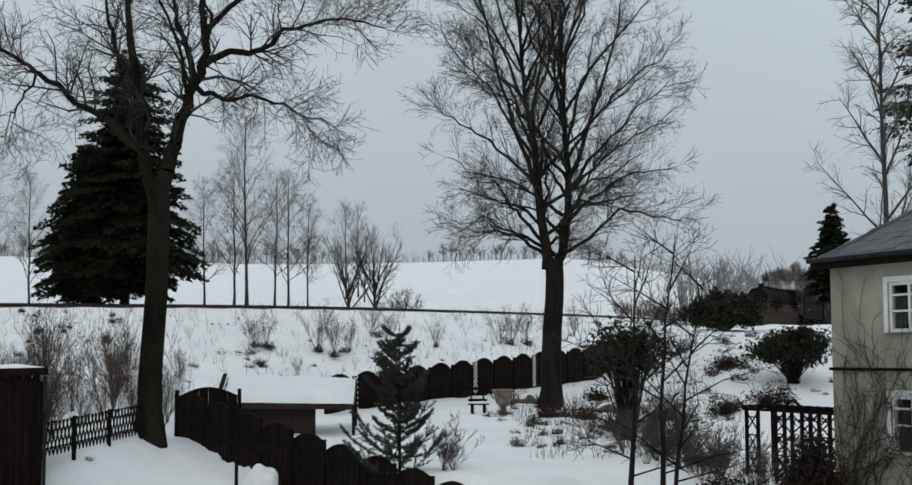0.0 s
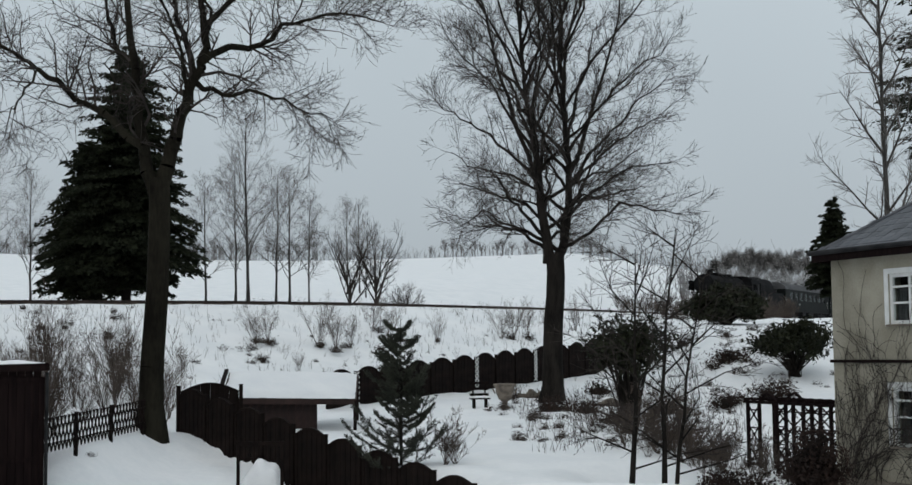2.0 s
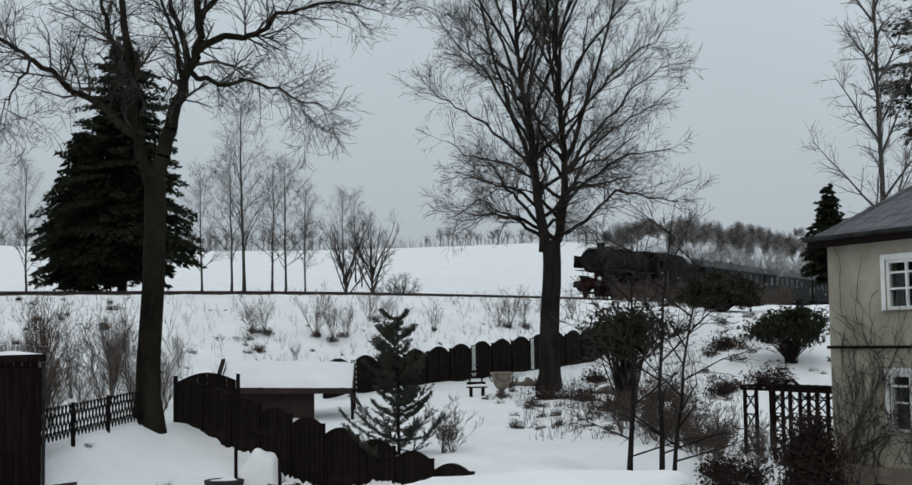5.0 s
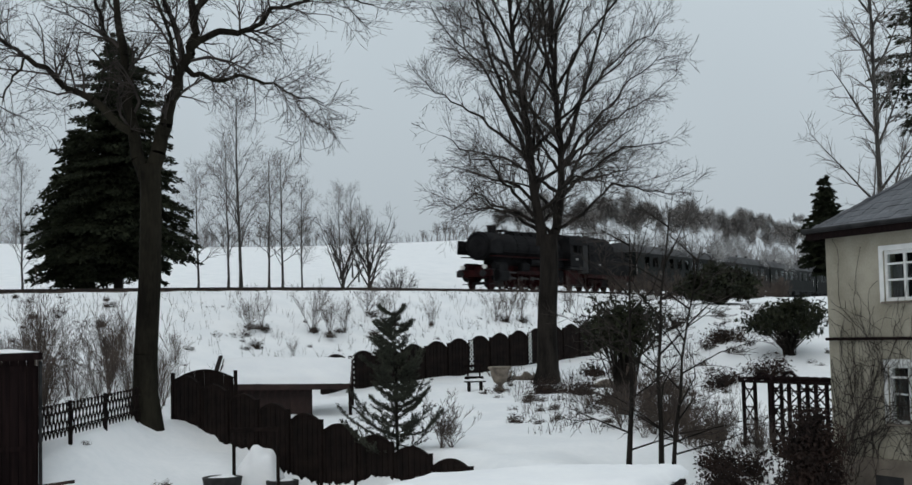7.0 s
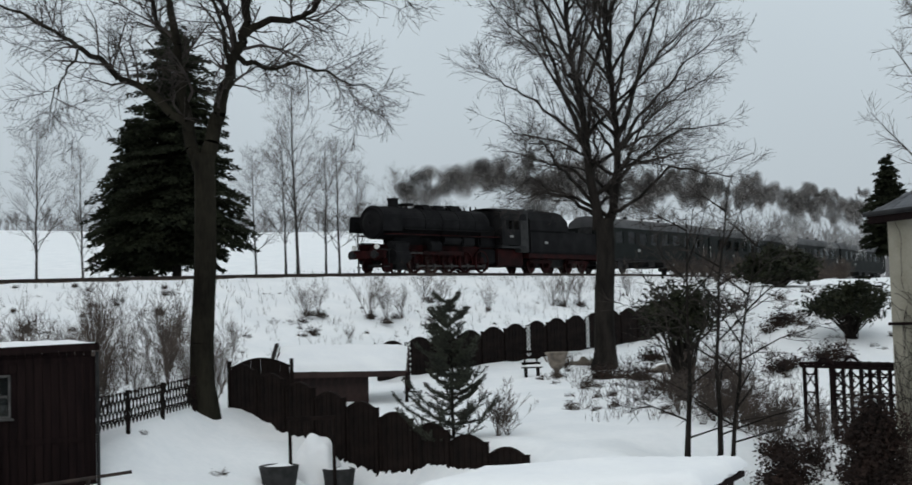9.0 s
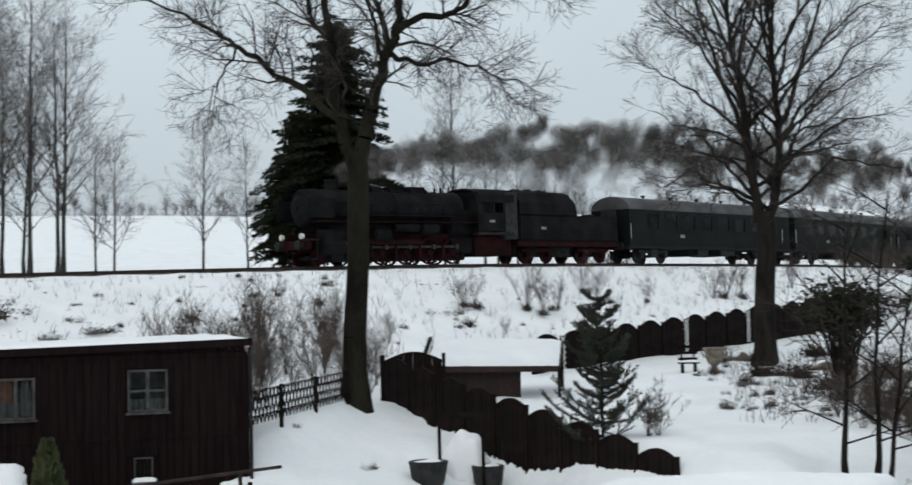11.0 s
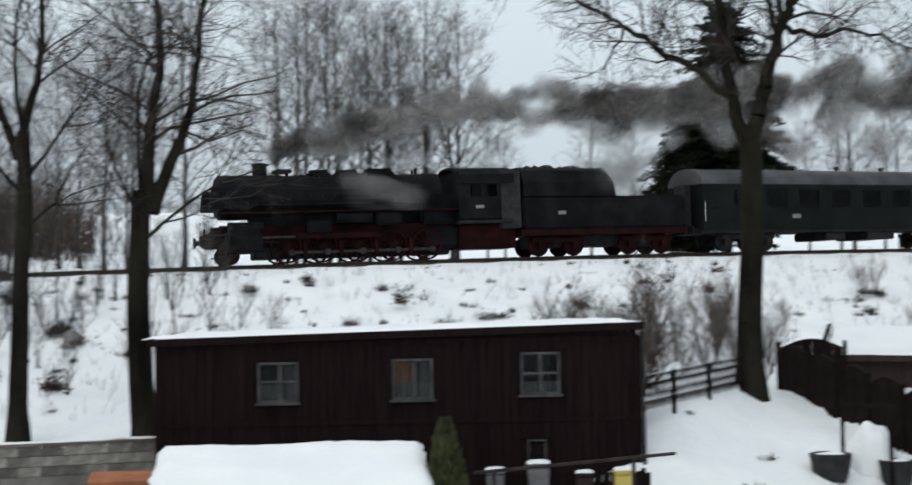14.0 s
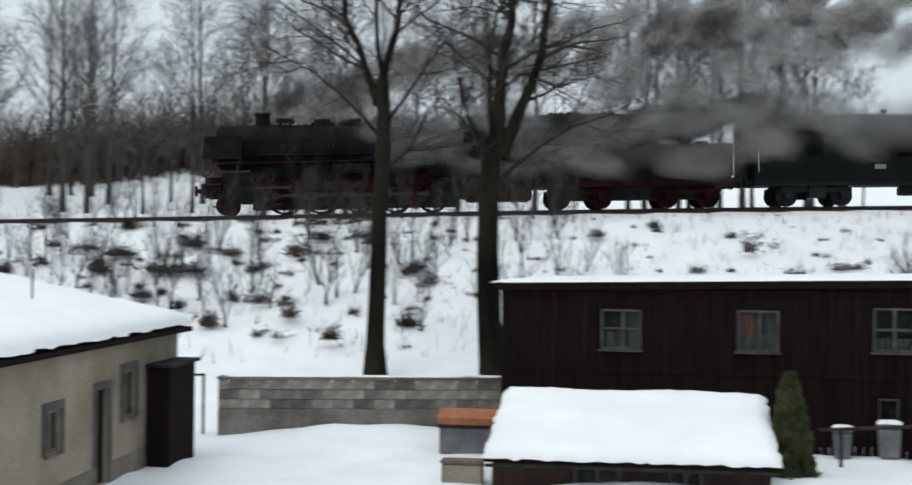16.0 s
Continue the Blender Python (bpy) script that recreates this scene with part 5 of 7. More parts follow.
    def climb(x, z, a, r, depth, left):
        while left > 0 and r > 0.004:
            st = 0.16
            a += rng.normal() * 0.36
            a *= 0.97
            nx, nz = x + math.sin(a) * st, z + math.cos(a) * st
            if nx < 0.04 or nz > 7.15 or nx > 8:
                return
            segs.append(((x, -0.045, z), (nx, -0.045, nz), r, r * 0.97))
            x, z, r, left = nx, nz, r * 0.975, left - st
            if rng.random() < 0.24 and depth < 4:
                climb(x, z, a + rng.choice([-1, 1]) * rng.uniform(0.3, 0.8), r * 0.6, depth + 1, left * 0.7)

    for x, a, n in ((0.35, 0.05, 6), (0.6, 0.2, 6), (0.9, 0.35, 5), (1.4, 0.2, 3), (3.6, 0.1, 4), (6.2, -0.1, 4)):
        for k in range(n):
            climb(x + rng.normal() * 0.1, 1.5, a + rng.normal() * 0.2, rng.uniform(0.011, 0.019), 0, rng.uniform(3.5, 6.5))
    part("climber", tubes("climber", segs, TWIG, 4), None, t, "bare stems of a climbing plant")
    # floor in the near-black of unlit rooms closes the view through the panes
    part("floor", boxed(0.4, 0.4, 4.4, L - 0.4, D - 0.4, 4.6), ROOMSHADE, t)
    return t


build_house()


# small shed with a snow roof below the camera's window
near = thing("garden_shed", "low garden shed with a snow-covered flat roof", "shed", pose(-1.3, 16.3, 0, 0, 0, 9))
_skew = Matrix(((1, 0.62, 0, 0), (0, 1, 0, 0), (0, 0, 1, 0), (0, 0, 0, 1)))
for _nm, _bm, _mt in (("wall", boxed(0.2, 0.2, 0.4, 3.3, 1.75, 2.85), DARKWOOD), ("roof", boxed(0, 0, 2.85, 3.6, 2.0, 2.93, 0.01), DARKWOOD)):
    bmesh.ops.transform(_bm, matrix=_skew, verts=_bm.verts)
    part(_nm, _bm, _mt, near)
_me = snow_cap(-0.03, -0.03, 3.63, 2.03, 2.932, 0.2, 15, 40, 0.02, 0.03)
_me.transform(_skew)
part("snow_cap", _me, None, near, "smooth snow on the roof")


# ---- fences ----
def panel_boards(w, h, rise, n=12):
    """The upright boards of an arched panel, one mesh each."""
    out = []
    for i in range(n):
        a, b = i / n, (i + 1) / n
        ha, hb = (h + rise * math.sin(math.pi * u) - rise for u in (a, b))
        o = 0.012 * (i % 2)
        v = [(a * w + 0.003, o, 0), (b * w - 0.003, o, 0), (b * w - 0.003, o, hb), (a * w + 0.003, o, ha)]
        v += [(x, y + 0.03, z) for x, y, z in v]
        out.append(mesh_of("board", v, [(0, 1, 2, 3), (7, 6, 5, 4), (1, 5, 6, 2), (4, 0, 3, 7), (3, 2, 6, 7)], FENCEWOOD))
    return out


def swept(pts, w, d):
    """One bent bar of w by d through points (x, z) in the plane y = 0.02."""
    v, f = [], []
    for i, (x, z) in enumerate(pts):
        xa, za = pts[max(i - 1, 0)]
        xb, zb = pts[min(i + 1, len(pts) - 1)]
        l = math.hypot(xb - xa, zb - za)
        nx, nz = -(zb - za) / l * d / 2, (xb - xa) / l * d / 2
        v += [(x - nx, 0.02 - w / 2, z - nz), (x - nx, 0.02 + w / 2, z - nz), (x + nx, 0.02 + w / 2, z + nz), (x + nx, 0.02 - w / 2, z + nz)]
    for i in range(len(pts) - 1):
        for k in range(4):
            j = (k + 1) % 4
            f.append((i * 4 + k, i * 4 + j, i * 4 + 4 + j, i * 4 + 4 + k))
    n = len(v)
    return v, f + [(0, 3, 2, 1), (n - 4, n - 3, n - 2, n - 1)]


def arched_trim(w, h, rise):
    n = 10
    return mesh_of("panel", *swept([(w * i / n, h - rise + rise * math.sin(math.pi * i / n)) for i in range(n + 1)], 0.08, 0.05), FENCEWOOD)


def build_panel_fence(name, label, p, q, ztop_p, ztop_q, n, h, rise, lattice=()):
    t = thing(name, label, "fence")
    P, Q = Vector((*p, 0)), Vector((*q, 0))
    step = (Q - P) / n
    w = step.length
    ang = heading(step.x, step.y)
    boards = panel_boards(w - 0.12, h, rise)
    for i in range(n):
        a = P + step * i
        z = ztop_p + (ztop_q - ztop_p) * (i + 0.5) / n
        pn = part("panel", arched_trim(w - 0.12, h, rise), FENCEWOOD, t, m=Matrix.Translation((a.x, a.y, z - h)) @ pose(0, 0, 0, 0, 0, ang) @ pose(0.06, 0, 0))
        for me in boards:
            part("board", me, None, pn)
        for zz in (0.3, h - rise - 0.25):
            part("rail", boxed(0, 0.043, zz, w - 0.12, 0.075, zz + 0.08), FENCEWOOD, pn)
    for i in range(n + 1):
        a = P + step * i
        z = ztop_p + (ztop_q - ztop_p) * i / n
        bm = boxed(-0.05, -0.05, -0.4, 0.05, 0.05, h - rise + 0.16, 0.012)
        box(bm, -0.06, -0.06, h - rise + 0.16, 0.06, 0.06, h - rise + 0.19, 0.01)
        part("post", bm, FENCEWOOD, t, m=Matrix.Translation((a.x, a.y, z - h)) @ pose(0, 0, 0, 0, 0, ang))
        if i in lattice:
            bm = bmesh.new()
            for k in range(7):
                for s in (-1, 1):
                    bar(bm, (-0.14 * s, -0.08, 0.2 + k * 0.2), (0.14 * s, -0.08, 0.4 + k * 0.2), 0.035)
            part("trellis_strip", bm, WHITEPAINT, t, "white trellis strip", m=Matrix.Translation((a.x, a.y, z - h)) @ pose(0, 0, 0, 0, 0, ang))
    return t


build_panel_fence("panel_fence", "dark brown fence of arched panels stepping down the slope", (-8.1, 39.7), (0.36, 31.6), 4.08, 1.98, 9, 2.3, 0.2)
build_panel_fence("panel_fence", "long dark brown fence of arched panels below the bank", (-4.9, 51.3), (10.2, 74.8), 4.3, 5.85, 16, 1.75, 0.3, lattice=(1, 6, 9))
build_panel_fence("panel_fence", "short dark fence of arched panels behind the lean-to", (-8.1, 39.75), (-6.4, 40.4), 4.1, 4.15, 1, 1.7, 0.25)


def build_lattice_fence():
    t = thing("hunters_fence", "dark crossed-lath garden fence beside the ash tree", "fence")
    P, Q = Vector((-9.6, 31.5, 0)), Vector((-8.5, 37.2, 0))
    L = (Q - P).length
    ang = heading(Q.x - P.x, Q.y - P.y)
    za, zb = 2.72, land_at(Q.x, Q.y) + 0.2
    root = Matrix.Translation((P.x, P.y, 0)) @ pose(0, 0, 0, 0, 0, ang)
    zz = lambda u: za + (zb - za) * u / L
    u = 0.0
    while u < L:
        for s in (-1, 1):
            bm = bmesh.new()
            bar(bm, (u - 0.17 * s, 0.012 * s, zz(u)), (u + 0.17 * s, 0.012 * s, zz(u) + 0.78), 0.02, 0.042)
            part("lath", bm, FENCEWOOD, t, m=root)
        u += 0.19
    for h in (0.18, 0.58):
        bm = bmesh.new()
        bar(bm, (0, -0.035, za + h), (L, -0.035, zb + h), 0.03, 0.028)
        part("rail", bm, FENCEWOOD, t, m=root)
    for k in range(4):
        u = L * k / 3
        part("post", boxed(u - 0.04, 0.03, zz(u) - 0.75, u + 0.04, 0.11, zz(u) + 0.8), FENCEWOOD, t, m=root)
    return t


build_lattice_fence()


# open lean-to with a snow roof between the fences
def build_lean_to():
    t = thing("open_lean_to", "brown open lean-to with a snow-covered sloping roof", "shelter")
    a, b, c, d = Vector((-7.05, 41.0, 3.62)), Vector((-3.3, 43.9, 3.46)), Vector((-3.45, 46.9, 4.2)), Vector((-7.3, 43.9, 4.34))
    bm = bmesh.new()
    nx, ny = 24, 14
    rng = np.random.default_rng(9)
    g = {}
    for i in range(nx + 1):
        for j in range(ny + 1):
            u, v = i / nx, j / ny
            p = a * (1 - u) * (1 - v) + b * u * (1 - v) + c * u * v + d * (1 - u) * v
            e = min(u, 1 - u, v, 1 - v)
            g[i, j] = bm.verts.new(p + Vector((0, 0, 0.05 + 0.13 * min(1, e * 10) ** 0.5 + float(rng.normal()) * 0.008)))
    for i in range(nx):
        for j in range(ny):
            f = bm.faces.new((g[i, j], g[i + 1, j], g[i + 1, j + 1], g[i, j + 1]))
            f.smooth = True
    part("snow_cap", bm, ROOFSNOW, t, "even snow on the roof")
    bm = bmesh.new()
    vs = [bm.verts.new(p) for p in (a, b, c, d)] + [bm.verts.new(p + Vector((0, 0, 0.045))) for p in (a, b, c, d)]
    for f in ((3, 2, 1, 0), (4, 5, 6, 7), (0, 1, 5, 4), (1, 2, 6, 5), (2, 3, 7, 6), (3, 0, 4, 7)):
        bm.faces.new([vs[k] for k in f])
    part("roof", bm, DARKWOOD, t)
    for p, q in ((a, b), (b, c), (d, a)):
        bm = bmesh.new()
        bar(bm, p + Vector((0, 0, -0.04)), q + Vector((0, 0, -0.04)), 0.06, 0.18)
        part("fascia", bm, REDBROWN, t)
    bm = bmesh.new()
    bar(bm, a + Vector((-0.12, 0, 0.12)), d + Vector((-0.12, 0, 0.12)), 0.12, 0.08)
    part("verge_board", bm, FENCEWOOD, t)
    n = (b - a).normalized()
    L = (b - a).length
    for k in range(12):
        p = a + n * (L * 0.68 * k / 12) + Vector((0.05, 0.35, 0))
        w = L * 0.68 / 12
        part("board", boxed(0.004, 0, 1.9, w - 0.004, 0.035, 3.58 - 0.02 * (k % 2)), REDBROWN, t, m=pose(p.x, p.y, 0, 0, 0, heading(n.x, n.y)))
    for p in (b, c, d, a):
        bm = bmesh.new()
        bar(bm, (p.x, p.y, 1.8), (p.x, p.y, p.z), 0.1)
        part("post", bm, DARKWOOD, t)
    return t


build_lean_to()


# ---- things in the yard and garden ----
def turned(profile, material, parent, name="body", n=20):
    bm = bmesh.new()
    rings = [[bm.verts.new((r * math.cos(2 * math.pi * i / n), r * math.sin(2 * math.pi * i / n), z)) for i in range(n)] for r, z in profile]
    for a, b in zip(rings[:-1], rings[1:]):
        for i in range(n):
            bm.faces.new((a[i], a[(i + 1) % n], b[(i + 1) % n], b[i]))
    bm.faces.new(rings[0][::-1])
    bm.faces.new(rings[-1])
    for f in bm.faces:
        f.smooth = len(f.verts) == 4
    return part(name, bm, material, parent)


def bin_at(x, y, material, label, w=0.5, h=0.95, turn=25):
    t = thing("waste_bin", label, "bin", pose(x, y, land_at(x, y) - 0.03, 0, 0, turn))
    bm = boxed(-w / 2, -w / 2, 0.03, w / 2, w / 2, h, 0.04)
    for v in bm.verts:
        if v.co.z < h / 2:
            v.co.x *= 0.86
            v.co.y *= 0.86
    part("body", bm, material, t)
    part("lid", boxed(-w / 2 - 0.03, -w / 2 - 0.03, h, w / 2 + 0.03, w / 2 + 0.03, h + 0.07, 0.03), material, t)
    sn = part("snow_cap", snow_cap(-w / 2, -w / 2, w / 2, w / 2, h + 0.072, 0.07, 4, 8, 0.0), None, t)
    for s in (-1, 1):
        bm = bmesh.new()
        cyl(bm, (s * w * 0.3, w / 2 - 0.02, 0.09), (s * w * 0.42, w / 2 - 0.02, 0.09), 0.09, 0.09, 12)
        part("wheel", bm, RUBBER, t)
    return t


bin_at(-9.0, 28.6, YELLOW, "yellow plastic waste bin with a little snow", 0.42, 0.62)
bin_at(-10.75, 28.15, GREYPLASTIC, "grey plastic waste bin beside the shed", 0.46, 0.66)
bin_at(-9.85, 28.5, REDBROWN, "small brown bin beside the shed", 0.34, 0.56)
bin_at(-11.6, 27.8, GREYPLASTIC, "dark grey bin in the shed's shade", 0.38, 0.6)

def build_plank_fence():
    t = thing("plank_fence", "low dark plank fence before the shed", "fence", pose(-12.6, 27.75, 0, 0, 0, heading(4.0, 1.55)))
    for k in range(25):
        part("plank", boxed(k * 0.17, 0, 0.4, k * 0.17 + 0.162, 0.03, 1.62 + 0.015 * (k % 3)), DARKWOOD, t)
    part("rail", boxed(0, 0.03, 1.35, 4.24, 0.08, 1.43), DARKWOOD, t)
    for x in (0.1, 2.1, 4.05):
        part("post", boxed(x, 0.08, 0.3, x + 0.1, 0.18, 1.7, 0.01), DARKWOOD, t)
    return t


build_plank_fence()
rack = thing("carpet_rail", "rusty carpet-beating rail before the shed", "rail", pose(0, 0, 0))
_b = bmesh.new()
cyl(_b, (-11.6, 26.7, 1.8), (-7.75, 28.15, 2.17), 0.035, 0.035, 10)
part("crossbar", _b, RUST, rack)
for _x, _y, _z in ((-11.2, 26.85, 1.82), (-8.55, 27.85, 2.1)):
    _b = bmesh.new()
    cyl(_b, (_x, _y, land_at(_x, _y) - 0.3), (_x, _y, _z), 0.04, 0.04, 10)
    part("post", _b, RUST, rack)


def build_arch():
    t = thing("rose_arch", "slender dark wooden garden arch standing in snow", "arch")
    a, b = Vector((-5.46, 34.1, 0)), Vector((-4.4, 34.3, 0))
    zt = 2.72
    for p in (a, b):
        bm = bmesh.new()
        cyl(bm, (p.x, p.y, 0.9), (p.x, p.y, zt), 0.045, 0.045, 8)
        part("post", bm, FENCEWOOD, t)
    for dy in (0,):
        pts = [a.lerp(b, i / 12) + Vector((0, dy, zt + 0.02 * math.sin(math.pi * i / 12))) for i in range(13)]
        part("arch_bow", tubes("arch_bow", [(tuple(p), tuple(q), 0.028, 0.028) for p, q in zip(pts[:-1], pts[1:])], FENCEWOOD, 8), None, t)
    part("head_beam", boxed(a.x - 0.08, a.y - 0.03, zt - 0.02, b.x + 0.08, a.y + 0.03, zt + 0.07, 0.01), FENCEWOOD, t, m=Matrix.Translation((a.x, a.y, 0)) @ pose(0, 0, 0, 0, 0, heading(b.x - a.x, b.y - a.y)) @ Matrix.Translation((-a.x, -a.y, 0)))
    bm = bmesh.new()
    cyl(bm, (a.x + 0.28, a.y, zt - 0.22), (a.x + 0.28, a.y, zt + 0.06), 0.008, 0.008, 5)
    cyl(bm, (a.x + 0.28, a.y, zt - 0.3), (a.x + 0.28, a.y, zt - 0.2), 0.06, 0.03, 10)
    part("bell", bm, FENCEWOOD, t, "small hanging bell")
    return t


build_arch()
for _x, _y, _r in ((-5.75, 34.1, 0.5), (-4.35, 34.75, 0.42)):
    _t = thing("planter", "low dark round planter heaped with snow", "planter", pose(_x, _y, land_at(_x, _y) - 0.06), group="planters under the arch")
    turned([(_r * 0.7, 0), (_r * 0.85, 0.2), (_r * 0.95, 0.5), (_r, 0.62), (_r * 0.84, 0.64), (_r * 0.78, 0.5)], RUBBER, _t, "tub")
    _b = bmesh.new()
    _k = bmesh.ops.create_icosphere(_b, subdivisions=3, radius=_r * 0.8)
    for _v in _k["verts"]:
        _v.co.z = 0.56 + max(_v.co.z, -0.05) * 0.3 + 0.03 * math.sin(_v.co.x * 9)
    for _f in _b.faces:
        _f.smooth = True
    part("snow_cap", _b, ROOFSNOW, _t)


heap = thing("snow_heap", "rounded heap of snow over a low shrub beside the arch", "snow heap", pose(-5.0, 35.3, land_at(-5.0, 35.3) - 0.1))
_b = bmesh.new()
bmesh.ops.create_icosphere(_b, subdivisions=4, radius=1)
for _v in _b.verts:
    _w = 1 + 0.14 * noise.noise(_v.co * 2.2)
    _v.co = Vector((_v.co.x * 0.62 * _w, _v.co.y * 0.6 * _w, max(_v.co.z, -0.1) ** 1 * 1.12 * _w))
for _f in _b.faces:
    _f.smooth = True
part("snow_mound", _b, ROOFSNOW, heap)


def build_bench():
    x, y = 0.82, 51.7
    t = thing("garden_bench", "small dark wooden garden bench with slatted back in snow", "bench", pose(x, y, land_at(x, y) - 0.06, 0, 0, 8))
    for z in (0.5, 0.72, 0.94):
        part("back_slat", boxed(-0.36, 0.18, z, 0.36, 0.22, z + 0.1, 0.01), FENCEWOOD, t)
    part("seat", boxed(-0.38, -0.2, 0.38, 0.38, 0.17, 0.43, 0.01), FENCEWOOD, t)
    for sx in (-0.26, 0.2):
        part("leg", boxed(sx, -0.16, 0, sx + 0.07, 0.14, 0.38, 0.01), FENCEWOOD, t)
        part("back_post", boxed(sx, 0.22, 0, sx + 0.06, 0.27, 1.04, 0.01), FENCEWOOD, t)
    part("snow_cap", snow_cap(-0.37, -0.19, 0.37, 0.16, 0.432, 0.08, 3, 10, 0.0), None, t)
    return t


build_bench()


urn = thing("garden_urn", "weathered stone garden urn on a short foot", "urn", pose(1.76, 51.7, land_at(1.76, 51.7) - 0.05))
turned([(0.2, 0), (0.2, 0.1), (0.1, 0.16), (0.1, 0.28), (0.24, 0.4), (0.33, 0.62), (0.36, 0.82), (0.44, 0.9), (0.44, 0.96), (0.36, 0.97)], TERRACOTTA, urn)
_b = bmesh.new()
for _s in (-1, 1):
    cyl(_b, (_s * 0.36, 0, 0.6), (_s * 0.47, 0, 0.8), 0.03, 0.03, 8)
part("handle", _b, TERRACOTTA, urn)
for _x, _y, _s in ((2.95, 56.5, 0.5), (5.7, 52.0, 0.45), (7.2, 49.5, 0.4)):
    _t = thing("boulder", "dark garden boulder half buried in snow", "stone", pose(_x, _y, land_at(_x, _y), 0, 0, _x * 50), group="garden boulders")
    _b = bmesh.new()
    bmesh.ops.create_icosphere(_b, subdivisions=3, radius=_s)
    for _v in _b.verts:
        _v.co *= 1 + 0.22 * noise.noise(_v.co * 3 + Vector((_x, _y, 0)))
        _v.co.z *= 0.75
    part("stone", _b, PLINTH, _t)
    _b = bmesh.new()
    bmesh.ops.create_icosphere(_b, subdivisions=3, radius=_s * 0.85)
    for _v in _b.verts:
        _v.co.z = _s * 0.3 + max(_v.co.z, 0) * 0.62
        _v.co.x *= 0.85
    part("snow_cap", _b, ROOFSNOW, _t)


def build_arbour():
    t = thing("garden_arbour", "dark wooden trellis arbour with an arched entrance", "arbour", pose(8.3, 39.3, 0, 0, 0, heading(1.45, -3.4)))
    z0, h = 1.6, 1.85
    xs = [0.0, 0.55, 1.35, 2.1, 2.9, 3.7]
    for x in xs:
        for y in (0, 0.9):
            part("post", boxed(x - 0.045, y - 0.045, z0 - 0.2, x + 0.045, y + 0.045, z0 + h, 0.01), DARKWOOD, t)
    for y in (0, 0.9):
        part("top_rail", boxed(-0.15, y - 0.05, z0 + h, 3.85, y + 0.05, z0 + h + 0.08, 0.01), DARKWOOD, t)
        for a, b in zip(xs[:-1], xs[1:]):
            if a == 0.55:
                pts = [(a + (b - a) * i / 10, z0 + h + 0.08 + 0.2 * math.sin(math.pi * i / 10)) for i in range(11)]
                part("arch_bow", mesh_of("arch_bow", *swept(pts, 0.06, 0.06), DARKWOOD), None, t, m=pose(0, y - 0.02, 0))
                continue
            for lo in (0.12, 0.7, 1.27):
                for s in (0, 1):
                    bm = bmesh.new()
                    bar(bm, (a, y, z0 + lo + 0.55 * s), (b, y, z0 + lo + 0.55 * (1 - s)), 0.03)
                    part("lath", bm, DARKWOOD, t)
            for k in range(4):
                z = z0 + 0.15 + k * 0.5
                part("lath", boxed(a, y - 0.012, z, b, y + 0.012, z + 0.035), DARKWOOD, t)
    for x in np.arange(0.0, 3.75, 0.4):
        part("rafter", boxed(x - 0.03, -0.15, z0 + h + 0.085, x + 0.03, 1.05, z0 + h + 0.16, 0.005), DARKWOOD, t)
    return t


build_arbour()


# ---- evergreens ----
def conifer(seed, h, r, dens=1.0, droop=0.35, bare=0.08, blade=0.16, ragged=0.5, full=0.6):
    """Whorls of drooping boughs with needle sprays: trunk tubes, bough tubes and spray points with directions."""
    rng = np.random.default_rng(seed)
    trunk = [((0, 0, h * i / 8), (0, 0, h * (i + 1) / 8), 0.018 * h * (1 - i / 8.6), 0.018 * h * (1 - (i + 1) / 8.6)) for i in range(8)]
    boughs, pts, dirs = [], [], []
    z = h * bare
    while z < h * 0.985:
        u = 1 - (z - h * bare) / (h * (1 - bare))
        reach = r * (u ** full) * rng.uniform(0.75, 1.12) + 0.1
        reach *= min(1.0, 0.5 + 0.5 * (z - h * bare) / (h * 0.1))
        n = max(3, int((5 + 7 * u) * dens))
        a0 = rng.uniform(0, 6.28)
        for k in range(n):
            a = a0 + 6.28 * k / n + rng.normal() * 0.2
            L = reach * rng.uniform(ragged, 1.18)
            if rng.random() < 0.45 * (0.5 - ragged) * 3:
                continue
            m = max(3, int(L / 0.3))
            p = np.array([0, 0, z + rng.normal() * 0.28])
            out = np.array([math.cos(a), math.sin(a), 0.0])
            side = np.array([-math.sin(a), math.cos(a), 0.0])
            for i in range(m):
                t = (i + 1) / m
                q = p + (out * (1 - 0.1 * t) + np.array([0, 0, 0.25 * (1 - t) - droop * u * (0.4 + t) + 0.3 * max(0, t - 0.75)])) * L / m
                boughs.append((p, q, 0.02 * (1.1 - t) + 0.004, 0.02 * (1.0 - t) + 0.003))
                w = 0.35 * L * (1 - 0.75 * t) + 0.1
                c = int(7 * dens * (0.5 + u)) + 3
                for _ in range(c):
                    s = rng.uniform(-1, 1)
                    pts.append(p + (q - p) * rng.random() + side * s * w + np.array([0, 0, -abs(s) * 0.12 + rng.normal() * 0.05]))
                    dirs.append(out * rng.uniform(0.3, 1) + side * s * 1.2 + np.array([0, 0, -0.35 + rng.normal() * 0.3]))
                p = q
        z += h * 0.021 + 0.05
    return trunk, boughs, np.array(pts), np.array(dirs), blade


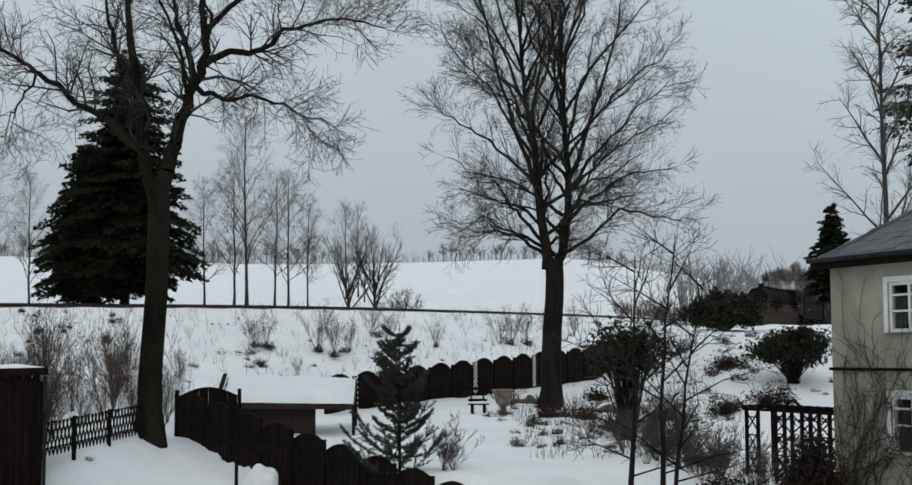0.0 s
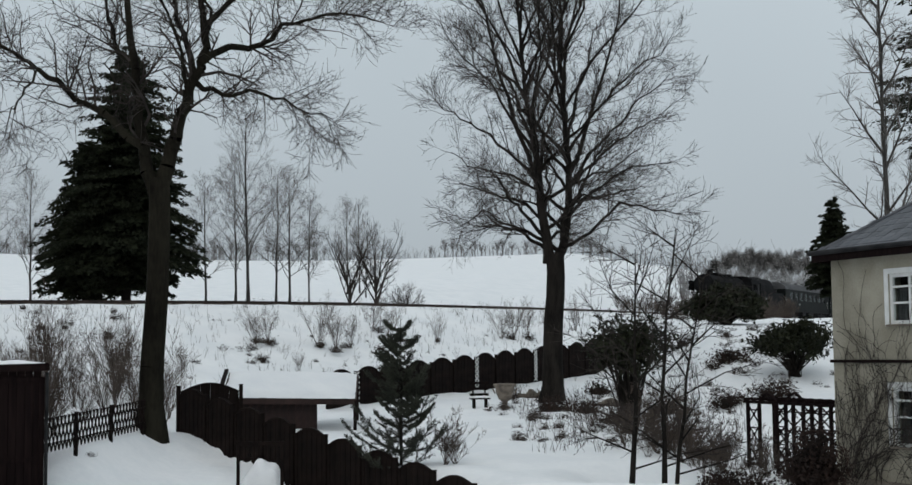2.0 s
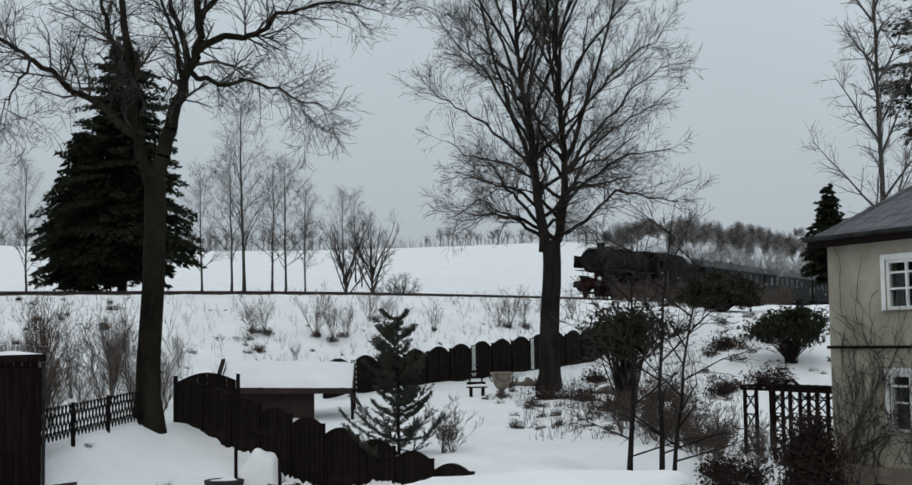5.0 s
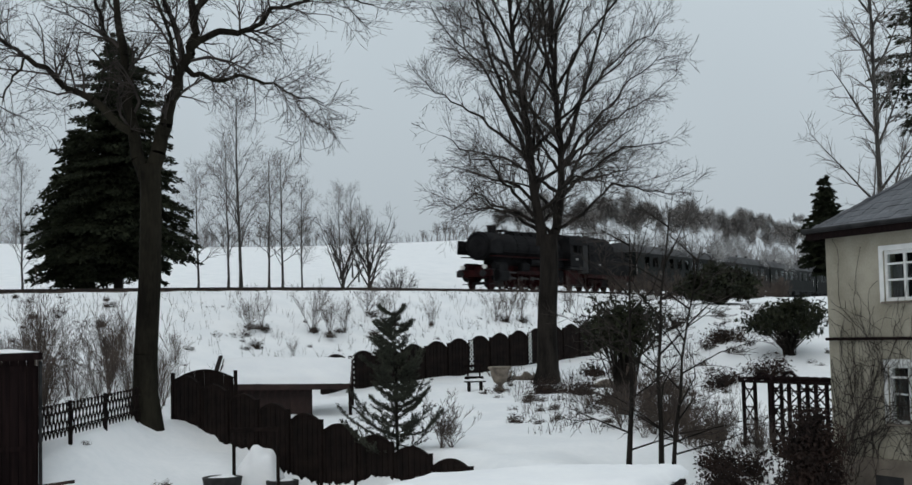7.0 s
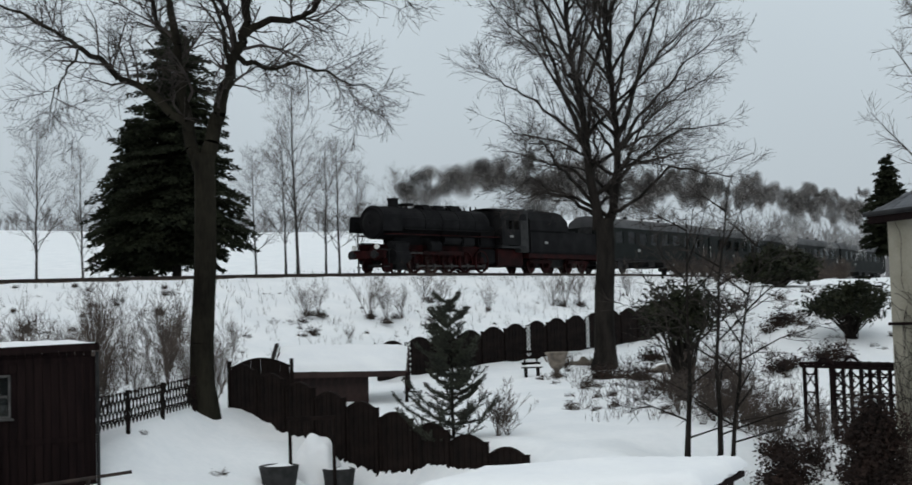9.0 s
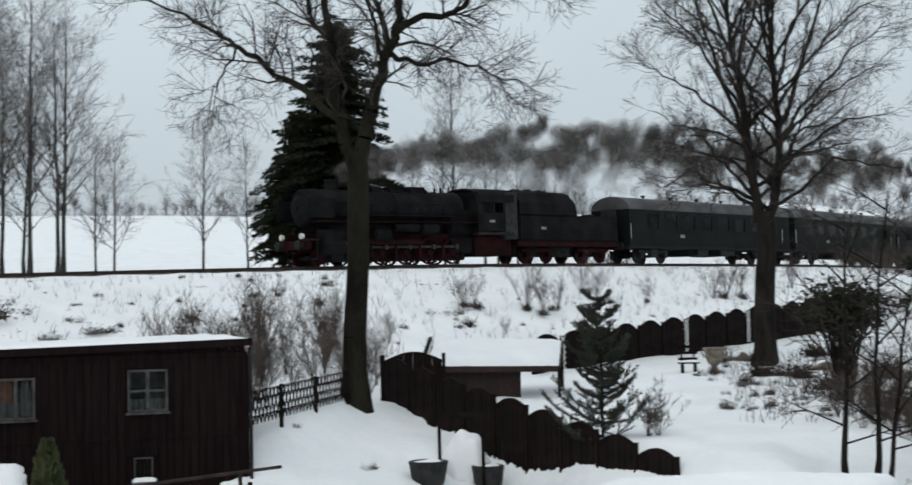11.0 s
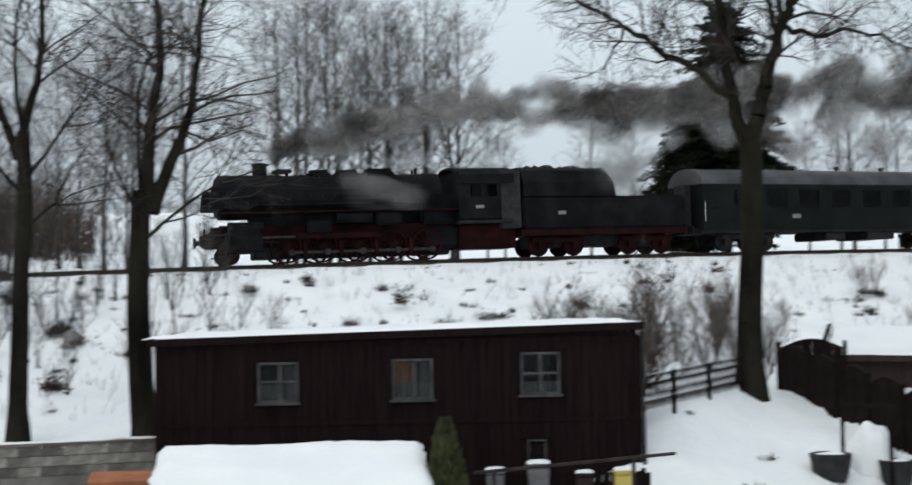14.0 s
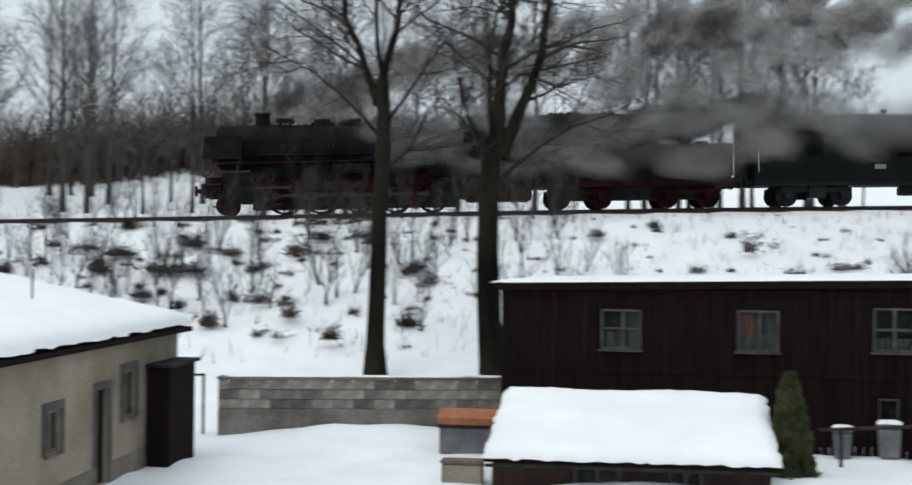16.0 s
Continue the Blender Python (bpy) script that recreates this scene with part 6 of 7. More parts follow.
def conifer_thing(name, label, x, y, built, material=NEEDLE, sink=0.15, turn=0, lift=None, wide=0.42):
    trunk, boughs, pts, dirs, blade = built
    t = thing(name, label, "tree", pose(x, y, (land_at(x, y) if lift is None else lift) - sink, 0, 0, turn))
    part("trunk", tubes("trunk", trunk, BARK, 8), None, t)
    part("bough", tubes("bough", boughs, BARK, 3), None, t)
    part("needles", flakes("needles", pts, blade * wide * 2, material, rng=np.random.default_rng(3), long=1.6, dirs=dirs), None, t)
    return t


conifer_thing("spruce", "tall dark green spruce behind the railway", -18.0, 74.0, conifer(5, 15.0, 4.4, 2.1, 0.4, 0.14, 0.3, 0.52, 0.5), wide=0.22)
conifer_thing("spruce", "tall dark green spruce behind the railway", -20.8, 76.0, conifer(6, 9.8, 3.0, 1.9, 0.4, 0.17, 0.3, 0.46, 0.52), wide=0.22)
conifer_thing("spruce", "distant dark spruce beyond the house", 36.5, 132.0, conifer(9, 9.3, 3.0, 1.2, 0.3, 0.05, 0.36), lift=10.3, wide=0.3)


def pine_tree(seed, h, r):
    rng = np.random.default_rng(seed)
    trunk = [((0, 0, h * i / 6), (0, 0, h * (i + 1) / 6), 0.045 * (1 - i / 6.5), 0.045 * (1 - (i + 1) / 6.5)) for i in range(6)]
    boughs, pts, dirs = [], [], []
    for w in range(12):
        u = 1 - w / 12.6
        for k in range(6 if w < 9 else 4):
            z = h * (0.08 + 0.88 * (w + rng.uniform(-0.45, 0.45)) / 12)
            a = rng.uniform(0, 6.28)
            L = r * (u ** 0.7) * rng.uniform(0.45, 1.15) + 0.15
            p = np.array([0, 0, z])
            for i in range(4):
                d = np.array([math.cos(a), math.sin(a), 0.05 + 0.42 * i + 0.2 * rng.normal()])
                d /= np.linalg.norm(d)
                q = p + d * L / 4
                boughs.append((p, q, 0.018 - 0.003 * i, 0.015 - 0.003 * i))
                for _ in range(100 if i else 40):
                    pts.append(p + (q - p) * rng.random() + rng.normal(size=3) * 0.025)
                    dirs.append(d * 0.7 + rng.normal(size=3) * 0.75 + np.array([0, 0, 0.35]))
                if i >= 1:
                    for s in (-1, 1):
                        d2 = d + s * np.array([-math.sin(a), math.cos(a), 0]) * 0.9
                        q2 = p + d2 / np.linalg.norm(d2) * L * 0.3
                        boughs.append((p, q2, 0.01, 0.005))
                        for _ in range(80):
                            pts.append(p + (q2 - p) * rng.random() + rng.normal(size=3) * 0.02)
                            dirs.append(d2 * 0.5 + rng.normal(size=3) * 0.7 + np.array([0, 0, 0.35]))
                p = q
    return trunk, boughs, np.array(pts), np.array(dirs), 0.075


conifer_thing("young_pine", "young pine with open whorls of grey-green needles", -1.42, 34.2, pine_tree(4, 3.85, 1.45), PINE, 0.1, lift=2.1, wide=0.16)


def leafy_bush(name, label, x, y, rx, ry, h, n, seed, material=LEAF, size=0.11, lift=0.0, base=0.3):
    """A broad evergreen shrub: a fan of stems with leaves in clumps near their ends."""
    rng = np.random.default_rng(seed)
    t = thing(name, label, "shrub", pose(x, y, land_at(x, y) + lift - 0.05, 0, 0, seed * 40))
    segs, pts, dirs = [], [], []
    for i in range(n):
        a, e = rng.uniform(0, 6.28), rng.uniform(0.12, 1.45)
        tip = np.array([rx * math.cos(a) * math.cos(e), ry * math.sin(a) * math.cos(e), h * (base + (1 - base) * math.sin(e))]) * np.array([1, 1, 0.45 if base > 0.5 else 1]) * rng.uniform(0.72, 1.08) + np.array([0, 0, h * 0.55 * (base + (1 - base) * math.sin(e)) if base > 0.5 else 0])
        mid = tip * 0.5 + np.array([0, 0, h * 0.12]) + rng.normal(size=3) * 0.08
        segs += [((rng.normal() * 0.1, rng.normal() * 0.1, 0), mid, 0.03, 0.018), (mid, tip, 0.018, 0.006)]
        for c in range(4):
            q = mid + (tip - mid) * rng.uniform(0.3, 1.05) + rng.normal(size=3) * 0.14
            for _ in range(13):
                pts.append(q + rng.normal(size=3) * 0.12)
                dirs.append(rng.normal(size=3) + np.array([0, 0, -0.25]))
    part("stem_fan", tubes("stem_fan", segs, BARK, 4), None, t)
    part("leaves", flakes("leaves", pts, size, material, rng=rng, long=1.7, dirs=dirs), None, t)
    return t


leafy_bush("evergreen_shrub", "broad dark evergreen shrub beside the railway", 14.4, 73.2, 2.8, 2.2, 1.9, 210, 2, size=0.14)
leafy_bush("evergreen_shrub", "broad dark evergreen shrub on the garden slope", 12.9, 52.4, 1.9, 1.5, 2.0, 100, 3, size=0.1, base=0.62)
leafy_bush("evergreen_shrub", "spreading evergreen shrub with hanging leaves on bare stems", 5.25, 42.0, 1.2, 1.1, 3.5, 70, 4, size=0.09, base=0.74)
leafy_bush("withered_shrub", "dark reddish shrub against the cream house wall", 8.0, 31.0, 0.85, 0.8, 2.7, 200, 6, WITHER, 0.05, base=0.15)
leafy_bush("withered_shrub", "low dark reddish shrub in the snowy bed", 6.1, 31.2, 0.7, 0.6, 0.75, 80, 8, WITHER, 0.045, base=0.1)
for _x, _y, _w, _h, _sd in ((7.3, 34.4, 0.55, 0.4, 11), (8.3, 33.2, 0.5, 0.5, 12), (6.4, 33.8, 0.45, 0.3, 13), (7.2, 40.6, 0.75, 0.4, 14), (8.9, 36.2, 0.5, 0.45, 15), (5.2, 45.3, 0.6, 0.3, 16), (6.9, 43.2, 0.8, 0.35, 17), (9.6, 48.5, 0.8, 0.5, 19), (11.3, 49.2, 0.9, 0.6, 26), (7.4, 48.0, 0.7, 0.35, 20), (11.2, 57.0, 1.1, 0.6, 21), (10.4, 64.0, 1.2, 0.8, 22), (3.4, 50.5, 0.7, 0.3, 23), (4.6, 49.0, 0.7, 0.3, 24), (6.0, 58.0, 0.7, 0.4, 25)):
    leafy_bush("low_shrub", "low dark heather shrub in the snowy garden bed", _x, _y, _w, _w * 0.7, _h * 0.75, 24, _sd, WITHER, 0.055, base=0.1)


def thuja(x, y, h, r, lift):
    rng = np.random.default_rng(2)
    t = thing("thuja", "slim green thuja beside the outhouse", "shrub", pose(x, y, lift))
    pts, dirs = [], []
    for i in range(5200):
        z = rng.uniform(0, 1) ** 1.15
        a = rng.uniform(0, 6.28)
        rr = r * math.sin(math.pi * min(1, 0.25 + 0.75 * (1 - z)) / 2) * (1 - z) ** 0.35 * rng.uniform(0.75, 1.05) * (1 + 0.12 * math.sin(5 * a + 9 * z))
        pts.append((rr * math.cos(a), rr * math.sin(a), z * h))
        dirs.append((math.cos(a) * 0.5, math.sin(a) * 0.5, 1.0 + rng.normal() * 0.3))
    part("foliage", flakes("foliage", pts, 0.07, THUJA, rng=rng, long=2.0, dirs=dirs), None, t)
    bm = bmesh.new()
    cyl(bm, (0, 0, -0.2), (0, 0, h * 0.9), 0.06, 0.01, 8)
    part("trunk", bm, BARK, t)
    bm = bmesh.new()
    k = bmesh.ops.create_icosphere(bm, subdivisions=3, radius=1)
    for v in k["verts"]:
        zz = (v.co.z + 1) / 2
        w = r * 0.8 * (1 - zz) ** 0.4
        l = math.hypot(v.co.x, v.co.y) or 1
        v.co = Vector((v.co.x / l * w, v.co.y / l * w, zz * h * 0.97))
    part("inner_foliage", bm, THUJA, t)
    return t


thuja(-11.45, 25.1, 2.1, 0.48, 0.85)


# ---- bare trees and brush along the railway ----
def place_copies(proto, places, label, group):
    for x, y, turn, s, lift in places:
        c = copy_thing(proto, pose(x, y, land_at(x, y) - 0.3 + lift, 0, 0, turn))
        c.scale = (s, s, s)
        tagged(c, label, "tree", group)


def slim_tree(seed, h, r, n, spread):
    rng = np.random.default_rng(seed)
    st = []
    for k in range(n):
        u = 0.25 + 0.72 * k / n
        st.append((u, k * 137.5 + rng.normal() * 20, rng.uniform(*spread), h * 0.4 * (1.12 - u) * rng.uniform(0.8, 1.25) + 0.5, r * 0.34 * (1.15 - u)))
    return grow(seed, h, r, st, [0, 1.8, 0.85], [0, 10, 4], (22, 55), 0.12, 0.12, 0.0, 0.2)


LINE = "bare slender trees along the railway"
protos = []
for _seed, _h, _rr, _n, _sp in ((61, 13.0, 0.12, 26, (38, 64)), (62, 14.5, 0.13, 28, (42, 68)), (63, 11.0, 0.11, 24, (30, 55))):
    _th, _tn = slim_tree(_seed, _h, _rr, _n, _sp)
    _tn = [(a, b, c * 1.1, d * 1.1) for a, b, c, d in _tn]
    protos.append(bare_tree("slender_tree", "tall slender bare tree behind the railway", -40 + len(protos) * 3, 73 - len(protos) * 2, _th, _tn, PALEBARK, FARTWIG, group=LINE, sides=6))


def behind(s, d):
    """A place d metres behind the track at s."""
    x, y, _, hd = track_at(s)
    a = radians(hd)
    return x + math.sin(a) * d, y - math.cos(a) * d


_rng = np.random.default_rng(77)
_places = [[], [], []]
# the clump beside the spruces, then a thickening belt towards the wood
for _s, _d, _k, _sc in ((-1.0, 6, 1, 0.95), (-1.8, 7, 0, 0.95), (-3.0, 6.5, 1, 1.05), (-4.2, 6, 0, 0.95), (-4.9, 7, 1, 0.92), (0.2, 6, 0, 1.05), (1.6, 6.5, 1, 0.95), (2.3, 6, 0, 1.1), (3.1, 8, 1, 1.0), (4.0, 6, 2, 1.2), (4.6, 7, 1, 1.0)):
    _places[_k].append((*behind(_s, _d), _rng.uniform(0, 360), _sc, 0))
for _i in range(50):
    _s = 9 + 55 * (_i + _rng.uniform(-0.5, 0.5)) / 50
    _places[_i % 3].append((*behind(_s, _rng.uniform(6, 30)), _rng.uniform(0, 360), _rng.uniform(0.75, 1.15), 0))
for _s, _d, _k, _sc in ((-14, 9, 0, 0.7), (-10, 12, 2, 0.7), (-7.5, 9, 0, 0.62), (-58, 20, 0, 0.6), (-63, 22, 1, 0.55), (-52, 14, 2, 0.5)):
    _places[_k].append((*behind(_s, _d), _rng.uniform(0, 360), _sc, 0))
for _x, _y, _k, _sc in ((-12.9, 84.0, 1, 0.86), (-10.7, 86.5, 2, 0.8), (-15.2, 82.0, 2, 0.72), (-14.2, 87.0, 0, 0.72), (-9.7, 89.0, 0, 0.58), (-12.0, 90.0, 2, 0.8), (-24.5, 78.0, 0, 0.62)):
    _places[_k].append((_x, _y, _rng.uniform(0, 360), _sc, 0))
for _k in range(3):
    place_copies(protos[_k], _places[_k], "tall slender bare tree behind the railway", LINE)

# two many-stemmed small trees by the track and a rounded bush
_st = [(0.3 + 0.05 * k, k * 137.5, 50 + (k * 37) % 30, 4.2, 0.06) for k in range(11)]
for _x, _y, _sd, _tt in ((-7.0, 88.5, 71, 0), (-5.4, 89.0, 72, 70)):
    bare_tree("small_tree", "small many-stemmed bare tree beside the railway", _x, _y, *grow(_sd, 2.6, 0.09, _st, [0, 1.5, 0.7], [0, 9, 5], (25, 50), 0.2, 0.1), TWIG, TWIG, turn=_tt, sides=6, group="small trees by the field")
_st = [(0.2, k * 51, 30 + (k * 29) % 45, 1.9, 0.035) for k in range(14)]
bare_tree("bare_bush", "rounded bare bush at the edge of the field", -3.6, 90.5, *grow(74, 0.5, 0.06, _st, [0, 0.8, 0.4], [0, 10, 5], (25, 50), 0.2, 0.14), TWIG, TWIG, sides=5)

# young bare trees in the garden and the tall trees past the house
_st = [(0.2 + 0.062 * k, k * 137.5, 24 + (k * 31) % 30, 2.5 - 0.1 * k, 0.024) for k in range(13)]
bare_tree("young_fruit_tree", "young bare tree with thin arching branches", 3.93, 30.9, *grow(81, 6.2, 0.08, _st, [0, 1.1, 0.6], [0, 8, 4], (30, 55), 0.15, 0.15, 0.0, 0.12), BARK, TWIG, sides=6)
bare_tree("young_fruit_tree", "young bare tree leaning over the garden beds", 4.5, 30.8, *grow(82, 6.6, 0.075, _st, [0, 1.0, 0.5], [0, 6, 3], (30, 55), 0.15, 0.15, 0.3, 0.12), BARK, TWIG, sides=6)
bare_tree("young_fruit_tree", "young bare tree with a leaning stem", 4.75, 30.8, *grow(83, 5.8, 0.06, _st, [0, 0.9, 0.5], [0, 6, 3], (30, 60), 0.15, 0.15, 0.9, 0.12), BARK, TWIG, sides=6)
_st = [(0.2 + 0.035 * k, k * 137.5, 40 + (k * 23) % 28, 4.5 - 0.12 * k, 0.06) for k in range(22)]
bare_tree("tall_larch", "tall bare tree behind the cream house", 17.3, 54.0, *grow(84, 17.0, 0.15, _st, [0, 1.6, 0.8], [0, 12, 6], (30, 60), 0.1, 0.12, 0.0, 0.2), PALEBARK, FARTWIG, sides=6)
conifer_thing("tall_pine", "tall pine with tufted boughs behind the cream house", 19.6, 56.5, conifer(15, 17.5, 2.4, 0.5, 0.1, 0.5, 0.34), wide=0.2)


BUSHES = {}


def bush_protos(key, seed, stems, el, length, kids, r, material):
    """Three shapes of leafless shrub: many stems from one root, with side twigs."""
    out = []
    for v in range(3):
        rng = np.random.default_rng(seed + v)
        st = [(rng.uniform(0.1, 0.9), rng.uniform(0, 360), rng.uniform(*el), length * rng.uniform(0.55, 1.1), r * rng.uniform(0.7, 1.1)) for _ in range(stems)]
        th, tn = grow(seed + v, 0.15, r * 1.2, st, [0, length * 0.34, length * 0.16], [0, kids, 3], (18, 45), 0.3, 0.13)
        out.append(tubes("twig_mass", th + tn, material, 3))
    BUSHES[key] = out


bush_protos("tall", 201, 11, (58, 84), 3.2, 9, 0.017, BRUSH)
bush_protos("whip", 211, 5, (72, 88), 3.0, 6, 0.02, PALEBARK)
bush_protos("low", 221, 16, (45, 82), 1.3, 6, 0.01, BRUSH)


def brush(key, name, label, places, group, seed):
    rng = np.random.default_rng(seed)
    for i, (x, y, s) in enumerate(places):
        t = thing(name, label, "shrub", pose(x, y, land_at(x, y) - 0.08, 0, 0, float(rng.uniform(0, 360))), group)
        ob = part("twig_mass", BUSHES[key][i % 3], None, t)
        ob.scale = (s, s, s * float(rng.uniform(0.85, 1.15)))


def on_bank(s, d):
    return behind(s, -d)


BANK = "bushes on the bank"
_rng = np.random.default_rng(91)
_p = []
for _ in range(34):
    _a, _r = radians(_rng.uniform(11.5, 20.5)), _rng.uniform(41, 53)
    _p.append((-math.sin(_a) * _r, math.cos(_a) * _r, _rng.uniform(0.55, 1.0)))
brush("tall", "dry_bush", "leafless grey-brown bush on the snowy bank", _p, BANK, 5)
_p = [(-9.2, 62.0, 0.6), (-8.8, 63.4, 0.55), (-6.5, 64.1, 0.7), (-5.8, 64.7, 0.7), (-5.2, 66.0, 0.6), (-4.3, 70.3, 0.6), (-3.5, 69.1, 0.6), (-1.1, 71.0, 0.45), (2.5, 76.4, 0.7), (3.2, 77.9, 0.75), (4.0, 78.9, 0.7), (7.5, 85.9, 0.7), (-6.9, 59.3, 0.3), (-11.0, 54.6, 0.4), (5.5, 82.0, 0.6)]
brush("tall", "dry_bush", "leafless grey-brown bush on the snowy bank", _p, BANK, 6)
_p = [(*on_bank(9 + 36 * (_i + _rng.uniform(-0.5, 0.5)) / 190, _rng.uniform(2.5, 16)), _rng.uniform(0.45, 1.15)) for _i in range(190)]
brush("whip", "sapling_clump", "thin leafless saplings on the steep snowy bank", _p, "saplings on the bank", 7)
_p = [(4.6, 37.8, 1.1), (5.6, 37.2, 1.0), (6.4, 38.5, 1.2), (7.0, 37.0, 0.9), (-0.4, 34.6, 1.0), (-0.1, 34.9, 0.8), (5.2, 39.5, 0.9), (6.9, 40.5, 0.9), (8.3, 37.0, 1.0), (7.6, 35.2, 0.8), (6.6, 34.2, 0.9), (5.3, 36.6, 1.5), (5.9, 36.3, 1.4), (7.4, 38.7, 1.1), (8.0, 41.5, 0.9), (4.2, 44.0, 0.7)]
_p += [(_rng.uniform(3.6, 8.2), _rng.uniform(34, 47), _rng.uniform(0.4, 0.8)) for _ in range(12)]
brush("low", "dry_shrub", "leafless brown garden shrub standing in snow", _p, "garden shrubs", 8)
_p = [(*on_bank(_rng.uniform(-76, -58), _rng.uniform(3, 14)), _rng.uniform(0.9, 1.6)) for _ in range(60)]
brush("low", "dry_bush", "leafless reddish bush at the railway's edge", _p, BANK, 9)


def tufts(name, label, places, seed, n=420, blade=0.025):
    """Ragged clumps of dead grass and bramble that break through the snow."""
    rng = np.random.default_rng(seed)
    metas = []
    for v in range(7):
        pts, dirs = [], []
        c = rng.normal(size=(4, 2)) * np.array([0.3, 0.16])
        w = rng.dirichlet(np.ones(4))
        for _ in range(n):
            k = rng.choice(4, p=w)
            o = rng.normal(size=2) * 0.1
            pts.append((c[k, 0] + o[0], c[k, 1] + o[1], abs(rng.normal()) * 0.14))
            dirs.append((o[0] * 6 + rng.normal() * 0.8, o[1] * 6 + rng.normal() * 0.8, 0.55 + rng.normal() * 0.6))
        metas.append(flakes("grass", pts, blade, STRAW, rng=rng, long=4.6, dirs=dirs))
    for i, (x, y, s) in enumerate(places):
        t = thing(name, label, "grass tuft", pose(x, y, land_at(x, y) - 0.03, 0, 0, float(rng.uniform(0, 360))), "tufts in the snow")
        ob = part("grass", metas[int(rng.integers(0, 7))], None, t)
        ob.scale = (s, s, min(s, 1.2) * float(rng.uniform(0.8, 1.4)))


_rng = np.random.default_rng(55)
_p = [(*on_bank(_rng.uniform(-14, 14), 3.5 + 11 * _rng.uniform(0, 1)), 0.25 + 0.45 * _rng.uniform(0, 1) ** 2) for _ in range(60)]
_p += [(*on_bank(_rng.uniform(14, 44), _rng.uniform(3, 17)), 0.45 + 0.75 * _rng.uniform(0, 1) ** 2) for _ in range(130)]
_p += [(*on_bank(_rng.uniform(-58, -14), _rng.uniform(6, 14)), 0.25 + 0.3 * _rng.uniform(0, 1) ** 2) for _ in range(34)]
# the larger clumps
for _x, _y, _k in ((-9.5, 60.5, 1.3), (-9.2, 62.3, 1.0), (-8.7, 62.6, 1.2), (-8.5, 59.4, 0.9), (-6.5, 63.9, 0.9), (-5.7, 64.0, 1.1), (-5.4, 65.2, 0.8), (-4.3, 70.1, 0.9), (-3.8, 65.9, 0.8), (-3.4, 68.9, 1.0), (-1.1, 71.5, 0.6), (3.3, 77.1, 1.0), (4.0, 78.1, 1.0), (-15.2, 60.9, 0.7), (-15.2, 57.2, 0.9), (-17.4, 57.1, 0.9), (-16.7, 58.4, 0.8),
                   (-29.4, 45.6, 1.1), (-25.1, 49.1, 1.0), (-24.2, 48.1, 1.2), (-21.9, 46.5, 0.9), (-22.0, 49.2, 0.8), (-20.5, 48.8, 1.5), (-18.3, 51.8, 1.1), (-24.7, 44.7, 0.8), (-28.6, 47.9, 0.9)):
    _p.append((_x, _y, _k))
tufts("bramble_clump", "dark brown bramble clump on the steep snowy bank", [(-43.9, 31.8, 1.9), (-42.2, 33.0, 2.0), (-39.5, 32.8, 2.6), (-34.8, 32.5, 1.5), (-37.5, 36.6, 1.6), (-37.8, 38.8, 1.7), (-41.5, 35.1, 1.8), (-32.9, 38.0, 1.3), (-31.0, 37.3, 1.3), (-29.0, 34.1, 1.1), (-31.7, 31.1, 1.0), (-30.6, 32.2, 1.2), (-38.2, 30.7, 1.6), (-39.4, 34.9, 1.8), (-34.6, 30.1, 1.2), (-41.2, 31.4, 1.6), (-40.5, 33.5, 2.2), (-35.5, 39.5, 1.4)], 9, 700, 0.024)
tufts("grass_tuft", "dark dead grass tuft breaking through the snow", _p, 3)
_p = [(_rng.uniform(1.6, 9.5), _rng.uniform(38, 58), 0.3 + 0.6 * _rng.uniform(0, 1) ** 2) for _ in range(120)]
_p += [(_rng.uniform(7.0, 15), _rng.uniform(46, 66), 0.4 + 0.8 * _rng.uniform(0, 1) ** 2) for _ in range(60)]
_p += [(-7.2, 33.4, 0.4), (-9.0, 33.6, 0.3), (-6.9, 31.2, 0.4)]
tufts("garden_stubble", "dead flower stalks and heather in the snowy bed", _p, 4, 300)


def stubble(name, label, places, seed, height, r):
    rng = np.random.default_rng(seed)
    x, y = np.array([p[0] for p in places]), np.array([p[1] for p in places])
    z = land(x, y)
    segs = []
    for i in range(len(places)):
        for _ in range(int(rng.integers(1, 4))):
            p = np.array([x[i] + rng.normal() * 0.08, y[i] + rng.normal() * 0.08, z[i] - 0.02])
            h = height * rng.uniform(0.3, 1.2)
            segs.append((p, p + np.array([rng.normal() * 0.3, rng.normal() * 0.3, 1]) * h, r, r * 0.4))
    return tagged(new(name, tubes(name, segs, STRAW, 3)), label, "dry stalks", kind="stuff")


stubble("bank_stubble", "thin dry stalks poking through the snow of the bank", [on_bank(_rng.uniform(-60, 44), _rng.uniform(3.2, 18)) for _ in range(2600)], 5, 0.45, 0.008)
stubble("garden_stalks", "thin dry stalks in the snowy garden beds", [(_rng.uniform(2.0, 10), _rng.uniform(37, 60)) for _ in range(900)], 6, 0.4, 0.008)


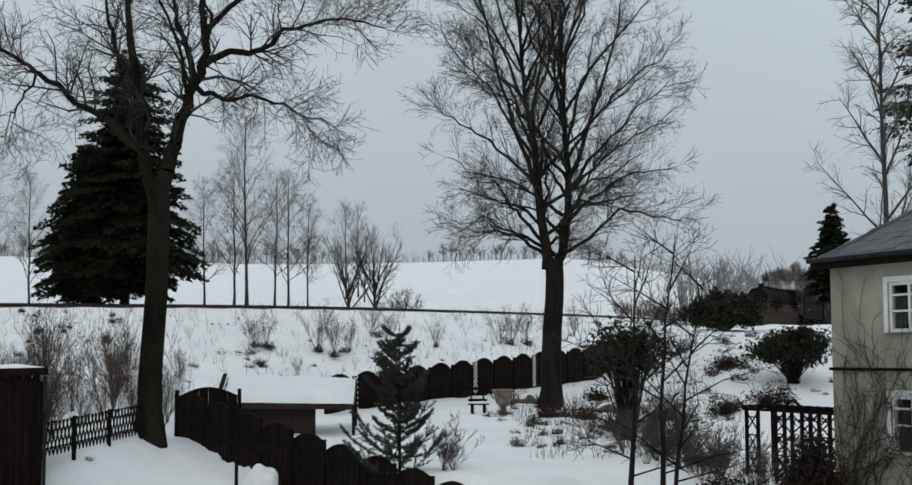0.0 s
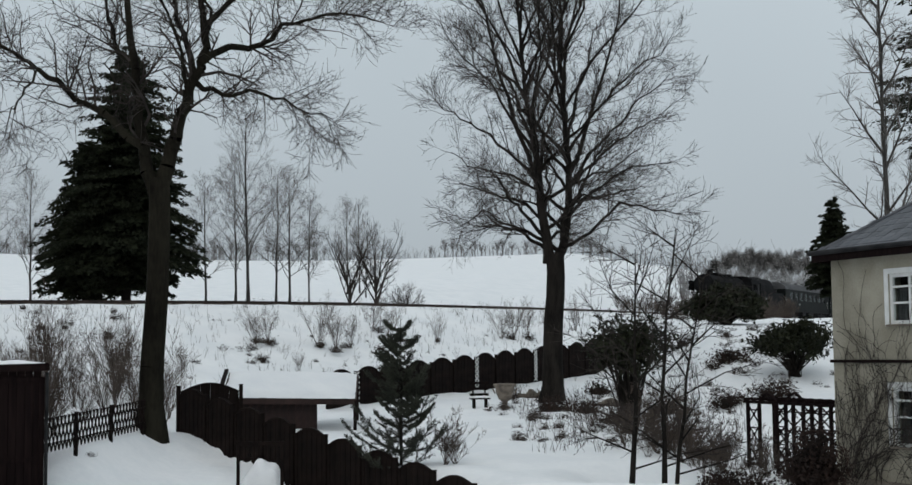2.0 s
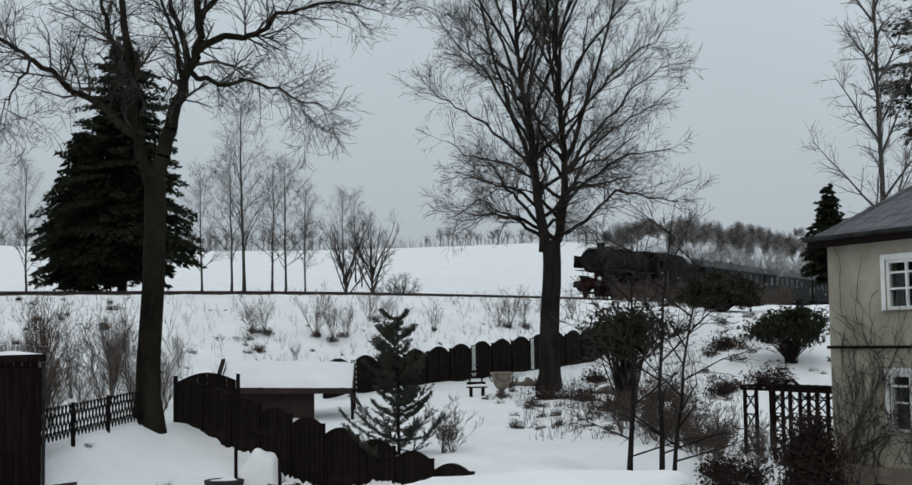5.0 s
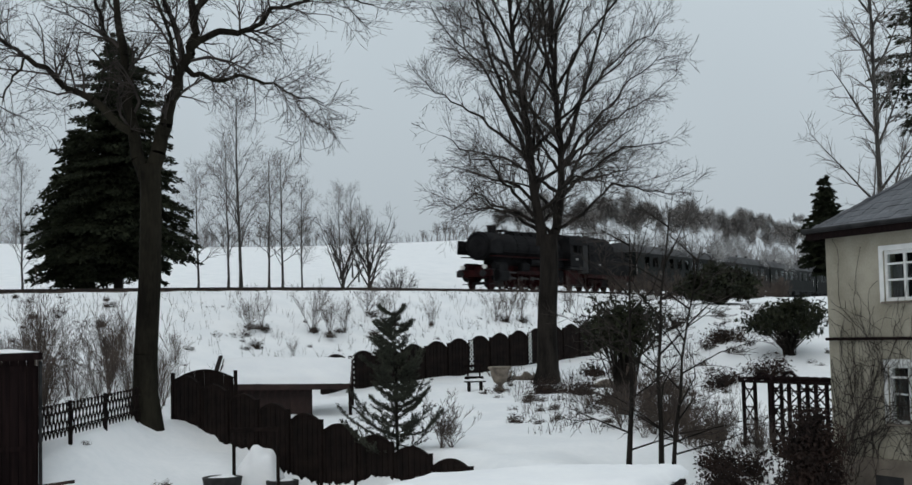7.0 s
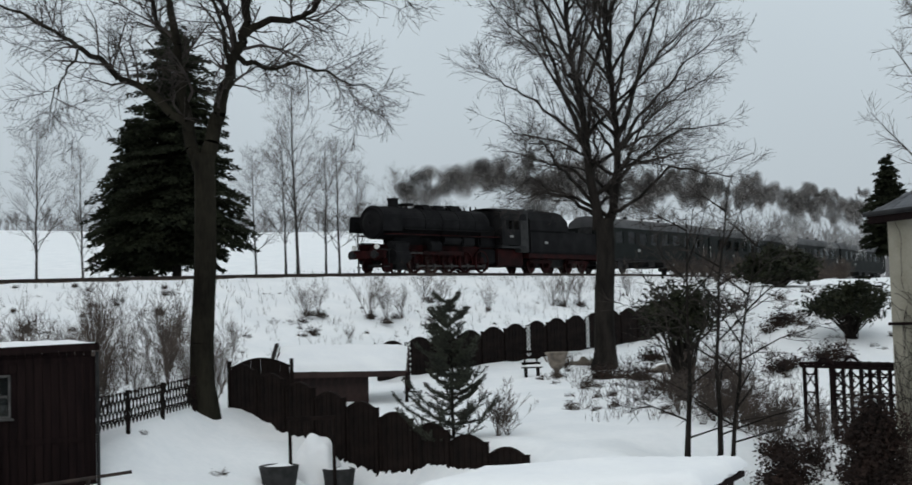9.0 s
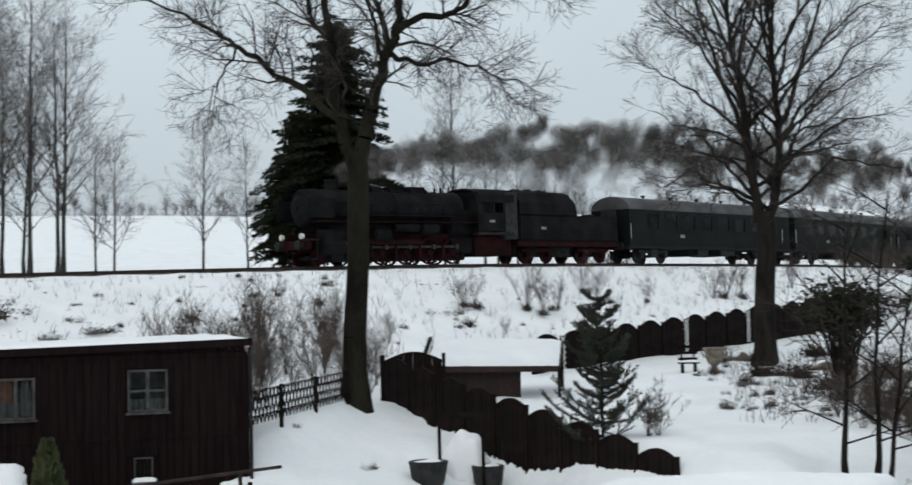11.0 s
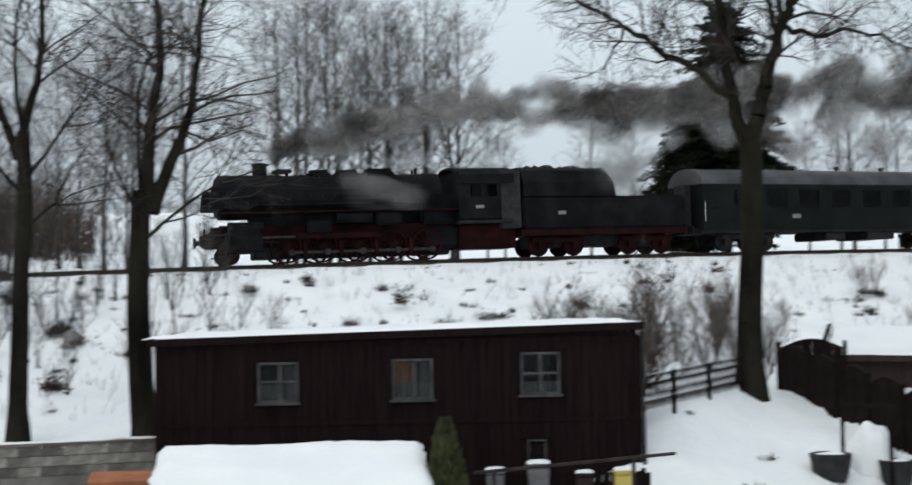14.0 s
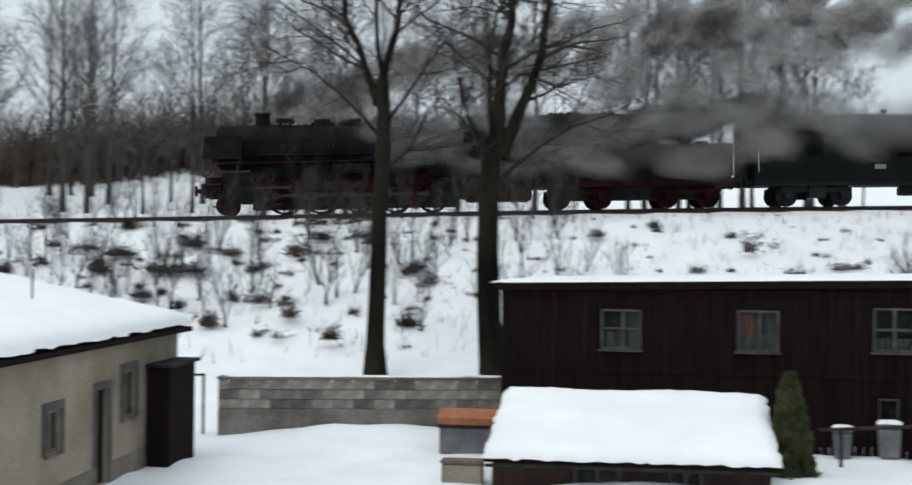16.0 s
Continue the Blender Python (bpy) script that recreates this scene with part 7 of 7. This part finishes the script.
# ---- distance ----
_rng = np.random.default_rng(13)
_th, _tn = grow(95, 3.2, 0.22, [(0.5 + 0.045 * k, k * 137.5, 40 + (k * 17) % 40, 4.2, 0.09) for k in range(11)], [0, 2.0, 1.1], [0, 7, 4], (25, 55), 0.25, 0.13)
far = bare_tree("field_tree", "distant bare tree on the ridge of the field", -160, 690, _th, [(a, b, c * 2.2, d * 2.2) for a, b, c, d in _tn], HAZEWOOD, HAZEWOOD, sides=5, group="row of trees on the ridge")
_pl = []
for _i in range(150):
    _a = radians(-17 + 66 * (_i + _rng.uniform(-0.4, 0.4)) / 150)
    _r = _rng.uniform(680, 745)
    _pl.append((-math.sin(_a) * _r, math.cos(_a) * _r, _rng.uniform(0, 360), _rng.uniform(0.8, 1.5) * (1.4 if _rng.random() < 0.3 else 1.0), 0.0))
_pl = [p for p in _pl if math.sin(p[0] / 23.0) > -0.6]
place_copies(far, _pl, "distant bare tree on the ridge of the field", "row of trees on the ridge")


def thicket(name, label, places, h, spread, n, material, seed, thick=0.05):
    """A far wood's edge or hedge as one mass of fine upright twigs."""
    rng = np.random.default_rng(seed)
    segs = []
    for x, y in places:
        z = land_at(x, y)
        for _ in range(n):
            p = np.array([x + rng.normal() * spread, y + rng.normal() * spread, z - 0.3])
            L = h * rng.uniform(0.45, 1.15)
            q = p + np.array([rng.normal() * 0.1, rng.normal() * 0.1, 0.6]) * L
            e = q + np.array([rng.normal() * 0.25, rng.normal() * 0.25, 0.45]) * L
            segs += [(p, q, thick, thick * 0.6), (q, e, thick * 0.6, thick * 0.2)]
            for _k in range(4):
                b = p + (q - p) * rng.uniform(0.4, 1)
                segs.append((b, b + np.array([rng.normal() * 0.3, rng.normal() * 0.3, 0.4]) * L * 0.5, thick * 0.4, thick * 0.12))
    ob = new(name, tubes(name, segs, material, 3))
    return tagged(ob, label, "trees", kind="stuff")


thicket("hedge", "dense brown leafless hedge behind the railway", [behind(_s, _rng.uniform(36, 50)) for _s in np.arange(14, 90, 0.7)], 5.6, 1.4, 40, BRUSH, 31, 0.06)
# far woods take the pale grey that carries their haze
thicket("far_wood", "misty distant wood behind the house", [(-math.sin(radians(a)) * r, math.cos(radians(a)) * r) for a, r in zip(np.linspace(-20, -9.5, 46), _rng.uniform(190, 300, 46))], 9.0, 4.0, 14, HAZEWOOD, 32, 0.1)
thicket("far_wood", "misty row of distant trees along the field", [(-math.sin(radians(a)) * r, math.cos(radians(a)) * r) for a, r in zip(np.linspace(-20, 20, 90), _rng.uniform(700, 760, 90))], 8.0, 5.0, 7, HAZEWOOD, 34, 0.16)
thicket("far_wood", "misty distant wood on the ridge", [(-math.sin(radians(a)) * r, math.cos(radians(a)) * r) for a, r in zip(np.linspace(9, 55, 110), _rng.uniform(735, 790, 110))], 9.0, 8.0, 10, HAZEWOOD, 33, 0.15)


# ---- smoke: long rigid wisps of thin billows that leave the chimney one after another ----
def wisp_mesh(name, material, n, half, r, seed, rx, rz):
    """A loose cigar of cupped veils along x, small enough to lie inside the boiler before it leaves."""
    rng = np.random.default_rng(seed)
    v, f, cover = [], [], []
    rings, seg = ((0.0, 1.0), (0.3, 0.93), (0.55, 0.68), (0.8, 0.27), (1.0, 0.0)), 14
    for _ in range(n):
        s = rng.uniform(0.7, 1.1)
        a, b = rx * s, rz * s
        c = np.array([rng.uniform(-1, 1) * (half - a), *(rng.normal(size=2) * 0.5 * max(r - b, 0.02))])
        c[1:] = np.clip(c[1:], -(r - b), r - b)
        yaw, tip, cup = rng.normal() * 0.25, rng.normal() * 0.45, rng.uniform(-0.3, 0.3)
        base = len(v)
        for q, w in rings:
            for k in range(1 if q == 0 else seg):
                th = 2 * math.pi * (k + 0.5 * (q == 0.55)) / seg
                lump = 1 + 0.16 * math.sin(2 * th + s * 40) + 0.1 * math.sin(3 * th + s * 70)
                x, y, z = a * q * math.cos(th) * lump, cup * q * q * b, b * q * math.sin(th) * lump
                y, z = y * math.cos(tip) - z * math.sin(tip), y * math.sin(tip) + z * math.cos(tip)
                x, y = x * math.cos(yaw) - y * math.sin(yaw), x * math.sin(yaw) + y * math.cos(yaw)
                p = c + np.array([x, y, z])
                d = math.hypot(p[1], p[2])
                if d > r:
                    p[1:] *= r / d
                v.append((max(-half, min(half, p[0])), p[1], p[2]))
                cover.append(w)
        for k in range(seg):
            f.append((base, base + 1 + k, base + 1 + (k + 1) % seg))
            for g in range(3):
                o = base + 1 + g * seg
                f.append((o + k, o + seg + k, o + seg + (k + 1) % seg, o + (k + 1) % seg))
    me = mesh_of(name, v, f, material, smooth=True)
    me.attributes.new("cover", 'FLOAT', 'POINT').data.foreach_set("value", cover)
    return me


CORE = [wisp_mesh("wisp", DARKSMOKE, 5, 1.5, 0.7, 100 + k, 0.62, 0.55) for k in range(4)]
WIDE = [wisp_mesh("wisp", SMOKE, 7, 2.9, 0.92, 104 + k, 1.2, 0.88) for k in range(9)]
LATE = [wisp_mesh("wisp", LATESMOKE, 7, 2.9, 0.92, 160 + k, 1.2, 0.88) for k in range(6)]
BROWN = [wisp_mesh("wisp", SMOKE, 4, 2.1, 1.3, 114 + k, 1.5, 1.2) for k in range(6)]
GREY = [wisp_mesh("wisp", GREYSMOKE, 4, 2.1, 1.3, 130 + k, 1.6, 1.2) for k in range(7)]
HAZE = [wisp_mesh("wisp", VEIL, 3, 2.1, 1.3, 140 + k, 1.9, 1.28) for k in range(5)]
SINK = [wisp_mesh("wisp", VEIL, 4, 2.9, 0.92, 150 + k, 2.2, 0.9) for k in range(5)]
PALE = [wisp_mesh("wisp", STEAM, 6, 2.4, 0.8, 120 + k, 1.0, 0.6) for k in range(4)]
BOILER, BUNKER = (OFFSETS[0][1], 2.0, 2.95), (OFFSETS[1][1], 1.85, 2.62)
PUFFS = []   # (object, where it waits, leaving time, height, sideways drift, climb, tilt)


def add_puff(meshes, home, te, height, drift, rise, tilt, label):
    t = tagged(new("smoke_wisp", meshes[len(PUFFS) % len(meshes)]), label, "smoke", "wisps of the engine's plume")
    PUFFS.append((t, home, float(te), height, drift, rise, float(tilt)))


_rng = np.random.default_rng(8)
for _te in np.arange(-1.5, 16.0, 0.34):
    _sp, _b = _rng.normal(size=3), float(np.interp(_te, [6, 10], [0.0, 1.0]))
    add_puff(CORE, (BOILER[0], 3.3, 2.95), _te, 4.75, (0.3 * _sp[0], 0.3 * _sp[1]), (0.3 + 0.4 * _b, 0.9 + 0.4 * _b, 0.6 * _rng.uniform(-0.6, 1)), 22 + 22 * _sp[2], "dark billow of dense coal smoke")
for _te in np.arange(-5.0, 16.0, 0.19):
    _sp, _b = _rng.normal(size=3), float(np.interp(_te, [6, 10], [0.0, 1.0]))
    add_puff(WIDE if _te < 12 else LATE, BOILER, _te, 4.6, (0.35 * _sp[0], 0.35 * _sp[1]), (0.25 + 0.4 * _b, 1.1 + 0.2 * _b, (0.6 + 0.3 * _b) * _rng.uniform(-0.5, 1)), 18 + 20 * _sp[2], "brown-grey billow of coal smoke")
for _te in np.arange(-8.0, 16.0, 0.25):
    _sp, _b = _rng.normal(size=3), float(np.interp(_te, [8, 12], [0.0, 1.0]))
    add_puff(BROWN if _te < 10.5 else GREY, BUNKER, _te + 0.1 * _sp[0], 4.6, (0.4 * _sp[0], 0.4 * _sp[1]), (0.12 + 0.43 * _b, 1.8 + 0.8 * _b, (0.5 + 0.4 * _b) * _rng.uniform(-0.7, 1)), 14 + 22 * _sp[2], "broad brown-grey billow of spreading smoke")
for _te in np.arange(-8.0, 16.0, 0.45):
    _sp, _b = _rng.normal(size=3), float(np.interp(_te, [8, 12], [0.0, 1.0]))
    add_puff(GREY, BUNKER, _te + 0.1 * _sp[0], 4.2, (0.7 * _sp[0], 0.7 * _sp[1]), (-0.05 + 0.4 * _b, 0.6 + 0.8 * _b, 0.7 * _rng.uniform(-0.8, 1)), 10 + 25 * _sp[2], "broad grey veil of drifting smoke")
for _te in np.arange(-6.0, 15.0, 1.8):
    _sp = _rng.normal(size=3)
    add_puff(PALE, (BOILER[0], 0.2, 2.95), _te + 0.2 * _sp[0], 3.8, (0.3 * _sp[0], 0.3 * _sp[1]), (0.14, 0.8, 0.4 * _sp[2]), 20 * _sp[1], "pale wisp of steam above the boiler")
for _te in np.arange(13.7, 15.95, 0.09):
    _sp = _rng.normal(size=3)
    add_puff(SINK, (BOILER[0], 0.4 + 0.8 * _rng.uniform(-1, 1), 2.95), _te, 3.0, (1.4 + 0.4 * _sp[0], -1.4 + 0.4 * _sp[1]), (-0.1, 0.2, 0.9 * _rng.uniform(-1, 1)), 25 * _sp[2], "brown-grey billow of smoke sinking beside the train")
for _te in np.arange(13.6, 15.95, 0.2):
    _sp = _rng.normal(size=3)
    add_puff(HAZE, BUNKER, _te, 3.2, (1.5 + 0.4 * _sp[0], -1.5 + 0.4 * _sp[1]), (0.0, 0.3, 0.9 * _rng.uniform(-1, 1)), 25 * _sp[2], "grey veil of smoke sinking beside the train")


# the root of the plume rides on the chimney's mouth
ROOT = [(tagged(new("smoke_wisp", CORE[_k]), "dense dark smoke streaming from the chimney mouth", "smoke", "wisps of the engine's plume"), _x, _z, _t) for _k, _x, _z, _t in ((0, 3.45, 4.9, 26), (2, 2.5, 5.3, 20))]


def puff_place(home, te, height, drift, rise, tilt, t):
    """Inside the boiler or the bunker until it leaves; then it slows down, climbs, turns and drifts."""
    off, hx, hz = home
    if t <= te:
        return rest(front(t), off) @ pose(hx, 0, hz)
    m = rest(front(te), off)
    a = t - te
    k = 1 - math.exp(-a / 0.35)
    up = rise[1] * k + rise[0] * a
    p = m @ pose(hx + 1.2 * k, 0, hz + (height - hz) * min(1.0, a / 0.15), 0, tilt * (1 - math.exp(-a / 0.6)), 0)
    q = math.sqrt(a) * min(1.0, a / 0.3)
    return Matrix.Translation((0.3 * a + drift[0] * q, 0.2 * a + drift[1] * q, up + rise[2] * q)) @ p


# ---- what moves ----
def motions():
    for ob, off in OFFSETS:
        walk(ob, [(t, rest(front(t), off)) for t in np.arange(0, 16.01, 0.5)])
    ts = [2 * k / 30 for k in range(241)]
    s0 = front(0)
    for ob, x, r in WHEELS:
        base = ob.location.copy()
        walk(ob, [(t, pose(*base, 0, math.degrees((front(t) - s0) / r) % 360, 0)) for t in ts])
    for ob, y in RODS:
        rows = []
        for t in ts:
            a = (front(t) - s0) / 0.7
            rows.append((t, pose(-0.3 * math.sin(a + 1.57), y, 0.7 + 0.3 * math.cos(a + 1.57))))
        walk(ob, rows)
    for ob, x, z, tilt in ROOT:
        walk(ob, [(t, rest(front(t), OFFSETS[0][1]) @ pose(x, 0, z + 0.06 * math.sin(5 * t), 0, tilt + 3 * math.sin(3 * t), 0)) for t in np.arange(0, 16.01, 0.5)])
    for ob, home, te, height, drift, rise, tilt in PUFFS:
        ts = {0.0, 16.0} | {float(k) for k in range(1, 16) if k < te}
        ts |= {round((te + d) * 30) / 30 for d in (0.0, 0.1, 0.2, 0.4, 0.8, 1.6, 3.0, 6.0) if 0 < te + d < 16}
        walk(ob, [(t, puff_place(home, te, height, drift, rise, tilt, t)) for t in sorted(ts)])


motions()
